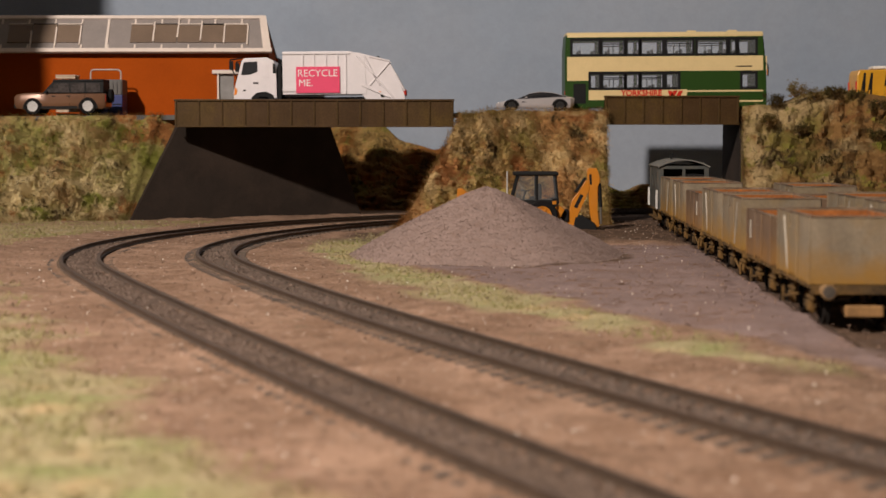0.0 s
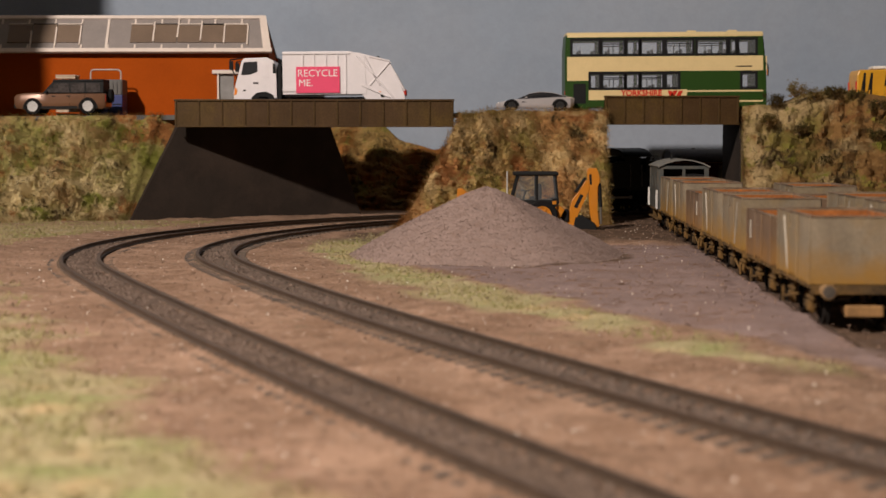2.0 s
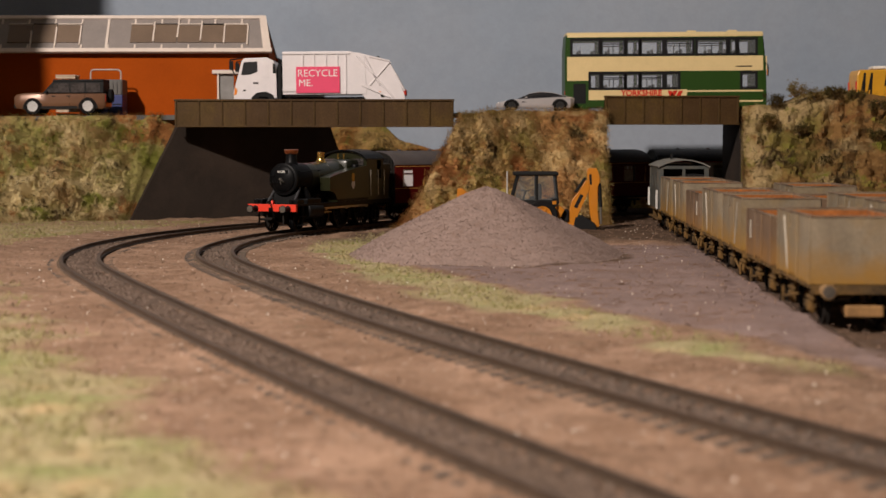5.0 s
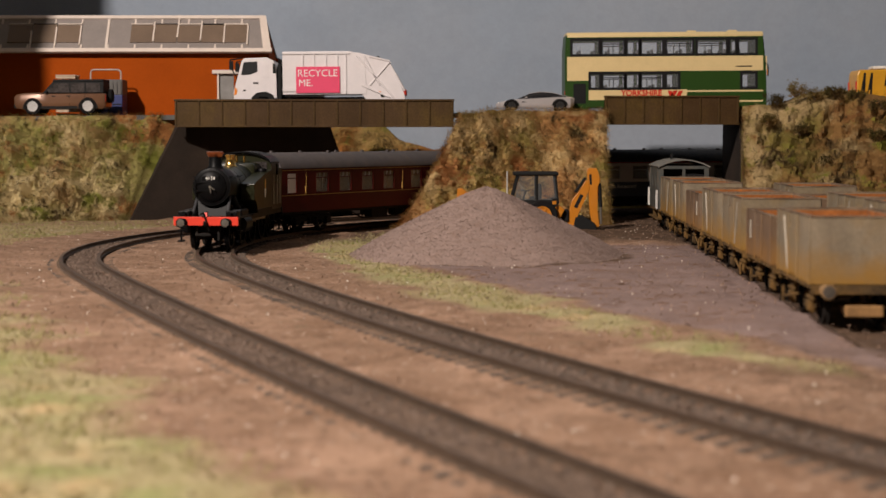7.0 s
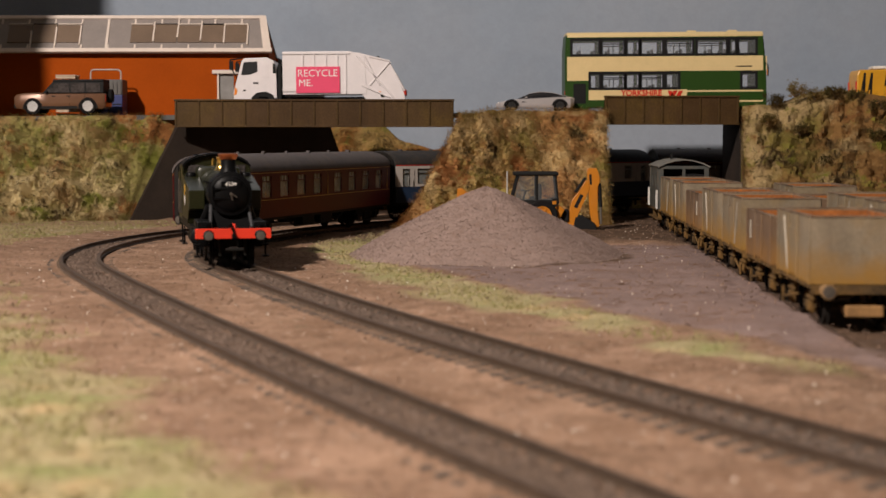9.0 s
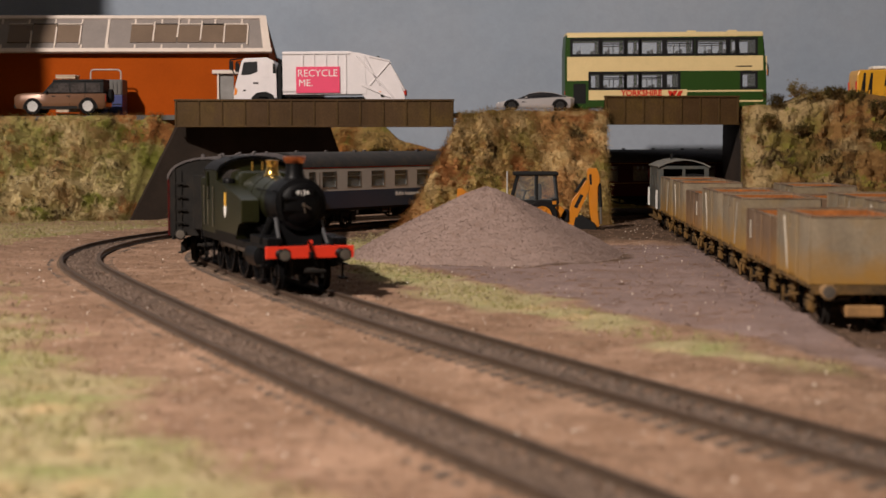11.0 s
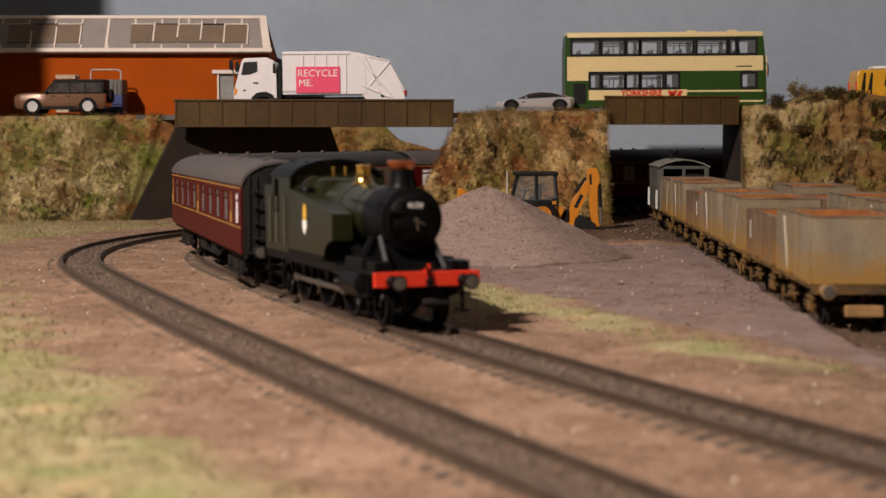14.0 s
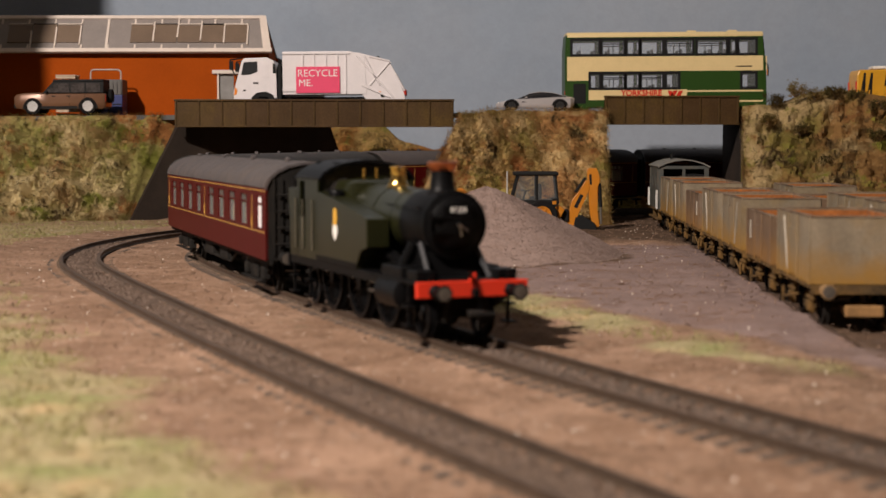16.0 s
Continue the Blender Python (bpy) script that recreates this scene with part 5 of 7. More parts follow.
        turn = 180 if s > 0 else 0
        words = letters("RECYCLE", 7.4, mat("sign_white", (0.78, 0.74, 0.72), 0.5), pan, pose(X(563 if s > 0 else 563) * MM, yy * MM, Z(129) * MM, 90, 0, turn), depth=0.06)
        letters("ME.", 7.4, MATS["sign_white"], pan, pose(X(542 if s > 0 else 584) * MM, yy * MM, Z(146) * MM, 90, 0, turn), depth=0.06)
        for a, c, d, e in ((632, 98, 700, 176), (646, 100, 672, 150), (690, 110, 655, 150), (655, 100, 690, 108), (640, 150, 690, 172), (700, 130, 716, 160)):
            bm = B()
            rod(bm, (X(a), s * half, Z(c)), (X(d), s * half, Z(e)), 0.7, 6)
            part("tail_strut", bm, wht, tail)
        side_panel(tail, "marker", [(X(674), Z(171)), (X(674), Z(167)), (X(680), Z(167)), (X(680), Z(171))], half, s, trim_black, 0.3)
        side_panel(tail, "marker", [(X(667), Z(164)), (X(668), Z(162)), (X(674), Z(161)), (X(673), Z(164))], half, s, lamp_amber, 0.3)
        side_panel(body, "side_guard", [(X(510), Z(178)), (X(510), Z(174)), (X(560), Z(174)), (X(560), Z(178))], half - 1, s, trim_black, 0.4)
        part("tail_lamp", box(B(), X(719), X(714), min(s * 11, s * 15.5), max(s * 11, s * 15.5), Z(168), Z(158), 0.5), lamp_red, tail)
        bm = box(B(), X(672), X(667), min(s * 13, s * 15), max(s * 13, s * 15), Z(107), Z(99), 0.5)
        part("beacon", bm, trim_black, tail)
        for p in (465, 588, 634):
            road_wheel(t, X(p), s * (half - 0.4), 6.4, 4.2, 8, wht if p == 465 else trim_black)
    return t


def lofted(bm, stations, bev=None):
    """A body through cross-sections (x, [(y, z)...]) of half outlines, mirrored across y."""
    loops = []
    for x, half in stations:
        loops.append([(x, y, z) for y, z in half] + [(x, -y, z) for y, z in reversed(half)])
    return sweep(bm, loops)


def car_shell(name, parent, stations, material, label=""):
    """stations: x, floor z, sill half width, belt z, belt half width, top z, top half width."""
    st = []
    for x, zf, ws, zb, wb, zt, wt in stations:
        zm = zf + (zb - zf) * 0.45
        st.append((x, [(ws * 0.94, zf), (ws, zf + 1.0), (wb * 1.015, zm), (wb, zb), (wt, zt), (wt * 0.5, zt + 0.35)]))
    return part(name, lofted(B(), st), material, parent, label, smooth=True)


def build_suv(m):
    c = thing("off_road_car", m, "metallic bronze four-wheel-drive car with silver alloy wheels", "car")
    bronze = mat("bronze_paint", (0.155, 0.076, 0.042), 0.34, 0.25, vary=0.06, coat=0.35)
    body = car_shell("body", c, [(-33, 6, 12, 15, 12.6, 15.4, 12), (-31, 4.2, 13, 15.2, 13.4, 15.7, 12.8), (10, 4.2, 13.2, 15.2, 13.5, 15.8, 12.8), (20, 4.2, 13.2, 15.4, 13.4, 16.6, 12.6), (30, 4.4, 13.0, 14.8, 13.2, 16.1, 12.2), (34, 5.0, 12.4, 13.8, 12.6, 15.2, 11.6), (35.6, 7, 11.6, 12.4, 11.9, 13.6, 11.0)], bronze)
    g = car_shell("cabin", c, [(-31.5, 15.4, 12.5, 20, 12.1, 24.2, 10.8), (-30, 15.4, 12.7, 20, 12.3, 25.2, 11), (0, 15.4, 12.7, 20, 12.3, 25.8, 11.2), (6, 15.4, 12.6, 20, 12.2, 25.3, 11), (14.5, 15.4, 12.2, 15.9, 12.1, 16.2, 11.6)], trim_black, "black pillars")
    part("roof", box(B(), -31.8, 6.4, -11.7, 11.7, 24.4, 26.5, 0.6), trim_black, c, "black roof")
    for s in (-1, 1):
        for (a, b2, d, e) in ((12.6, 5.2, -6.0, -6.0), (-7.0, -7.0, -17.5, -17.5), (-18.6, -18.6, -29.5, -29.0)):
            o = [(a - 0.6, 16.6), (b2, 23.6), (e, 23.6), (d, 16.6)]
            bm = B()
            yb, yt = s * 13.05, s * 12.15
            v = [bm.verts.new((x, yb if z < 18 else yt, z)) for x, z in o]
            v2 = [bm.verts.new((x, (yb if z < 18 else yt) - s * 0.6, z)) for x, z in o]
            bm.faces.new(v)
            bm.faces.new(v2[::-1])
            for i in range(4):
                bm.faces.new((v[i], v2[i], v2[(i + 1) % 4], v[(i + 1) % 4]))
            part("side_window", bm, mat("car_window_grey", (0.060, 0.052, 0.050), 0.08, vary=0.45, scale=140, coat=0.8), g, "grey tinted window")
        for x in (21.5, -20.0):
            pts = [(x + 7.4 * math.cos(a), 4.6 + 7.6 * math.sin(a)) for a in np.linspace(0, math.pi, 11)]
            pin = [(x + 5.9 * math.cos(a), 4.6 + 6.1 * math.sin(a)) for a in np.linspace(math.pi, 0, 11)]
            side_panel(body, "wheel_arch", pts + pin, 13.3, s, trim_black, 0.5)
            road_wheel(c, x, s * 14.3, 6.4, 3.8, 5, mat("alloy_bright", (0.48, 0.47, 0.46), 0.4, 0.0, vary=0.05))
        side_panel(body, "sill", [(-12, 4.4), (14, 4.4), (14, 6.4), (-12, 6.4)], 13.3, s, trim_black, 0.3)
        for x in (4.2, -7.0):
            side_panel(body, "door_handle", [(x, 13.6), (x + 3, 13.6), (x + 3, 14.3), (x, 14.3)], 13.5, s, trim_black, 0.3)
        for x in (14.6, -6.5, -18):
            side_panel(body, "door_seam", [(x, 5.5), (x + 0.25, 5.5), (x + 0.25, 15.2), (x, 15.2)], 13.5, s, trim_black, 0.06)
        part("headlight", box(B(), 33.2, 35.2, min(s * 8, s * 11.2), max(s * 8, s * 11.2), 11, 13.2, 0.5), lamp_clear, body)
        part("rear_lamp", box(B(), -33.4, -32.6, min(s * 10.5, s * 12.2), max(s * 10.5, s * 12.2), 10, 15, 0.2), lamp_red, body)
        part("door_mirror", box(B(), 10, 12, min(s * 13, s * 15.2), max(s * 13, s * 15.2), 15.8, 18, 0.4), trim_black, c)
    part("windscreen", prism(B(), [(14.2, 16.4), (6.6, 24.6), (6.0, 24.6), (13.4, 16.4)], -10.6, 10.6), dark_glass, g)
    part("bumper", box(B(), 34, 36.2, -11.5, 11.5, 5, 8.6, 0.6), trim_black, c)
    part("spare_wheel", lathe(B(), [(5.2, 0), (5.2, 3), (4.4, 3.6), (1.5, 3.7)], shift(-33, 0, 14) @ Matrix.Rotation(radians(-90), 4, "Y"), 24), tyre, c, smooth=True)
    return c


def build_sports_car(m):
    c = thing("sports_car", m, "low silver sports coupe with black wheels on the bank top", "car")
    silver = mat("silver_paint", (0.50, 0.47, 0.47), 0.25, 0.35, vary=0.04, coat=0.6)
    body = car_shell("body", c, [(-29, 5, 9, 10, 9.6, 10.8, 9), (-26, 2.4, 12, 11, 12.2, 11.8, 10.8), (-16, 2.2, 12.3, 11.3, 12.5, 12, 10.8), (4, 2.2, 12.2, 10.2, 12.2, 10.9, 10.8), (16, 2.2, 12.2, 9.6, 12.2, 10.4, 10.5), (26, 2.4, 11, 7.6, 11.2, 8.2, 9.6), (29.5, 3, 7.5, 5.8, 8, 6.4, 7)], silver)
    g = car_shell("cabin", c, [(-24, 11, 9.6, 11.4, 9.4, 11.8, 8.8), (-12, 11, 10.4, 13.6, 9.6, 15.4, 8.2), (-3, 11, 10.6, 14.0, 9.6, 16.2, 8.2), (4, 10.6, 10.4, 13, 9.6, 15.0, 8.2), (13, 10, 9.6, 10.6, 9.4, 10.8, 8.8)], mat("car_glass_black", (0.016, 0.016, 0.018), 0.12, vary=0.05), "dark glass cabin")
    for s in (-1, 1):
        for x in (18, -18):
            pts = [(x + 5.9 * math.cos(a), 4.4 + 5.9 * math.sin(a)) for a in np.linspace(0, math.pi, 11)]
            side_panel(body, "wheel_arch", pts, 12.7, s, trim_black, 0.05)
            road_wheel(c, x, s * 13.3, 4.9, 3.2, 7, mat("wheel_gunmetal", (0.09, 0.09, 0.09), 0.35, 0.8))
        side_panel(body, "air_vent", [(8, 5), (12, 5.5), (10, 8.4), (7, 8)], 12.2, s, trim_black, 0.1)
        part("headlight", box(B(), 25, 28, min(s * 6, s * 9.5), max(s * 6, s * 9.5), 6.2, 7.6, 0.4), lamp_clear, body)
        part("door_mirror", box(B(), 6, 8, min(s * 10.5, s * 12.8), max(s * 10.5, s * 12.8), 11, 12.2, 0.3), silver, c)
    part("roof_panel", prism(B(), [(5, 15.1), (-3, 16.9), (-12, 16.1), (-25, 12.2), (-25, 11.9), (-12, 15.6), (-3, 16.3), (5, 14.8)], -8.4, 8.4), silver, c, "silver roof")
    return c


def build_patrol_van(m):
    v = thing("patrol_van", m, "yellow breakdown patrol van with black side marks and a light bar", "van")
    yel = mat("van_yellow", (0.60, 0.30, 0.02), 0.35, vary=0.05, coat=0.3)
    half = 13.0
    body = part("body", prism(B(), [(-31, 5), (-32, 8), (-31.5, 27), (-30, 30.4), (8, 31.0), (12, 30), (22, 20), (34, 16.5), (35, 6), (34, 4), (-30, 4)], -half, half, 1.0), yel, v)
    for s in (-1, 1):
        for i in range(2):
            x = -29.6 + i * 5.3
            side_panel(body, "black_mark", [(x, 9), (x + 1.1, 9), (x + 1.7, 15), (x + 2.8, 15), (x + 2.7, 9), (x + 4.0, 9), (x + 4.8, 28), (x + 3.2, 28)], half, s, trim_black, 0.1, "bold black slanting mark")
        side_panel(body, "side_window", [(-11, 18), (-9.5, 27.6), (2, 28), (4.5, 18)], half, s, dark_glass)
        side_panel(body, "side_window", [(6, 18), (4, 27.5), (9, 27.5), (17, 19)], half, s, dark_glass)
        for x in (-20, 22):
            road_wheel(v, x, s * (half - 0.2), 5.0, 3.4, 6)
        part("headlight", box(B(), 32.5, 35.2, min(s * 8, s * 12), max(s * 8, s * 12), 12, 15.5, 0.6), lamp_clear, body)
        part("rear_lamp", box(B(), -32.4, -31.5, min(s * 10.4, s * 12.4), max(s * 10.4, s * 12.4), 12, 22, 0.2), lamp_red, body)
    part("windscreen", prism(B(), [(12.6, 29.8), (22.2, 20.4), (22.8, 20.4), (13.2, 29.8)], -11, 11), dark_glass, body)
    part("light_bar", box(B(), -18, 12, -8, 8, 31.2, 33.4, 0.6), lamp_clear, v, "white roof light bar")
    part("light_bar_sign", box(B(), -5, 1, -8.2, 8.2, 31.4, 33.1, 0.3), lamp_amber, v)
    return v


def road_at(x, y, turn=0.0):
    return at(x, y, road_z(x) + (0.7 if y < 1240 else 0.0), turn, 0, -0.458 if turn == 0 else 0.458)


build_bus(road_at(169.6, 1265.5))
build_truck(road_at(-95.5, 1256.5, 180.0))
build_suv(road_at(-287.0, 1250.0, 180.0) @ Matrix.Translation((0, 0, 0.9 * MM)))
build_sports_car(road_at(69.0, 1236.5, 180.0) @ Matrix.Diagonal((1.0, 1.0, 0.86, 1.0)))
build_patrol_van(road_at(347.0, 1266.0))

# ---- the red-brown shed behind the road ----
def sheet(outline, t0, t1):
    """A flat sheet of that outline in x and y, from t0 to t1 in height."""
    bm = B()
    lo = [bm.verts.new((x, y, t0)) for x, y in outline]
    hi = [bm.verts.new((x, y, t1)) for x, y in outline]
    bm.faces.new(lo[::-1])
    bm.faces.new(hi)
    n = len(lo)
    for i in range(n):
        bm.faces.new((lo[i], lo[(i + 1) % n], hi[(i + 1) % n], hi[i]))
    return bm


def build_shed():
    h = thing("trade_shed", at(0, 0, 0), "red-brown rendered shed with a grey roof and tan skylights", "building")
    wallm = mat("shed_red_render", (0.335, 0.060, 0.004), 0.85, spec=0.08, vary=0.08, scale=30, bump=0.15, fine=500)
    pale = mat("shed_white_trim", (0.66, 0.57, 0.50), 0.6, vary=0.06)
    slate = mat("shed_roof_grey", (0.235, 0.205, 0.190), 0.75, vary=0.10, scale=60, bump=0.15)
    tan = mat("skylight_tan", (0.155, 0.105, 0.070), 0.5, vary=0.12, scale=50)
    xl, xr, yf, yr, yb = -425.0, -141.0, 1332.0, 1346.0, 1436.0
    ze, zr, zb = 127.5, 155.2, 73.5
    part("wall", cells(B(), xl, xr, zb, ze, yf, yf + 3, [(-181.5, -169.0, zb, 110.0)]), wallm, h, "red-brown front wall")
    bm = B()
    sub = [(yf + 3, zb), (yb, zb), (yb, ze), (yr, zr - 1), (yf + 3, ze)]
    lean = lambda y: xr - 4.5 * min(1.0, (y - yf) / (yr - yf))
    a = [bm.verts.new((lean(y) - 3, y, z)) for y, z in sub]
    b2 = [bm.verts.new((lean(y), y, z)) for y, z in sub]
    bm.faces.new(a)
    bm.faces.new(b2[::-1])
    for i in range(5):
        bm.faces.new((a[i], b2[i], b2[(i + 1) % 5], a[(i + 1) % 5]))
    part("gable_wall", bm, wallm, h)
    part("rear_wall", box(B(), xl, xr - 3, yb, yb + 2, zb, ze), wallm, h)
    d = part("door", box(B(), -181.0, -169.5, yf + 1.2, yf + 2.2, zb, 109.5), mat("door_grey", (0.22, 0.21, 0.20), 0.6), h, "grey door")
    part("door_lintel", box(B(), -186.5, -165, yf - 2.5, yf + 0.5, 110, 113, 0.3), pale, h)
    part("door_post", box(B(), -182.6, -181.2, yf - 1.2, yf + 0.4, zb, 110), pale, h)
    # roof: a frame for each slope, u along x, v up the slope
    run, rise = yr - (yf - 5), zr - (ze - 1)
    slope = math.hypot(run, rise)
    ang = math.degrees(math.atan2(rise, run))
    front = part("roof_slope", sheet([(xl, 0), (xr + 2, 0), (xr - 4, slope), (xl, slope)], 0, 2.0), slate, h, "flat grey roof sheet")
    front.matrix_basis = at(0, yf - 5, ze - 1, 0, ang, 0)
    bk = part("rear_slope", box(B(), xl, xr - 4, 0, math.hypot(yb + 3 - yr, rise), 0, 2.0), slate, h)
    bk.matrix_basis = at(0, yr, zr + 0.6, 0, -math.degrees(math.atan2(rise, yb + 3 - yr)), 0)

    def lay(name, x0, x1, v0, v1, t0, t1, material):
        o = part(name, box(B(), x0, x1, v0 * slope, v1 * slope, t0, t1, 0.15), material, front)
        return o

    px = lambda p: (p - 784) / 2.13
    lay("verge_board", xl, xr + 3.4, -0.035, 0.07, 1.2, 3.6, pale)
    lay("ridge_board", xl, xr - 3.5, 0.94, 1.03, 1.2, 3.4, pale)
    part("gable_board", sheet([(xr - 3.5, 0), (xr + 3, 0), (xr - 3, slope), (xr - 8.5, slope)], 1.4, 3.5), pale, front)
    for p in (206,):
        lay("roof_batten", px(p) - 1.0, px(p) + 1.0, 0.07, 0.94, 1.6, 2.9, pale)
    for p in list(range(22, 470, 46)):
        lay("roof_bracket", px(p) - 0.7, px(p) + 0.7, 0.80, 0.94, 1.6, 2.8, pale)
        lay("roof_bracket", px(p + 3) - 0.7, px(p + 3) + 0.7, 0.07, 0.19, 1.6, 2.8, pale)
    rng = random.Random(3)
    for p0, p1 in ((245, 448), (34, 160)):
        n = max(3, round((p1 - p0) / 41))
        for i in range(n):
            a, c = px(p0 + (p1 - p0) * i / n), px(p0 + (p1 - p0) * (i + 1) / n)
            sk = lay("skylight", a + 0.5, c - 0.2, 0.25, 0.76 + rng.uniform(-0.02, 0.03), 1.8, 2.9 + rng.uniform(-0.2, 0.3), tan)
            o = lay("glazing_bar", c - 0.7, c + 0.5, 0.22, 0.79, 1.8, 3.5, pale)
            o.rotation_euler.z = rng.uniform(-0.03, 0.03)
            bar = part("skylight_rail", box(B(), a, c, 0.765 * slope, 0.79 * slope, 1.8, 3.3, 0.2), trim_black if i % 2 else pale, front)
    return h


build_shed()


def build_skip(m):
    s = thing("storage_bin", m, "blue bin with a grey ribbed upper part and hoop rail", "bin")
    blue = mat("bin_blue", (0.012, 0.024, 0.13), 0.5, vary=0.1)
    grey = mat("bin_grey", (0.10, 0.092, 0.085), 0.6, vary=0.12)
    part("lower_box", box(B(), -14, 14, -11, 11, 0, 17.5, 0.6), blue, s, "blue lower box")
    up = part("upper_box", box(B(), -14, 14, -10.5, 10.5, 17.5, 29.5, 0.4), grey, s, "grey ribbed upper box")
    for i in range(9):
        x = -12.6 + i * 3.15
        part("rib", box(B(), x - 0.6, x + 0.6, -11.4, -10.4, 17.8, 27.6, 0.2), grey, up)
    bm = B()
    for a, c in (((-13, 0, 28), (-13, 0, 36)), ((-13, 0, 36), (-11, 0, 37.6)), ((-11, 0, 37.6), (9, 0, 37.6)), ((9, 0, 37.6), (11, 0, 36)), ((11, 0, 36), (11, 0, 28))):
        rod(bm, a, c, 0.6, 6)
    part("hoop_rail", bm, mat("rail_pale", (0.42, 0.38, 0.34), 0.5), s)
    bm = B()
    box(bm, 3, 3.8, -11.3, -10.8, 1, 17)
    box(bm, -14, 14, -11.3, -10.8, 9.6, 10.4)
    part("seam", bm, trim_black, s)
    return s


build_skip(at(-266.5, 1306, 75.0 - 0.4))


def build_pallets(m):
    p = thing("pallet_stack", m, "tall stack of pale wooden pallets", "pallets")
    wood = mat("pallet_wood", (0.52, 0.40, 0.29), 0.8, vary=0.15, rand=0.15)
    for i in range(9):
        z = i * 3.75
        bm = B()
        for y in (-6.5, 0, 6.5):
            box(bm, -7.6, 7.6, y - 1, y + 1, z, z + 2.0)
        for y in (-7, -3.5, 0, 3.5, 7):
            box(bm, -7.8, 7.8, y - 1.2, y + 1.2, z + 2.0, z + 2.8)
        part("pallet", bm, wood, p)
    return p


build_pallets(at(-295, 1294, 74.6))

# ---- wagons ----
wag_grey = mat("wagon_weathered_grey", (0.235, 0.188, 0.125), 0.75, vary=0.18, scale=45, bump=0.3, tint=(0.220, 0.150, 0.064), mix=0.42, dust=0.3, wash=(0.245, 0.125, 0.014), streak=0.22)
wag_brown = mat("wagon_bauxite_brown", (0.145, 0.086, 0.046), 0.75, vary=0.15, scale=55, bump=0.2, tint=(0.22, 0.165, 0.12), mix=0.3, dust=0.25, wash=(0.20, 0.095, 0.018), streak=0.22)
rust_load = mat("rusty_inside", (0.29, 0.095, 0.016), 0.9, vary=0.35, scale=90, bump=0.5)
wag_under = mat("wagon_underframe_dirty", (0.050, 0.034, 0.018), 0.9, vary=0.4, scale=80, tint=(0.17, 0.095, 0.030), mix=0.45, spec=0.2)
wag_rim = mat("wagon_rim_dark", (0.105, 0.060, 0.030), 0.8, vary=0.4, scale=120, tint=(0.24, 0.17, 0.11), mix=0.4)
wag_white = mat("wagon_white_stripe", (0.36, 0.32, 0.26), 0.7, vary=0.15)


SIDING_Z = -3.6


def raise_body(v):
    """Set the body of a siding vehicle higher over its wheels."""
    for ob in v.children:
        if ob.name.split(".")[0] not in ("wheelset", "axle_guard", "brake_gear"):
            ob.location.z += (1.4 if ob.name.startswith("coupling") else -SIDING_Z) * MM


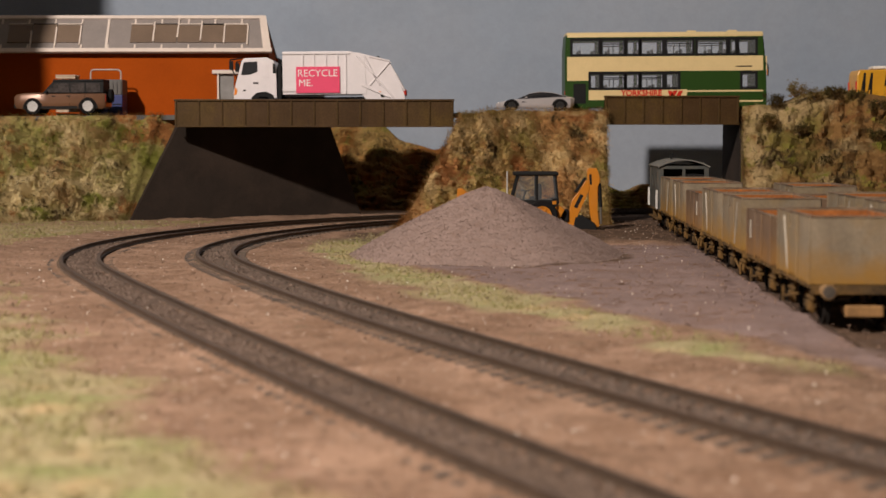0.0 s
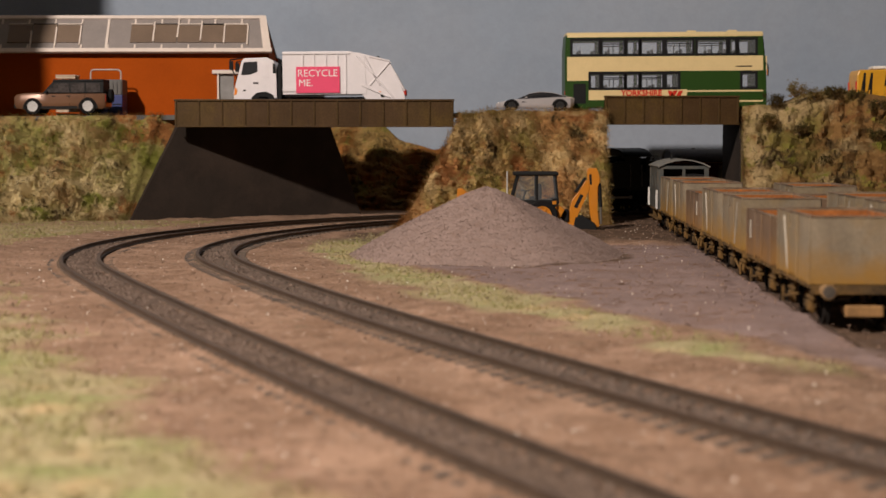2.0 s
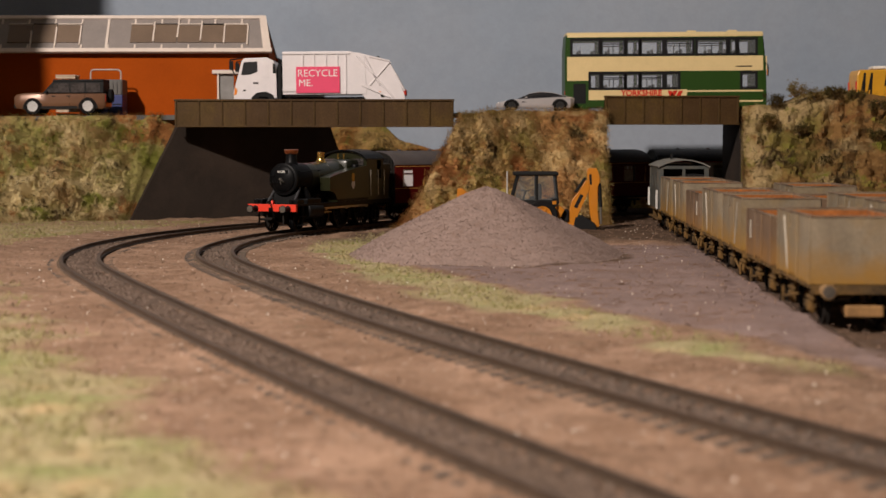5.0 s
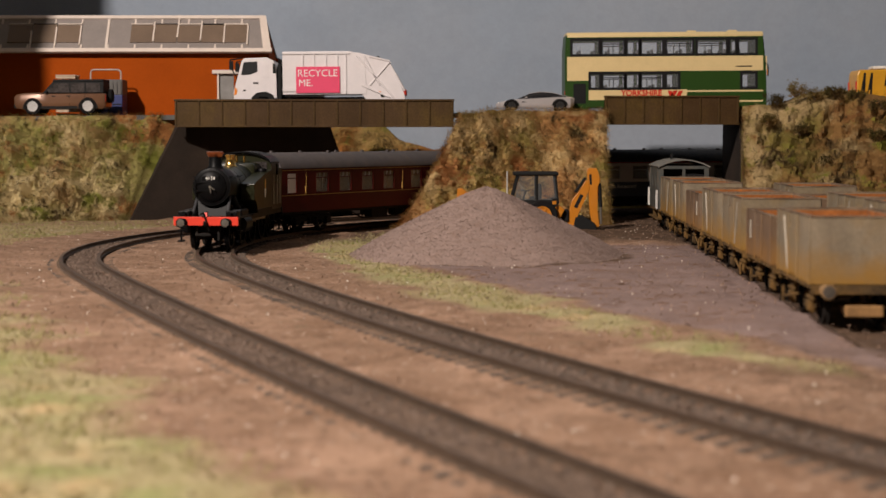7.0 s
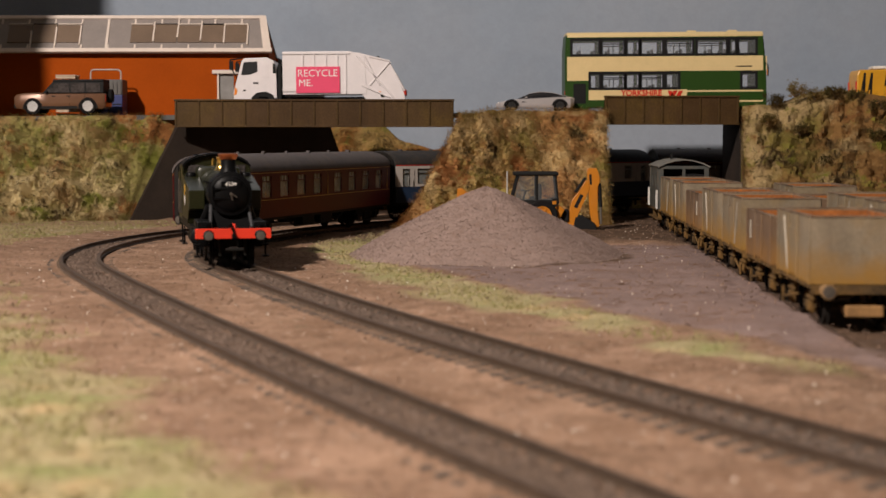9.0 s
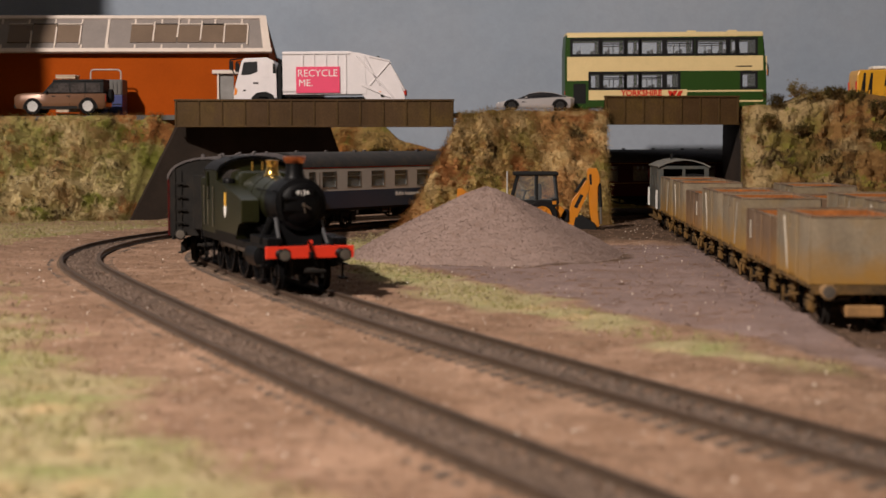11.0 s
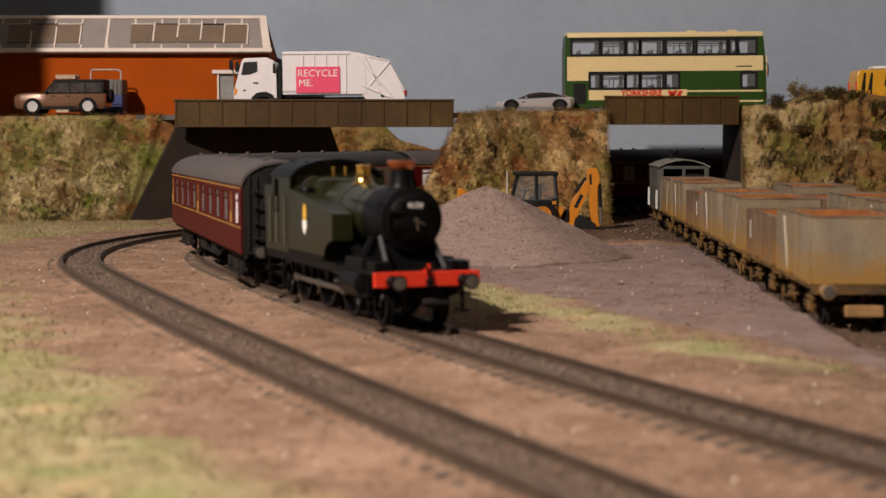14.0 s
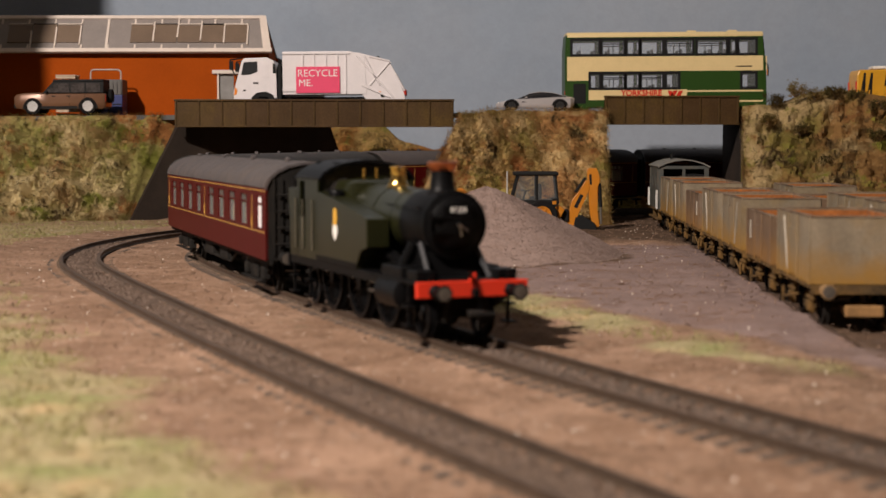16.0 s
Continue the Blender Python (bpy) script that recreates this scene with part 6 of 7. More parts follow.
def build_wagon(m, brown=False, label=""):
    w = thing("mineral_wagon", m, label or ("weathered brown low mineral wagon with rusty inside" if brown else "weathered grey steel mineral wagon with rusty inside"), "wagon", "mineral wagons on the sidings")
    body_m = wag_brown if brown else wag_grey
    L, hw, z0, z1 = 33.0, 16.3, 10.6, 29.0 if brown else 32.6
    bm = B()
    for s in (-1, 1):
        cells(bm, -L, L, z0, z1, min(s * hw, s * (hw - 1)), max(s * hw, s * (hw - 1)), [])
    body = part("body", bm, body_m, w)
    for d in (-1, 1):
        part("end_wall", box(B(), min(d * L, d * (L - 1)), max(d * L, d * (L - 1)), -hw + 1, hw - 1, z0, z1), body_m, body)
        for y in ((-9, 9) if d > 0 else ()):
            part("end_stanchion", box(B(), min(d * L, d * (L + 1.2)), max(d * L, d * (L + 1.2)), y - 0.9, y + 0.9, z0, z1 - 4 if d > 0 else z1 - 1.5, 0.2), body_m, body)
    part("top_edge", cells_ring(L + 0.25, hw + 0.25, L - 1.05, hw - 1.05, z1 - 0.3, z1 + 0.25), wag_rim, body, "dark mottled top edge")
    part("wagon_floor", box(B(), -L, L, -hw, hw, z0 - 1.2, z0 + 0.2), wag_under, w)
    rng = random.Random(int(L + z1))
    bm = B()
    nx, ny = 16, 9
    zt = z1 - 10.0
    g = [[bm.verts.new((-L + 1 + (2 * L - 2) * i / (nx - 1), -hw + 1 + (2 * hw - 2) * j / (ny - 1), zt + rng.uniform(-0.6, 0.6))) for j in range(ny)] for i in range(nx)]
    for i in range(nx - 1):
        for j in range(ny - 1):
            bm.faces.new((g[i][j], g[i + 1][j], g[i + 1][j + 1], g[i][j + 1]))
    part("load", bm, rust_load, w, "rust-orange load")
    part("inner_lining", cells_ring(L - 1.05, hw - 1.05, L - 1.4, hw - 1.4, zt - 1.5, z1 - 0.7), rust_load, body, "rusty inner faces")
    for s in (-1, 1):
        a, b2 = min(s * hw, s * (hw + 0.5)), max(s * hw, s * (hw + 0.5))
        for x in (-31.8, -8.4, 8.4, 31.8):
            part("side_stanchion", box(B(), x - 0.8, x + 0.8, a, b2, z0, z1 - 0.4, 0.2), body_m, body)
        a2, b3 = min(s * hw, s * (hw + 0.5)), max(s * hw, s * (hw + 0.5))
        part("side_door", box(B(), -7.4, 7.4, a2, b3, z0 + 1, z1 - 5, 0.2), body_m, body)
        y = s * (hw + 0.55)
        bm = prism(B(), [(9.8, z0 + 1.5), (10.4, z0 + 1.5), (18.8, z1 - 2), (18.2, z1 - 2)] if not brown else [(20.8, z0 + 7), (21.5, z0 + 7), (21.5, z1 - 4), (20.8, z1 - 4)], min(y - s * 0.6, y), max(y - s * 0.6, y))
        part("white_stripe", bm, wag_white, body, "worn white stripe")
        part("solebar", box(B(), -L, L, min(s * 12, s * 13.2), max(s * 12, s * 13.2), 8.0, z0 - 1.0), wag_under, w)
        for x in (-18, 18):
            bm = B()
            prism(bm, [(x - 5, 12.6), (x + 5, 12.6), (x + 2.2, 3.8), (x - 2.2, 3.8)], min(s * 12.6, s * 13.6), max(s * 12.6, s * 13.6))
            box(bm, x - 2.2, x + 2.2, min(s * 13.2, s * 14.6), max(s * 13.2, s * 14.6), 4.4, 8.0, 0.4)
            box(bm, x - 6.5, x + 6.5, min(s * 13.2, s * 14.2), max(s * 13.2, s * 14.2), 8.4, 9.2, 0.3)
            part("axle_guard", bm, wag_under, w)
        bm = B()
        rod(bm, (0, s * 14.6, 8.4), (24, s * 15.6, 5.2), 0.5, 5)
        rod(bm, (24, s * 15.6, 9), (24, s * 15.6, 3.6), 0.6, 5)
        for x in (-12.4, 12.4):
            box(bm, x - 1.0, x + 1.0, min(s * 8.2, s * 10.2), max(s * 8.2, s * 10.2), 2.6, 8.6, 0.4)
        rod(bm, (-12.4, s * 9.2, 4.6), (12.4, s * 9.2, 4.6), 0.5, 5)
        part("brake_gear", bm, wag_under, w)
    for d in (-1, 1):
        part("headstock", box(B(), min(d * (L - 1.2), d * L), max(d * (L - 1.2), d * L), -hw + 0.4, hw - 0.4, 7.4, z0 - 1.0, 0.2), wag_under, w)
        buffer_pair(w, d * L, 11.0 - 2.2, d, mat("buffer_rusty", (0.20, 0.115, 0.045), 0.8, vary=0.25, scale=150))
        bm = B()
        box(bm, min(d * (L - 4), d * (L + 5.5)), max(d * (L - 4), d * (L + 5.5)), -5.5, 5.5, 3.4, 5.4, 0.3)
        box(bm, min(d * (L + 3.5), d * (L + 6)), max(d * (L + 3.5), d * (L + 6)), -6, 6, 3.0, 6.6, 0.4)
        part("coupling", bm, mat("coupling_rusty", (0.27, 0.145, 0.05), 0.8, vary=0.25, scale=150), w)
    for x in (-18, 18):
        ax = part("wheelset", cyl(B(), 1.0, 1.0, 17, shift(0, -8.5, 0) @ YAX, 8), wag_under, w)
        ax.location = (x * MM, 0, 6.2 * MM)
        for y in (-8.0, 8.0):
            sp = spoked_wheel(ax, 0, y, 6.2, 8)
            sp.location = (0, y * MM, 0)
    raise_body(w)
    return w


def cells_ring(xo, yo, xi, yi, z0, z1):
    bm = B()
    for a, b2, c, d in ((-xo, xo, -yo, -yi), (-xo, xo, yi, yo), (-xo, -xi, -yi, yi), (xi, xo, -yi, yi)):
        box(bm, a, b2, c, d, z0, z1)
    return bm


def siding_pose(line, y, flip=False):
    """The pose of a vehicle whose middle stands y millimetres into the scene on a siding."""
    s = float(np.interp(y, line[2], line[0]))
    x, yy, h = on_line(line, s)
    return at(x, yy, SIDING_Z, math.degrees(h) + (180 if flip else 0))


def build_brake_van(m):
    v = thing("brake_van", m, "grey goods brake van with arched roof and white verandah rails", "brake van")
    g = mat("van_grey", (0.050, 0.053, 0.047), 0.7, vary=0.12, scale=60, dust=0.2)
    L, hw = 38.0, 16.5
    for s in (-1, 1):
        body = part("body_side", cells(B(), -26, 26, 10.5, 39.5, min(s * hw, s * (hw - 1)), max(s * hw, s * (hw - 1)), [(-16, -9, 25, 33), (9, 16, 25, 33)]), g, v)
    for d in (-1, 1):
        sub = cells(B(), -hw, hw, 10.5, 39.5, 0, 1, [(-13.5, -1.0, 26, 37.5), (1.0, 13.5, 26, 37.5)])
        bmesh.ops.transform(sub, matrix=shift(d * 37.0, 0, 0) @ Matrix.Rotation(radians(90), 4, "Z"), verts=sub.verts)
        part("verandah_end", sub, g, body)
        part("inner_end", box(B(), min(d * 25, d * 26), max(d * 25, d * 26), -hw + 1, hw - 1, 10.5, 38), trim_black, body)
        for y in (-hw, hw):
            part("verandah_side", box(B(), min(d * 26, d * 37), max(d * 26, d * 37), y - 0.5 if y > 0 else y, y if y > 0 else y + 0.5, 10.5, 22), g, body)
        for y in (-17.4, 17.4):
            bm = B()
            for a, c in (((28, 11), (28, 23)), ((36.5, 11), (36.5, 23)), ((28, 23), (36.5, 23)), ((28, 11), (36.5, 11))):
                rod(bm, (d * a[0], y, a[1]), (d * c[0], y, c[1]), 0.36, 6)
            part("hand_rail", bm, mat("rail_white", (0.70, 0.67, 0.62), 0.6, vary=0.1), v, "white hand rail")
        buffer_pair(v, d * L, 10.5, d)
        coupling(v, d * (L - 2), 5.0, d)
    prof = [(-hw - 1.0, 39.2), (-12, 41.8), (-6, 43.4), (0, 44.0), (6, 43.4), (12, 41.8), (hw + 1.0, 39.2)]
    part("roof", sweep(B(), [[(x, y, z) for y, z in prof + [(y * 0.97, z - 0.8) for y, z in reversed(prof)]] for x in (-L - 1.5, 0, L + 1.5)]), mat("van_roof", (0.135, 0.135, 0.122), 0.8, vary=0.12, dust=0.2), v, smooth=True)
    part("stove_pipe", cyl(B(), 0.9, 0.9, 4.4, shift(6, 4, 43.0), 10), trim_black, v)
    bm = box(B(), -L, L, -hw, hw, 9.2, 10.6)
    for s in (-1, 1):
        box(bm, -L, L, min(s * 12, s * 13.5), max(s * 12, s * 13.5), 6.6, 9.4)
        box(bm, -L + 4, L - 4, min(s * 14, s * 17.5), max(s * 14, s * 17.5), 3.6, 4.4)
        for x in (-20, 20):
            box(bm, x - 2.4, x + 2.4, min(s * 13, s * 15.4), max(s * 13, s * 15.4), 0.8, 8.4, 0.4)
    part("underframe", bm, wag_under, v)
    for x in (-20, 20):
        ax = part("wheelset", cyl(B(), 1.0, 1.0, 17, shift(0, -8.5, 0) @ YAX, 8), wag_under, v)
        ax.location = (x * MM, 0, 6.2 * MM)
        for y in (-8.0, 8.0):
            spoked_wheel(ax, 0, y, 6.2, 8).location = (0, y * MM, 0)
    raise_body(v)
    return v


proto_grey = build_wagon(siding_pose(SIDING_1, 558))
proto_brown = build_wagon(siding_pose(SIDING_1, 638.5), True)
for i, brown in enumerate((False, False, True, False, False)):
    copy_thing(proto_brown if brown else proto_grey, siding_pose(SIDING_1, 719 + 80.5 * i, i % 2 == 0))
build_brake_van(siding_pose(SIDING_1, 1129))
for i, brown in enumerate((False, False, True, False)):
    copy_thing(proto_brown if brown else proto_grey, siding_pose(SIDING_2, 652 + 80.5 * i, i % 2 == 1))


# ---- digger ----
def build_digger(m):
    d = thing("backhoe_digger", m, "yellow-orange backhoe digger with black cab parked behind the gravel", "digger")
    org = mat("digger_orange", (0.50, 0.175, 0.010), 0.36, vary=0.10, scale=120, dust=0.12)
    blk = trim_black
    X = lambda p: (p - 784) / 2.66 - 60
    Z = lambda p: (246 - p) / 2.66 + 60.5
    part("chassis", prism(B(), [(X(830), 9), (X(990), 8), (X(998), 14), (X(985), 18), (X(905), 18), (X(880), 24), (X(838), 23), (X(830), 18)], -8, 8, 0.5), org, d, "orange chassis and bonnet")
    # cab: corner posts, roof, glass
    cab = part("cab", box(B(), X(912), X(986), -10, 10, 17.4, 20.5, 0.4), blk, d, "black cab")
    for y in (-9.6, 9.6):
        for a, c in (((907, 345), (917, 306)), ((948, 372), (949, 306)), ((986, 362), (981, 306))):
            bm = B()
            rod(bm, (X(a[0]), y, max(18, Z(a[1]))), (X(c[0]), y * 0.93, Z(c[1])), 0.75, 6)
            part("cab_post", bm, blk, cab)
        for p0, p1, q0, q1 in ((910, 946, 919, 946), (951, 984, 951, 979)):
            bm = B()
            o = [(X(p0), 19.5), (X(p1), 19.5), (X(q1), Z(309)), (X(q0), Z(309))]
            v = [bm.verts.new((x, y if z < 25 else y * 0.94, z)) for x, z in o]
            v2 = [bm.verts.new((x, (y if z < 25 else y * 0.94) - 0.2, z)) for x, z in o]
            bm.faces.new(v)
            bm.faces.new(v2[::-1])
            for i in range(4):
                bm.faces.new((v[i], v2[i], v2[(i + 1) % 4], v[(i + 1) % 4]))
            part("cab_glass", bm, glass("cab_glass", (0.25, 0.26, 0.26), 0.08, 0.14), cab)
    part("cab_roof", box(B(), X(908), X(987), -10.4, 10.4, Z(310), Z(303), 0.9), blk, cab, "black cab roof")
    bm = box(B(), X(938), X(955), -4, 4, 18, 22.5, 0.8)
    box(bm, X(952), X(958), -4, 4, 21, 31, 0.8)
    part("driver_seat", bm, blk, cab)
    bm = B()
    rod(bm, (X(925), 0, 19), (X(930), 0, 26), 0.6)
    lathe(bm, [(2.8, 0), (3.2, 0.3), (2.8, 0.6)], shift(X(930), 0, 26), 14)
    part("steering_wheel", bm, blk, cab)
    part("exhaust_stack", rod(B(), (X(897), -6, 20), (X(897), -6, Z(302)), 0.55, 8), mat("pale_stack", (0.45, 0.42, 0.38), 0.5), d)
    # front loader
    for y in (-7, 7):
        part("loader_arm", prism(B(), [(X(808), Z(352)), (X(810), Z(333)), (X(818), Z(333)), (X(826), Z(341)), (X(905), Z(378)), (X(905), Z(388)), (X(824), Z(352)), (X(816), Z(356))], y - 1.2, y + 1.2, 0.3), org, d)
        bm = B()
        rod(bm, (X(814), y * 1.1, Z(353)), (X(814), y * 1.3, Z(353)), 1.8, 12)
        part("loader_pivot", bm, blk, d)
    bm = B()
    prism(bm, [(X(800), 3), (X(782), 1), (X(780), 2), (X(786), 12), (X(800), 18), (X(805), 12)], -14, 14)
    part("loader_bucket", bm, org, d)
    # rear arm
    boom = part("boom", prism(B(), [(X(1004), Z(402)), (X(1005), Z(380)), (X(1012), Z(354)), (X(1026), Z(336)), (X(1036), Z(318)), (X(1041), Z(320)), (X(1043), Z(334)), (X(1034), Z(354)), (X(1024), Z(376)), (X(1014), Z(404))], -2.6, 2.6, 0.4), org, d, "orange boom")
    dip = part("dipper_arm", prism(B(), [(X(1038), Z(302)), (X(1040), Z(297)), (X(1055), Z(297)), (X(1058), Z(304)), (X(1062), Z(318)), (X(1056), Z(332)), (X(1057), Z(372)), (X(1061), Z(400)), (X(1050), Z(404)), (X(1044), Z(378)), (X(1040), Z(330))], -2.2, 2.2, 0.4), org, d, "orange dipper arm")
    for s in (-1, 1):
        side_panel(boom, "name_bar", [(X(1015), Z(366)), (X(1026), Z(343)), (X(1032), Z(345)), (X(1021), Z(368))], 2.6, s, blk, 0.08)
        side_panel(dip, "name_bar", [(X(1043), Z(326)), (X(1042), Z(308)), (X(1046), Z(308)), (X(1047), Z(326))], 2.2, s, blk, 0.08)
    bm = B()
    rod(bm, (X(1060), 0, Z(324)), (X(1063), 0, Z(366)), 1.3, 10)
    rod(bm, (X(1018), 0, Z(340)), (X(1036), 0, Z(314)), 1.0, 10)
    part("hydraulic_cylinder", bm, blk, d)
    part("piston_rod", rod(B(), (X(1063), 0, Z(366)), (X(1064), 0, Z(396)), 0.8, 8), steel, d)
    part("rear_bucket", prism(B(), [(X(1018), Z(384)), (X(1030), Z(380)), (X(1052), Z(394)), (X(1056), Z(406)), (X(1046), Z(413)), (X(1028), Z(412)), (X(1014), Z(402))], -5.5, 5.5, 0.4), blk, d, "black rear bucket")
    part("slew_post", box(B(), X(984), X(1006), -4, 4, 6, 14, 0.5), blk, d)
    for y in (-9, 9):
        st = part("stabiliser_leg", box(B(), X(976), X(983), y - 1.5, y + 1.5, 6, Z(354), 0.3), org, d, "orange and black striped stabiliser leg")
        bm = B()
        for z in (12, 16, 20):
            box(bm, X(975.5), X(983.5), y - 1.65, y + 1.65, z, z + 1.6)
        part("black_band", bm, blk, st)
    for y in (-12.5, 12.5):
        road_wheel(d, X(958), y, 10.2, 5.5, 6, org)
        road_wheel(d, X(862), y, 7.0, 4.5, 6, org)
    return d


build_digger(at(60, 1090, -3.2))


# ---- gravel pile ----
def build_pile():
    p = thing("gravel_pile", at(PILE[0], PILE[1], GROUND_Z - 0.6), "tall heap of pinkish-grey crushed stone on the yard", "gravel heap")
    stone = mat("crushed_stone", (0.262, 0.190, 0.163), 0.95, vary=0.16, scale=420, bump=0.7, fine=1500, tint=(0.225, 0.155, 0.127), mix=0.25, spec=0.2)
    nr, na = 60, 110
    bm = B()
    rng = np.random.RandomState(9)
    R, H = PILE[2], PILE[3]

    def height(r, a):
        x, y = r * math.cos(a), r * math.sin(a)
        t = r / (R * (1 + 0.05 * math.sin(2 * a + 1) + 0.03 * math.sin(5 * a)))
        z = H * max(0.0, 1 - t) ** 0.92 if t < 1 else 0.0
        z *= 1 - 0.10 * max(0, math.sin(3 * a + 2.4)) * min(1, t * 2) * (1 - t)
        z = z - 1.2 * math.exp(-(r / 7.0) ** 2)
        return z

    c = bm.verts.new((0, 0, height(0.01, 0)))
    rings = []
    for i in range(1, nr + 1):
        r = R * 1.06 * i / nr
        rings.append([bm.verts.new((r * math.cos(2 * math.pi * k / na), r * math.sin(2 * math.pi * k / na), height(r, 2 * math.pi * k / na) + rng.normal(0, 0.22))) for k in range(na)])
    for k in range(na):
        bm.faces.new((c, rings[0][k], rings[0][(k + 1) % na]))
    for a, b2 in zip(rings, rings[1:]):
        for k in range(na):
            bm.faces.new((a[k], b2[k], b2[(k + 1) % na], a[(k + 1) % na]))
    part("stone_slope", bm, stone, p, smooth=True)
    verts, faces = [], []
    tet = np.array([(1, 1, 1), (1, -1, -1), (-1, 1, -1), (-1, -1, 1)]) * 0.6
    for _ in range(15000):
        a, r = rng.uniform(0, 2 * math.pi), R * 1.1 * math.sqrt(rng.uniform(0, 1))
        z = height(r, a)
        q = tet * rng.uniform(0.16, 0.46) @ np.linalg.qr(rng.normal(size=(3, 3)))[0] + np.array([r * math.cos(a), r * math.sin(a), z + 0.1])
        k = len(verts)
        verts += q.tolist()
        faces += [(k, k + 1, k + 2), (k, k + 2, k + 3), (k, k + 3, k + 1), (k + 1, k + 3, k + 2)]
    me = bpy.data.meshes.new("loose_stone")
    me.from_pydata((np.array(verts) * MM).tolist(), [], faces)
    me.materials.append(mat("stone_chip", (0.285, 0.205, 0.175), 0.9, vary=0.2, rand=0.35, spec=0.4))
    o = new("loose_stone", me)
    o.parent = p
    tagged(o, "loose crushed stone chips", kind="stuff")
    return p


build_pile()


# ---- ground scatter: fibres of grass and loose stones ----
def scatter(name, label, n, seed, pick, material, maker):
    rng = np.random.RandomState(seed)
    verts, faces = [], []
    got = 0
    while got < n:
        X, Y = rng.uniform(-330, 330, 4000), rng.uniform(230, 1200, 4000)
        keep = pick(X, Y, rng)
        for x, y in zip(X[keep], Y[keep]):
            maker(verts, faces, x, y, rng)
            got += 1
    me = bpy.data.meshes.new(name)
    me.from_pydata((np.array(verts) * MM).tolist(), [], faces)
    me.materials.append(material)
    return tagged(new(name, me), label, "scatter", kind="stuff")


def blade(verts, faces, x, y, rng):
    for _ in range(3):
        ln, w, a = rng.uniform(1.2, 3.4), rng.uniform(0.12, 0.25), rng.uniform(0, 6.28)
        dx, dy = rng.normal(0, 0.6, 2) * ln
        k = len(verts)
        verts += [(x - w * math.cos(a), y - w * math.sin(a), GROUND_Z - 0.6), (x + w * math.cos(a), y + w * math.sin(a), GROUND_Z - 0.6), (x + dx, y + dy, GROUND_Z + ln * 0.7)]
        faces.append((k, k + 1, k + 2))


def pebble(verts, faces, x, y, rng):
    tet = np.array([(1, 1, 1), (1, -1, -1), (-1, 1, -1), (-1, -1, 1)]) * 0.6
    q = tet * rng.uniform(0.2, 0.62) @ np.linalg.qr(rng.normal(size=(3, 3)))[0] + np.array([x, y, GROUND_Z + 0.5])
    k = len(verts)
    verts += [tuple(v) for v in q]
    faces += [(k, k + 1, k + 2), (k, k + 2, k + 3), (k, k + 3, k + 1), (k + 1, k + 3, k + 2)]


def in_grass(X, Y, rng):
    dA, dB = signed(LINE_A, X, Y), signed(LINE_B, X, Y)
    wob = 7 * lump(X, Y, 70, 5)
    a = ((-dA - 46 + wob * 1.2) > rng.uniform(-8, 10, X.shape)) & (Y < 770)
    b = (np.abs(dB - 67 + wob * 0.8) < rng.uniform(3, 11, X.shape) * (1 + np.exp(-((Y - 640) / 130) ** 2) + 1.8 * np.clip((Y - 830) / 90, 0, 1))) & (Y > 420) & (Y < 1080)
    c = (-dA > 66) & (Y > 900)
    return a | b | c


def on_earth(X, Y, rng):
    dA, dB = np.abs(signed(LINE_A, X, Y)), np.abs(signed(LINE_B, X, Y))
    pile = np.hypot(X - PILE[0], Y - PILE[1]) > PILE[2]
    return (dA > 15) & (dB > 15) & pile & (rng.uniform(0, 1, X.shape) < 0.5)


scatter("grass_fibres", "short faded straw and green grass fibres", 16000, 71, in_grass,
        mat("grass_fibre", (0.38, 0.315, 0.155), 0.9, vary=0.2, scale=40, tint=(0.29, 0.285, 0.10), rand=0.3, spec=0.2), blade)
scatter("loose_stones", "scattered fine brown and pale stones", 9000, 72, on_earth,
        mat("loose_stone", (0.28, 0.185, 0.13), 0.9, vary=0.25, scale=60, rand=0.4, spec=0.3), pebble)


# ---- scrub along the top of the right-hand bank ----
def scrub_bush(m, size, seed, dark):
    b = thing("scrub_bush", m, "low bushy brown and olive scrub on the bank top", "shrub", "scrub on the bank")
    rng = np.random.RandomState(seed)
    bm = B()
    for _ in range(7):
        a = rng.uniform(0, 6.28)
        rod(bm, (0, 0, -2), (size * 0.7 * math.cos(a), size * 0.45 * math.sin(a), size * rng.uniform(0.4, 0.9)), 0.25, 4)
    part("twig", bm, mat("twig_brown", (0.07, 0.045, 0.025), 0.9), b)
    verts, faces = [], []
    for _ in range(16):
        c = np.array([rng.normal(0, size * 0.55), rng.normal(0, size * 0.35), rng.uniform(-0.1, 0.8) * size])
        for _q in range(70):
            p = c + rng.normal(0, 0.2, 3) * size
            u, v = rng.normal(0, 0.65, 3), rng.normal(0, 0.65, 3)
            k = len(verts)
            verts += [tuple(p), tuple(p + u), tuple(p + v)]
            faces.append((k, k + 1, k + 2))
    me = bpy.data.meshes.new("crown")
    me.from_pydata((np.array(verts) * MM).tolist(), [], faces)
    me.materials.append(mat("scrub_dark", (0.075, 0.060, 0.018), 0.95, vary=0.3, scale=60, tint=(0.12, 0.062, 0.02), rand=0.5, spec=0.1) if dark else
                        mat("scrub_olive", (0.155, 0.115, 0.032), 0.95, vary=0.3, scale=60, tint=(0.17, 0.085, 0.028), rand=0.5, spec=0.1))
    o = new("crown", me)
    o.parent = b
    return b


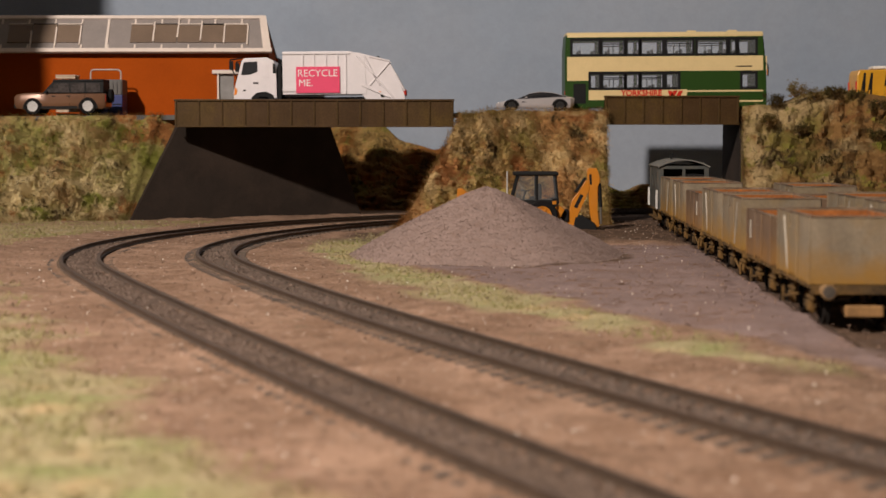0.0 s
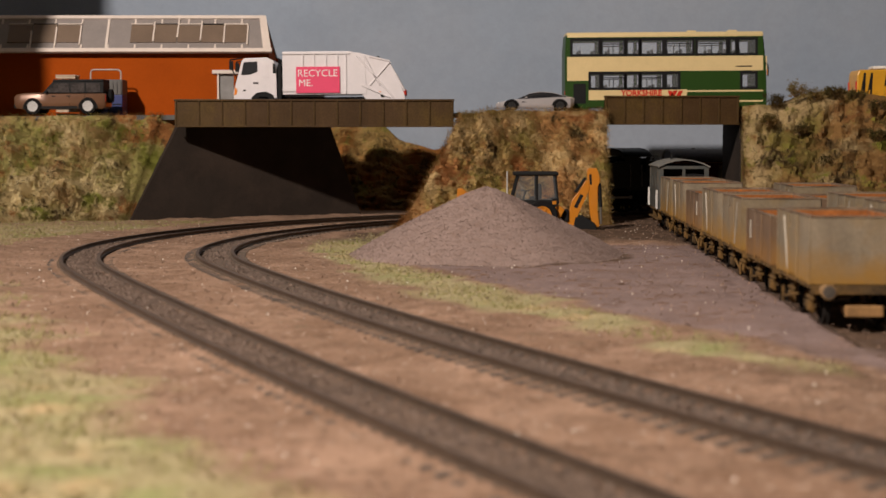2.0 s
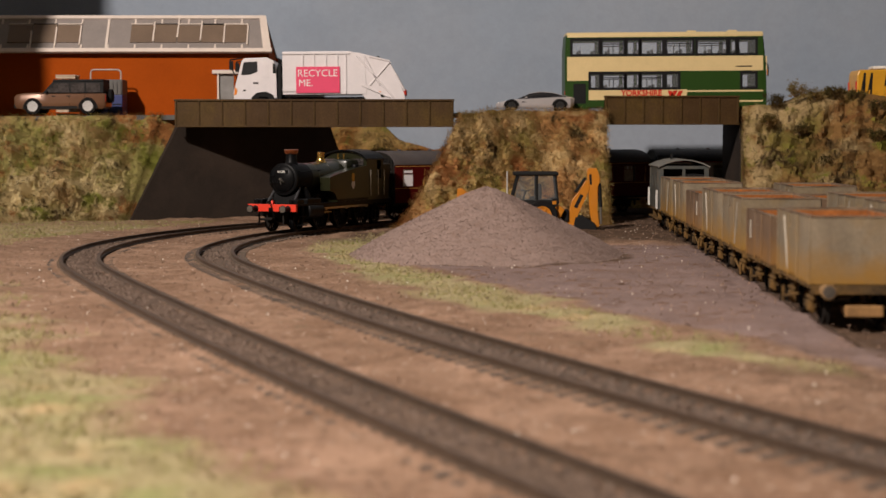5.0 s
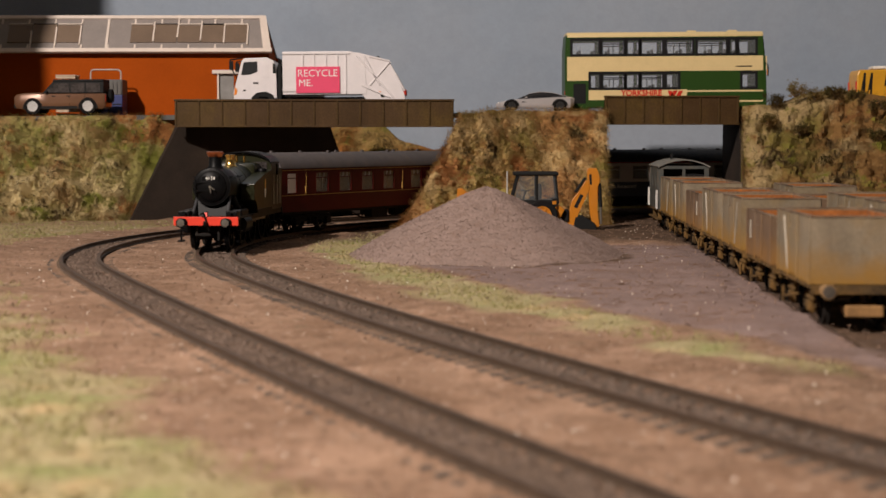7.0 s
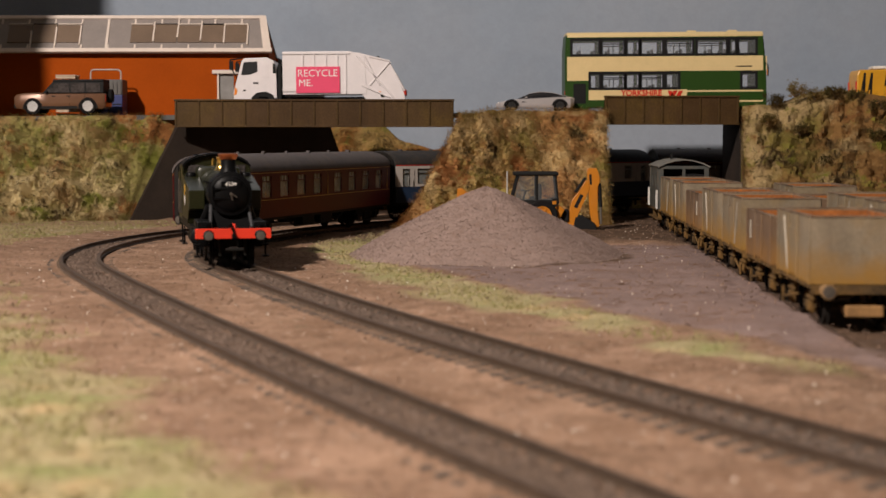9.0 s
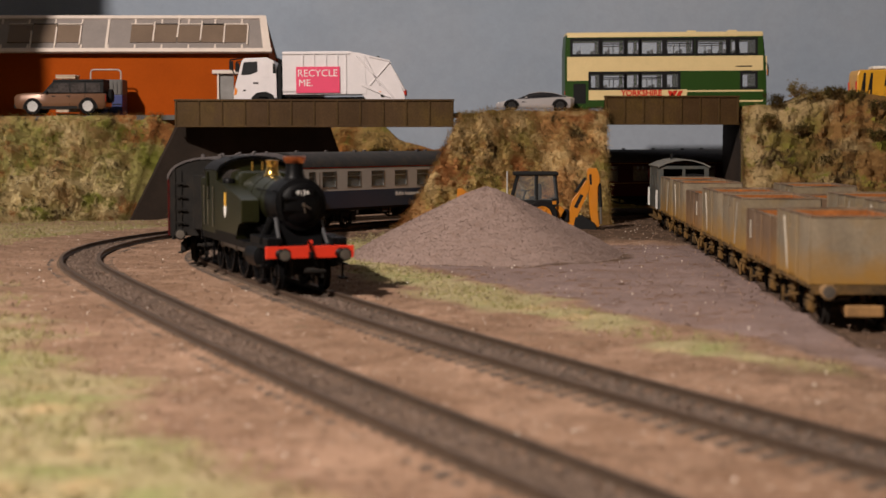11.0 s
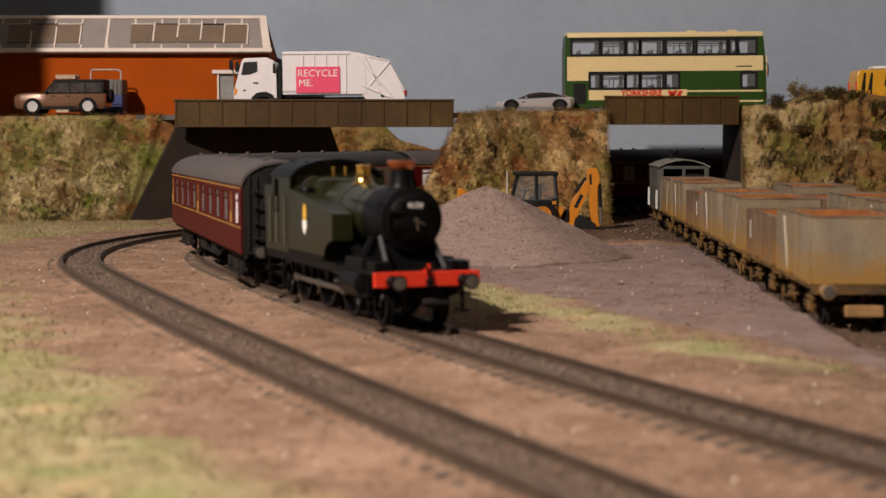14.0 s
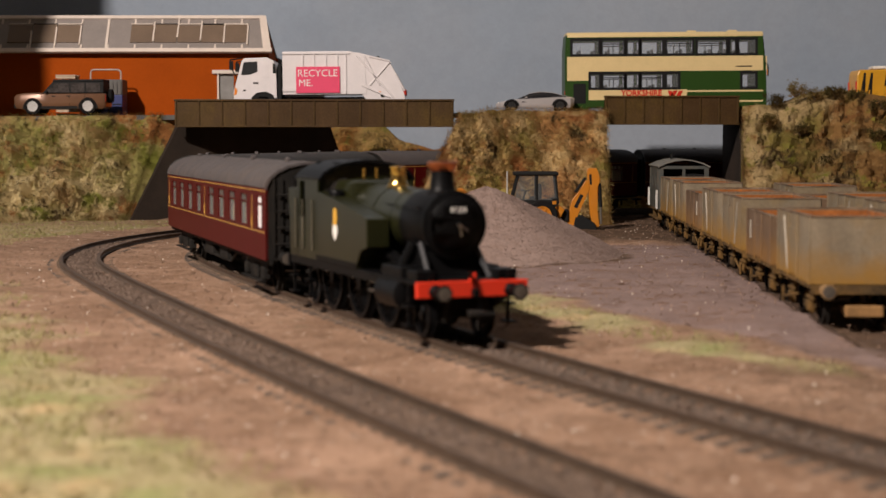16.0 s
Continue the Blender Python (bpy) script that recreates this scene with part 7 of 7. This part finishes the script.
for i, (x, y, z, size, dark) in enumerate(((262, 1220, 90, 9, False), (248, 1222, 84, 7, True), (276, 1219, 88, 7, False), (290, 1216, 90, 6, True), (305, 1215, 88, 5, True),
                                           (322, 1200, 80, 7, True), (331, 1192, 66, 8, True), (318, 1196, 58, 7, True), (262, 1206, 62, 7, True), (284, 1200, 40, 6, True), (240, 1212, 70, 6, False), (346, 1206, 92, 6, True))):
    scrub_bush(at(x, y, z), size, 100 + i, dark)


def fleck(verts, faces, x, y, rng):
    tet = np.array([(1, 1, 1), (1, -1, -1), (-1, 1, -1), (-1, -1, 1)]) * 0.6
    q = tet * rng.uniform(0.16, 0.48) @ np.linalg.qr(rng.normal(size=(3, 3)))[0] + np.array([x, y, GROUND_Z + 0.7])
    k = len(verts)
    verts += [tuple(v) for v in q]
    faces += [(k, k + 1, k + 2), (k, k + 2, k + 3), (k, k + 3, k + 1), (k + 1, k + 3, k + 2)]


def stem(verts, faces, x, y, rng):
    a, ln, w = rng.normal(0.15, 0.35), rng.uniform(3, 9), rng.uniform(0.18, 0.35)
    d = np.array([math.cos(a), math.sin(a), 0]) * ln
    n = np.array([-math.sin(a), math.cos(a), 0]) * w
    p = np.array([x, y, GROUND_Z + 0.65])
    k = len(verts)
    verts += [tuple(p - n), tuple(p + n), tuple(p + d + n * 0.5), tuple(p + d - n * 0.5), tuple(p + d * 0.5 + np.array([0, 0, 0.4]))]
    faces += [(k, k + 1, k + 4), (k + 1, k + 2, k + 4), (k + 2, k + 3, k + 4), (k + 3, k, k + 4), (k, k + 3, k + 2, k + 1)]


def anywhere(X, Y, rng):
    return (np.hypot(X - PILE[0], Y - PILE[1]) > PILE[2]) & (X < 88 + 0.0455 * Y) & (rng.uniform(0, 1, X.shape) < 0.02)


def on_yard(X, Y, rng):
    dB = signed(LINE_B, X, Y)
    return (dB > 84) & (X < 120) & (Y < 1000) & (np.hypot(X - PILE[0], Y - PILE[1]) > PILE[2] + 6) & (rng.uniform(0, 1, X.shape) < 0.1)


scatter("pale_chips", "bright pale stone chips strewn over the ground", 900, 73, anywhere, mat("pale_chip", (0.80, 0.72, 0.62), 0.7, vary=0.1), fleck)
scatter("dark_chips", "dark brown crumbs strewn over the ground", 520, 74, anywhere, mat("dark_chip", (0.06, 0.036, 0.022), 0.9, vary=0.2), fleck)
scatter("dry_stems", "dry brown stems lying on the stone yard", 90, 75, on_yard, mat("dry_stem", (0.13, 0.07, 0.04), 0.9, vary=0.2), stem)


def in_track(X, Y, rng):
    dA, dB = np.abs(signed(LINE_A, X, Y)), np.abs(signed(LINE_B, X, Y))
    d = np.minimum(dA, dB)
    return d < 7.4


def ballast_chip(verts, faces, x, y, rng):
    tet = np.array([(1, 1, 1), (1, -1, -1), (-1, 1, -1), (-1, -1, 1)]) * 0.6
    q = tet * rng.uniform(0.35, 0.8) @ np.linalg.qr(rng.normal(size=(3, 3)))[0] + np.array([x, y, -2.2])
    k = len(verts)
    verts += [tuple(v) for v in q]
    faces += [(k, k + 1, k + 2), (k, k + 2, k + 3), (k, k + 3, k + 1), (k + 1, k + 3, k + 2)]


scatter("track_ballast", "fine mixed grey and brown ballast between the rails", 11000, 76, in_track,
        mat("ballast_chip", (0.145, 0.103, 0.080), 0.9, vary=0.25, scale=60, rand=0.45, spec=0.3), ballast_chip)


# ---- the train's way ----
FRONT = [(0.0, 96.0), (0.6, 186.0), (1.0, 243.0), (2.0, 363.0), (3.5, 509.0), (4.2, 577.0), (6.3, 770.0), (7.0, 818.0), (8.0, 874.0),
         (9.0, 930.0), (11.3, 1075.0), (12.5, 1130.0), (14.0, 1185.0), (14.5, 1200.0), (16.0, 1220.0)]


def front_at(t):
    """How far the engine's buffer beam has come along the inner line, eased through the known moments."""
    T = [p[0] for p in FRONT]
    S = [p[1] for p in FRONT]
    n = len(T)
    d = [(S[i + 1] - S[i]) / (T[i + 1] - T[i]) for i in range(n - 1)]
    g = [d[0]] + [2 * d[i - 1] * d[i] / (d[i - 1] + d[i]) for i in range(1, n - 1)] + [0.4 * d[-1]]
    i = max(0, min(n - 2, int(np.searchsorted(T, t, side="right")) - 1))
    w = T[i + 1] - T[i]
    u = (t - T[i]) / w
    return ((2 * u**3 - 3 * u**2 + 1) * S[i] + (u**3 - 2 * u**2 + u) * w * g[i] + (3 * u**2 - 2 * u**3) * S[i + 1] + (u**3 - u**2) * w * g[i + 1])


def vehicle_pose(mid, half):
    """The pose of a vehicle carried at two points half each way from mid along the inner line."""
    ax, ay, _ = on_line(LINE_B, B0 + mid - half)
    bx, by, _ = on_line(LINE_B, B0 + mid + half)
    return at((ax + bx) / 2, (ay + by) / 2, 0.0, math.degrees(math.atan2(by - ay, bx - ax)))


def turn_rows(kind, data, rate=1.0):
    """Poses of a wheelset or rod, in its thing's space, every tenth of a second, rolling with the way run."""
    rows = []
    start = front_at(0.0)
    for i in range(161):
        t = i * 0.1
        run = front_at(t) - start
        if kind == "turn":
            x, r = data
            rows.append((t, pose(x * MM, 0, r * MM, 0, math.degrees(run / r), 0)))
        else:
            r, throw, phase = data
            a = run / r + radians(phase)
            rows.append((t, pose(throw * math.sin(a) * MM, 0, (r + throw * math.cos(a)) * MM)))
    return rows


def motions():
    times = [i * 0.25 for i in range(65)]
    walk(loco, [(t, vehicle_pose(front_at(t) - 75, 38)) for t in times])
    for k, c in enumerate(coaches):
        walk(c, [(t, vehicle_pose(front_at(t) - 145 - 9 - 132.5 - 277 * k, 92)) for t in times])
    for ob, kind, data in MOVERS:
        walk(ob, turn_rows(kind, data))


motions()
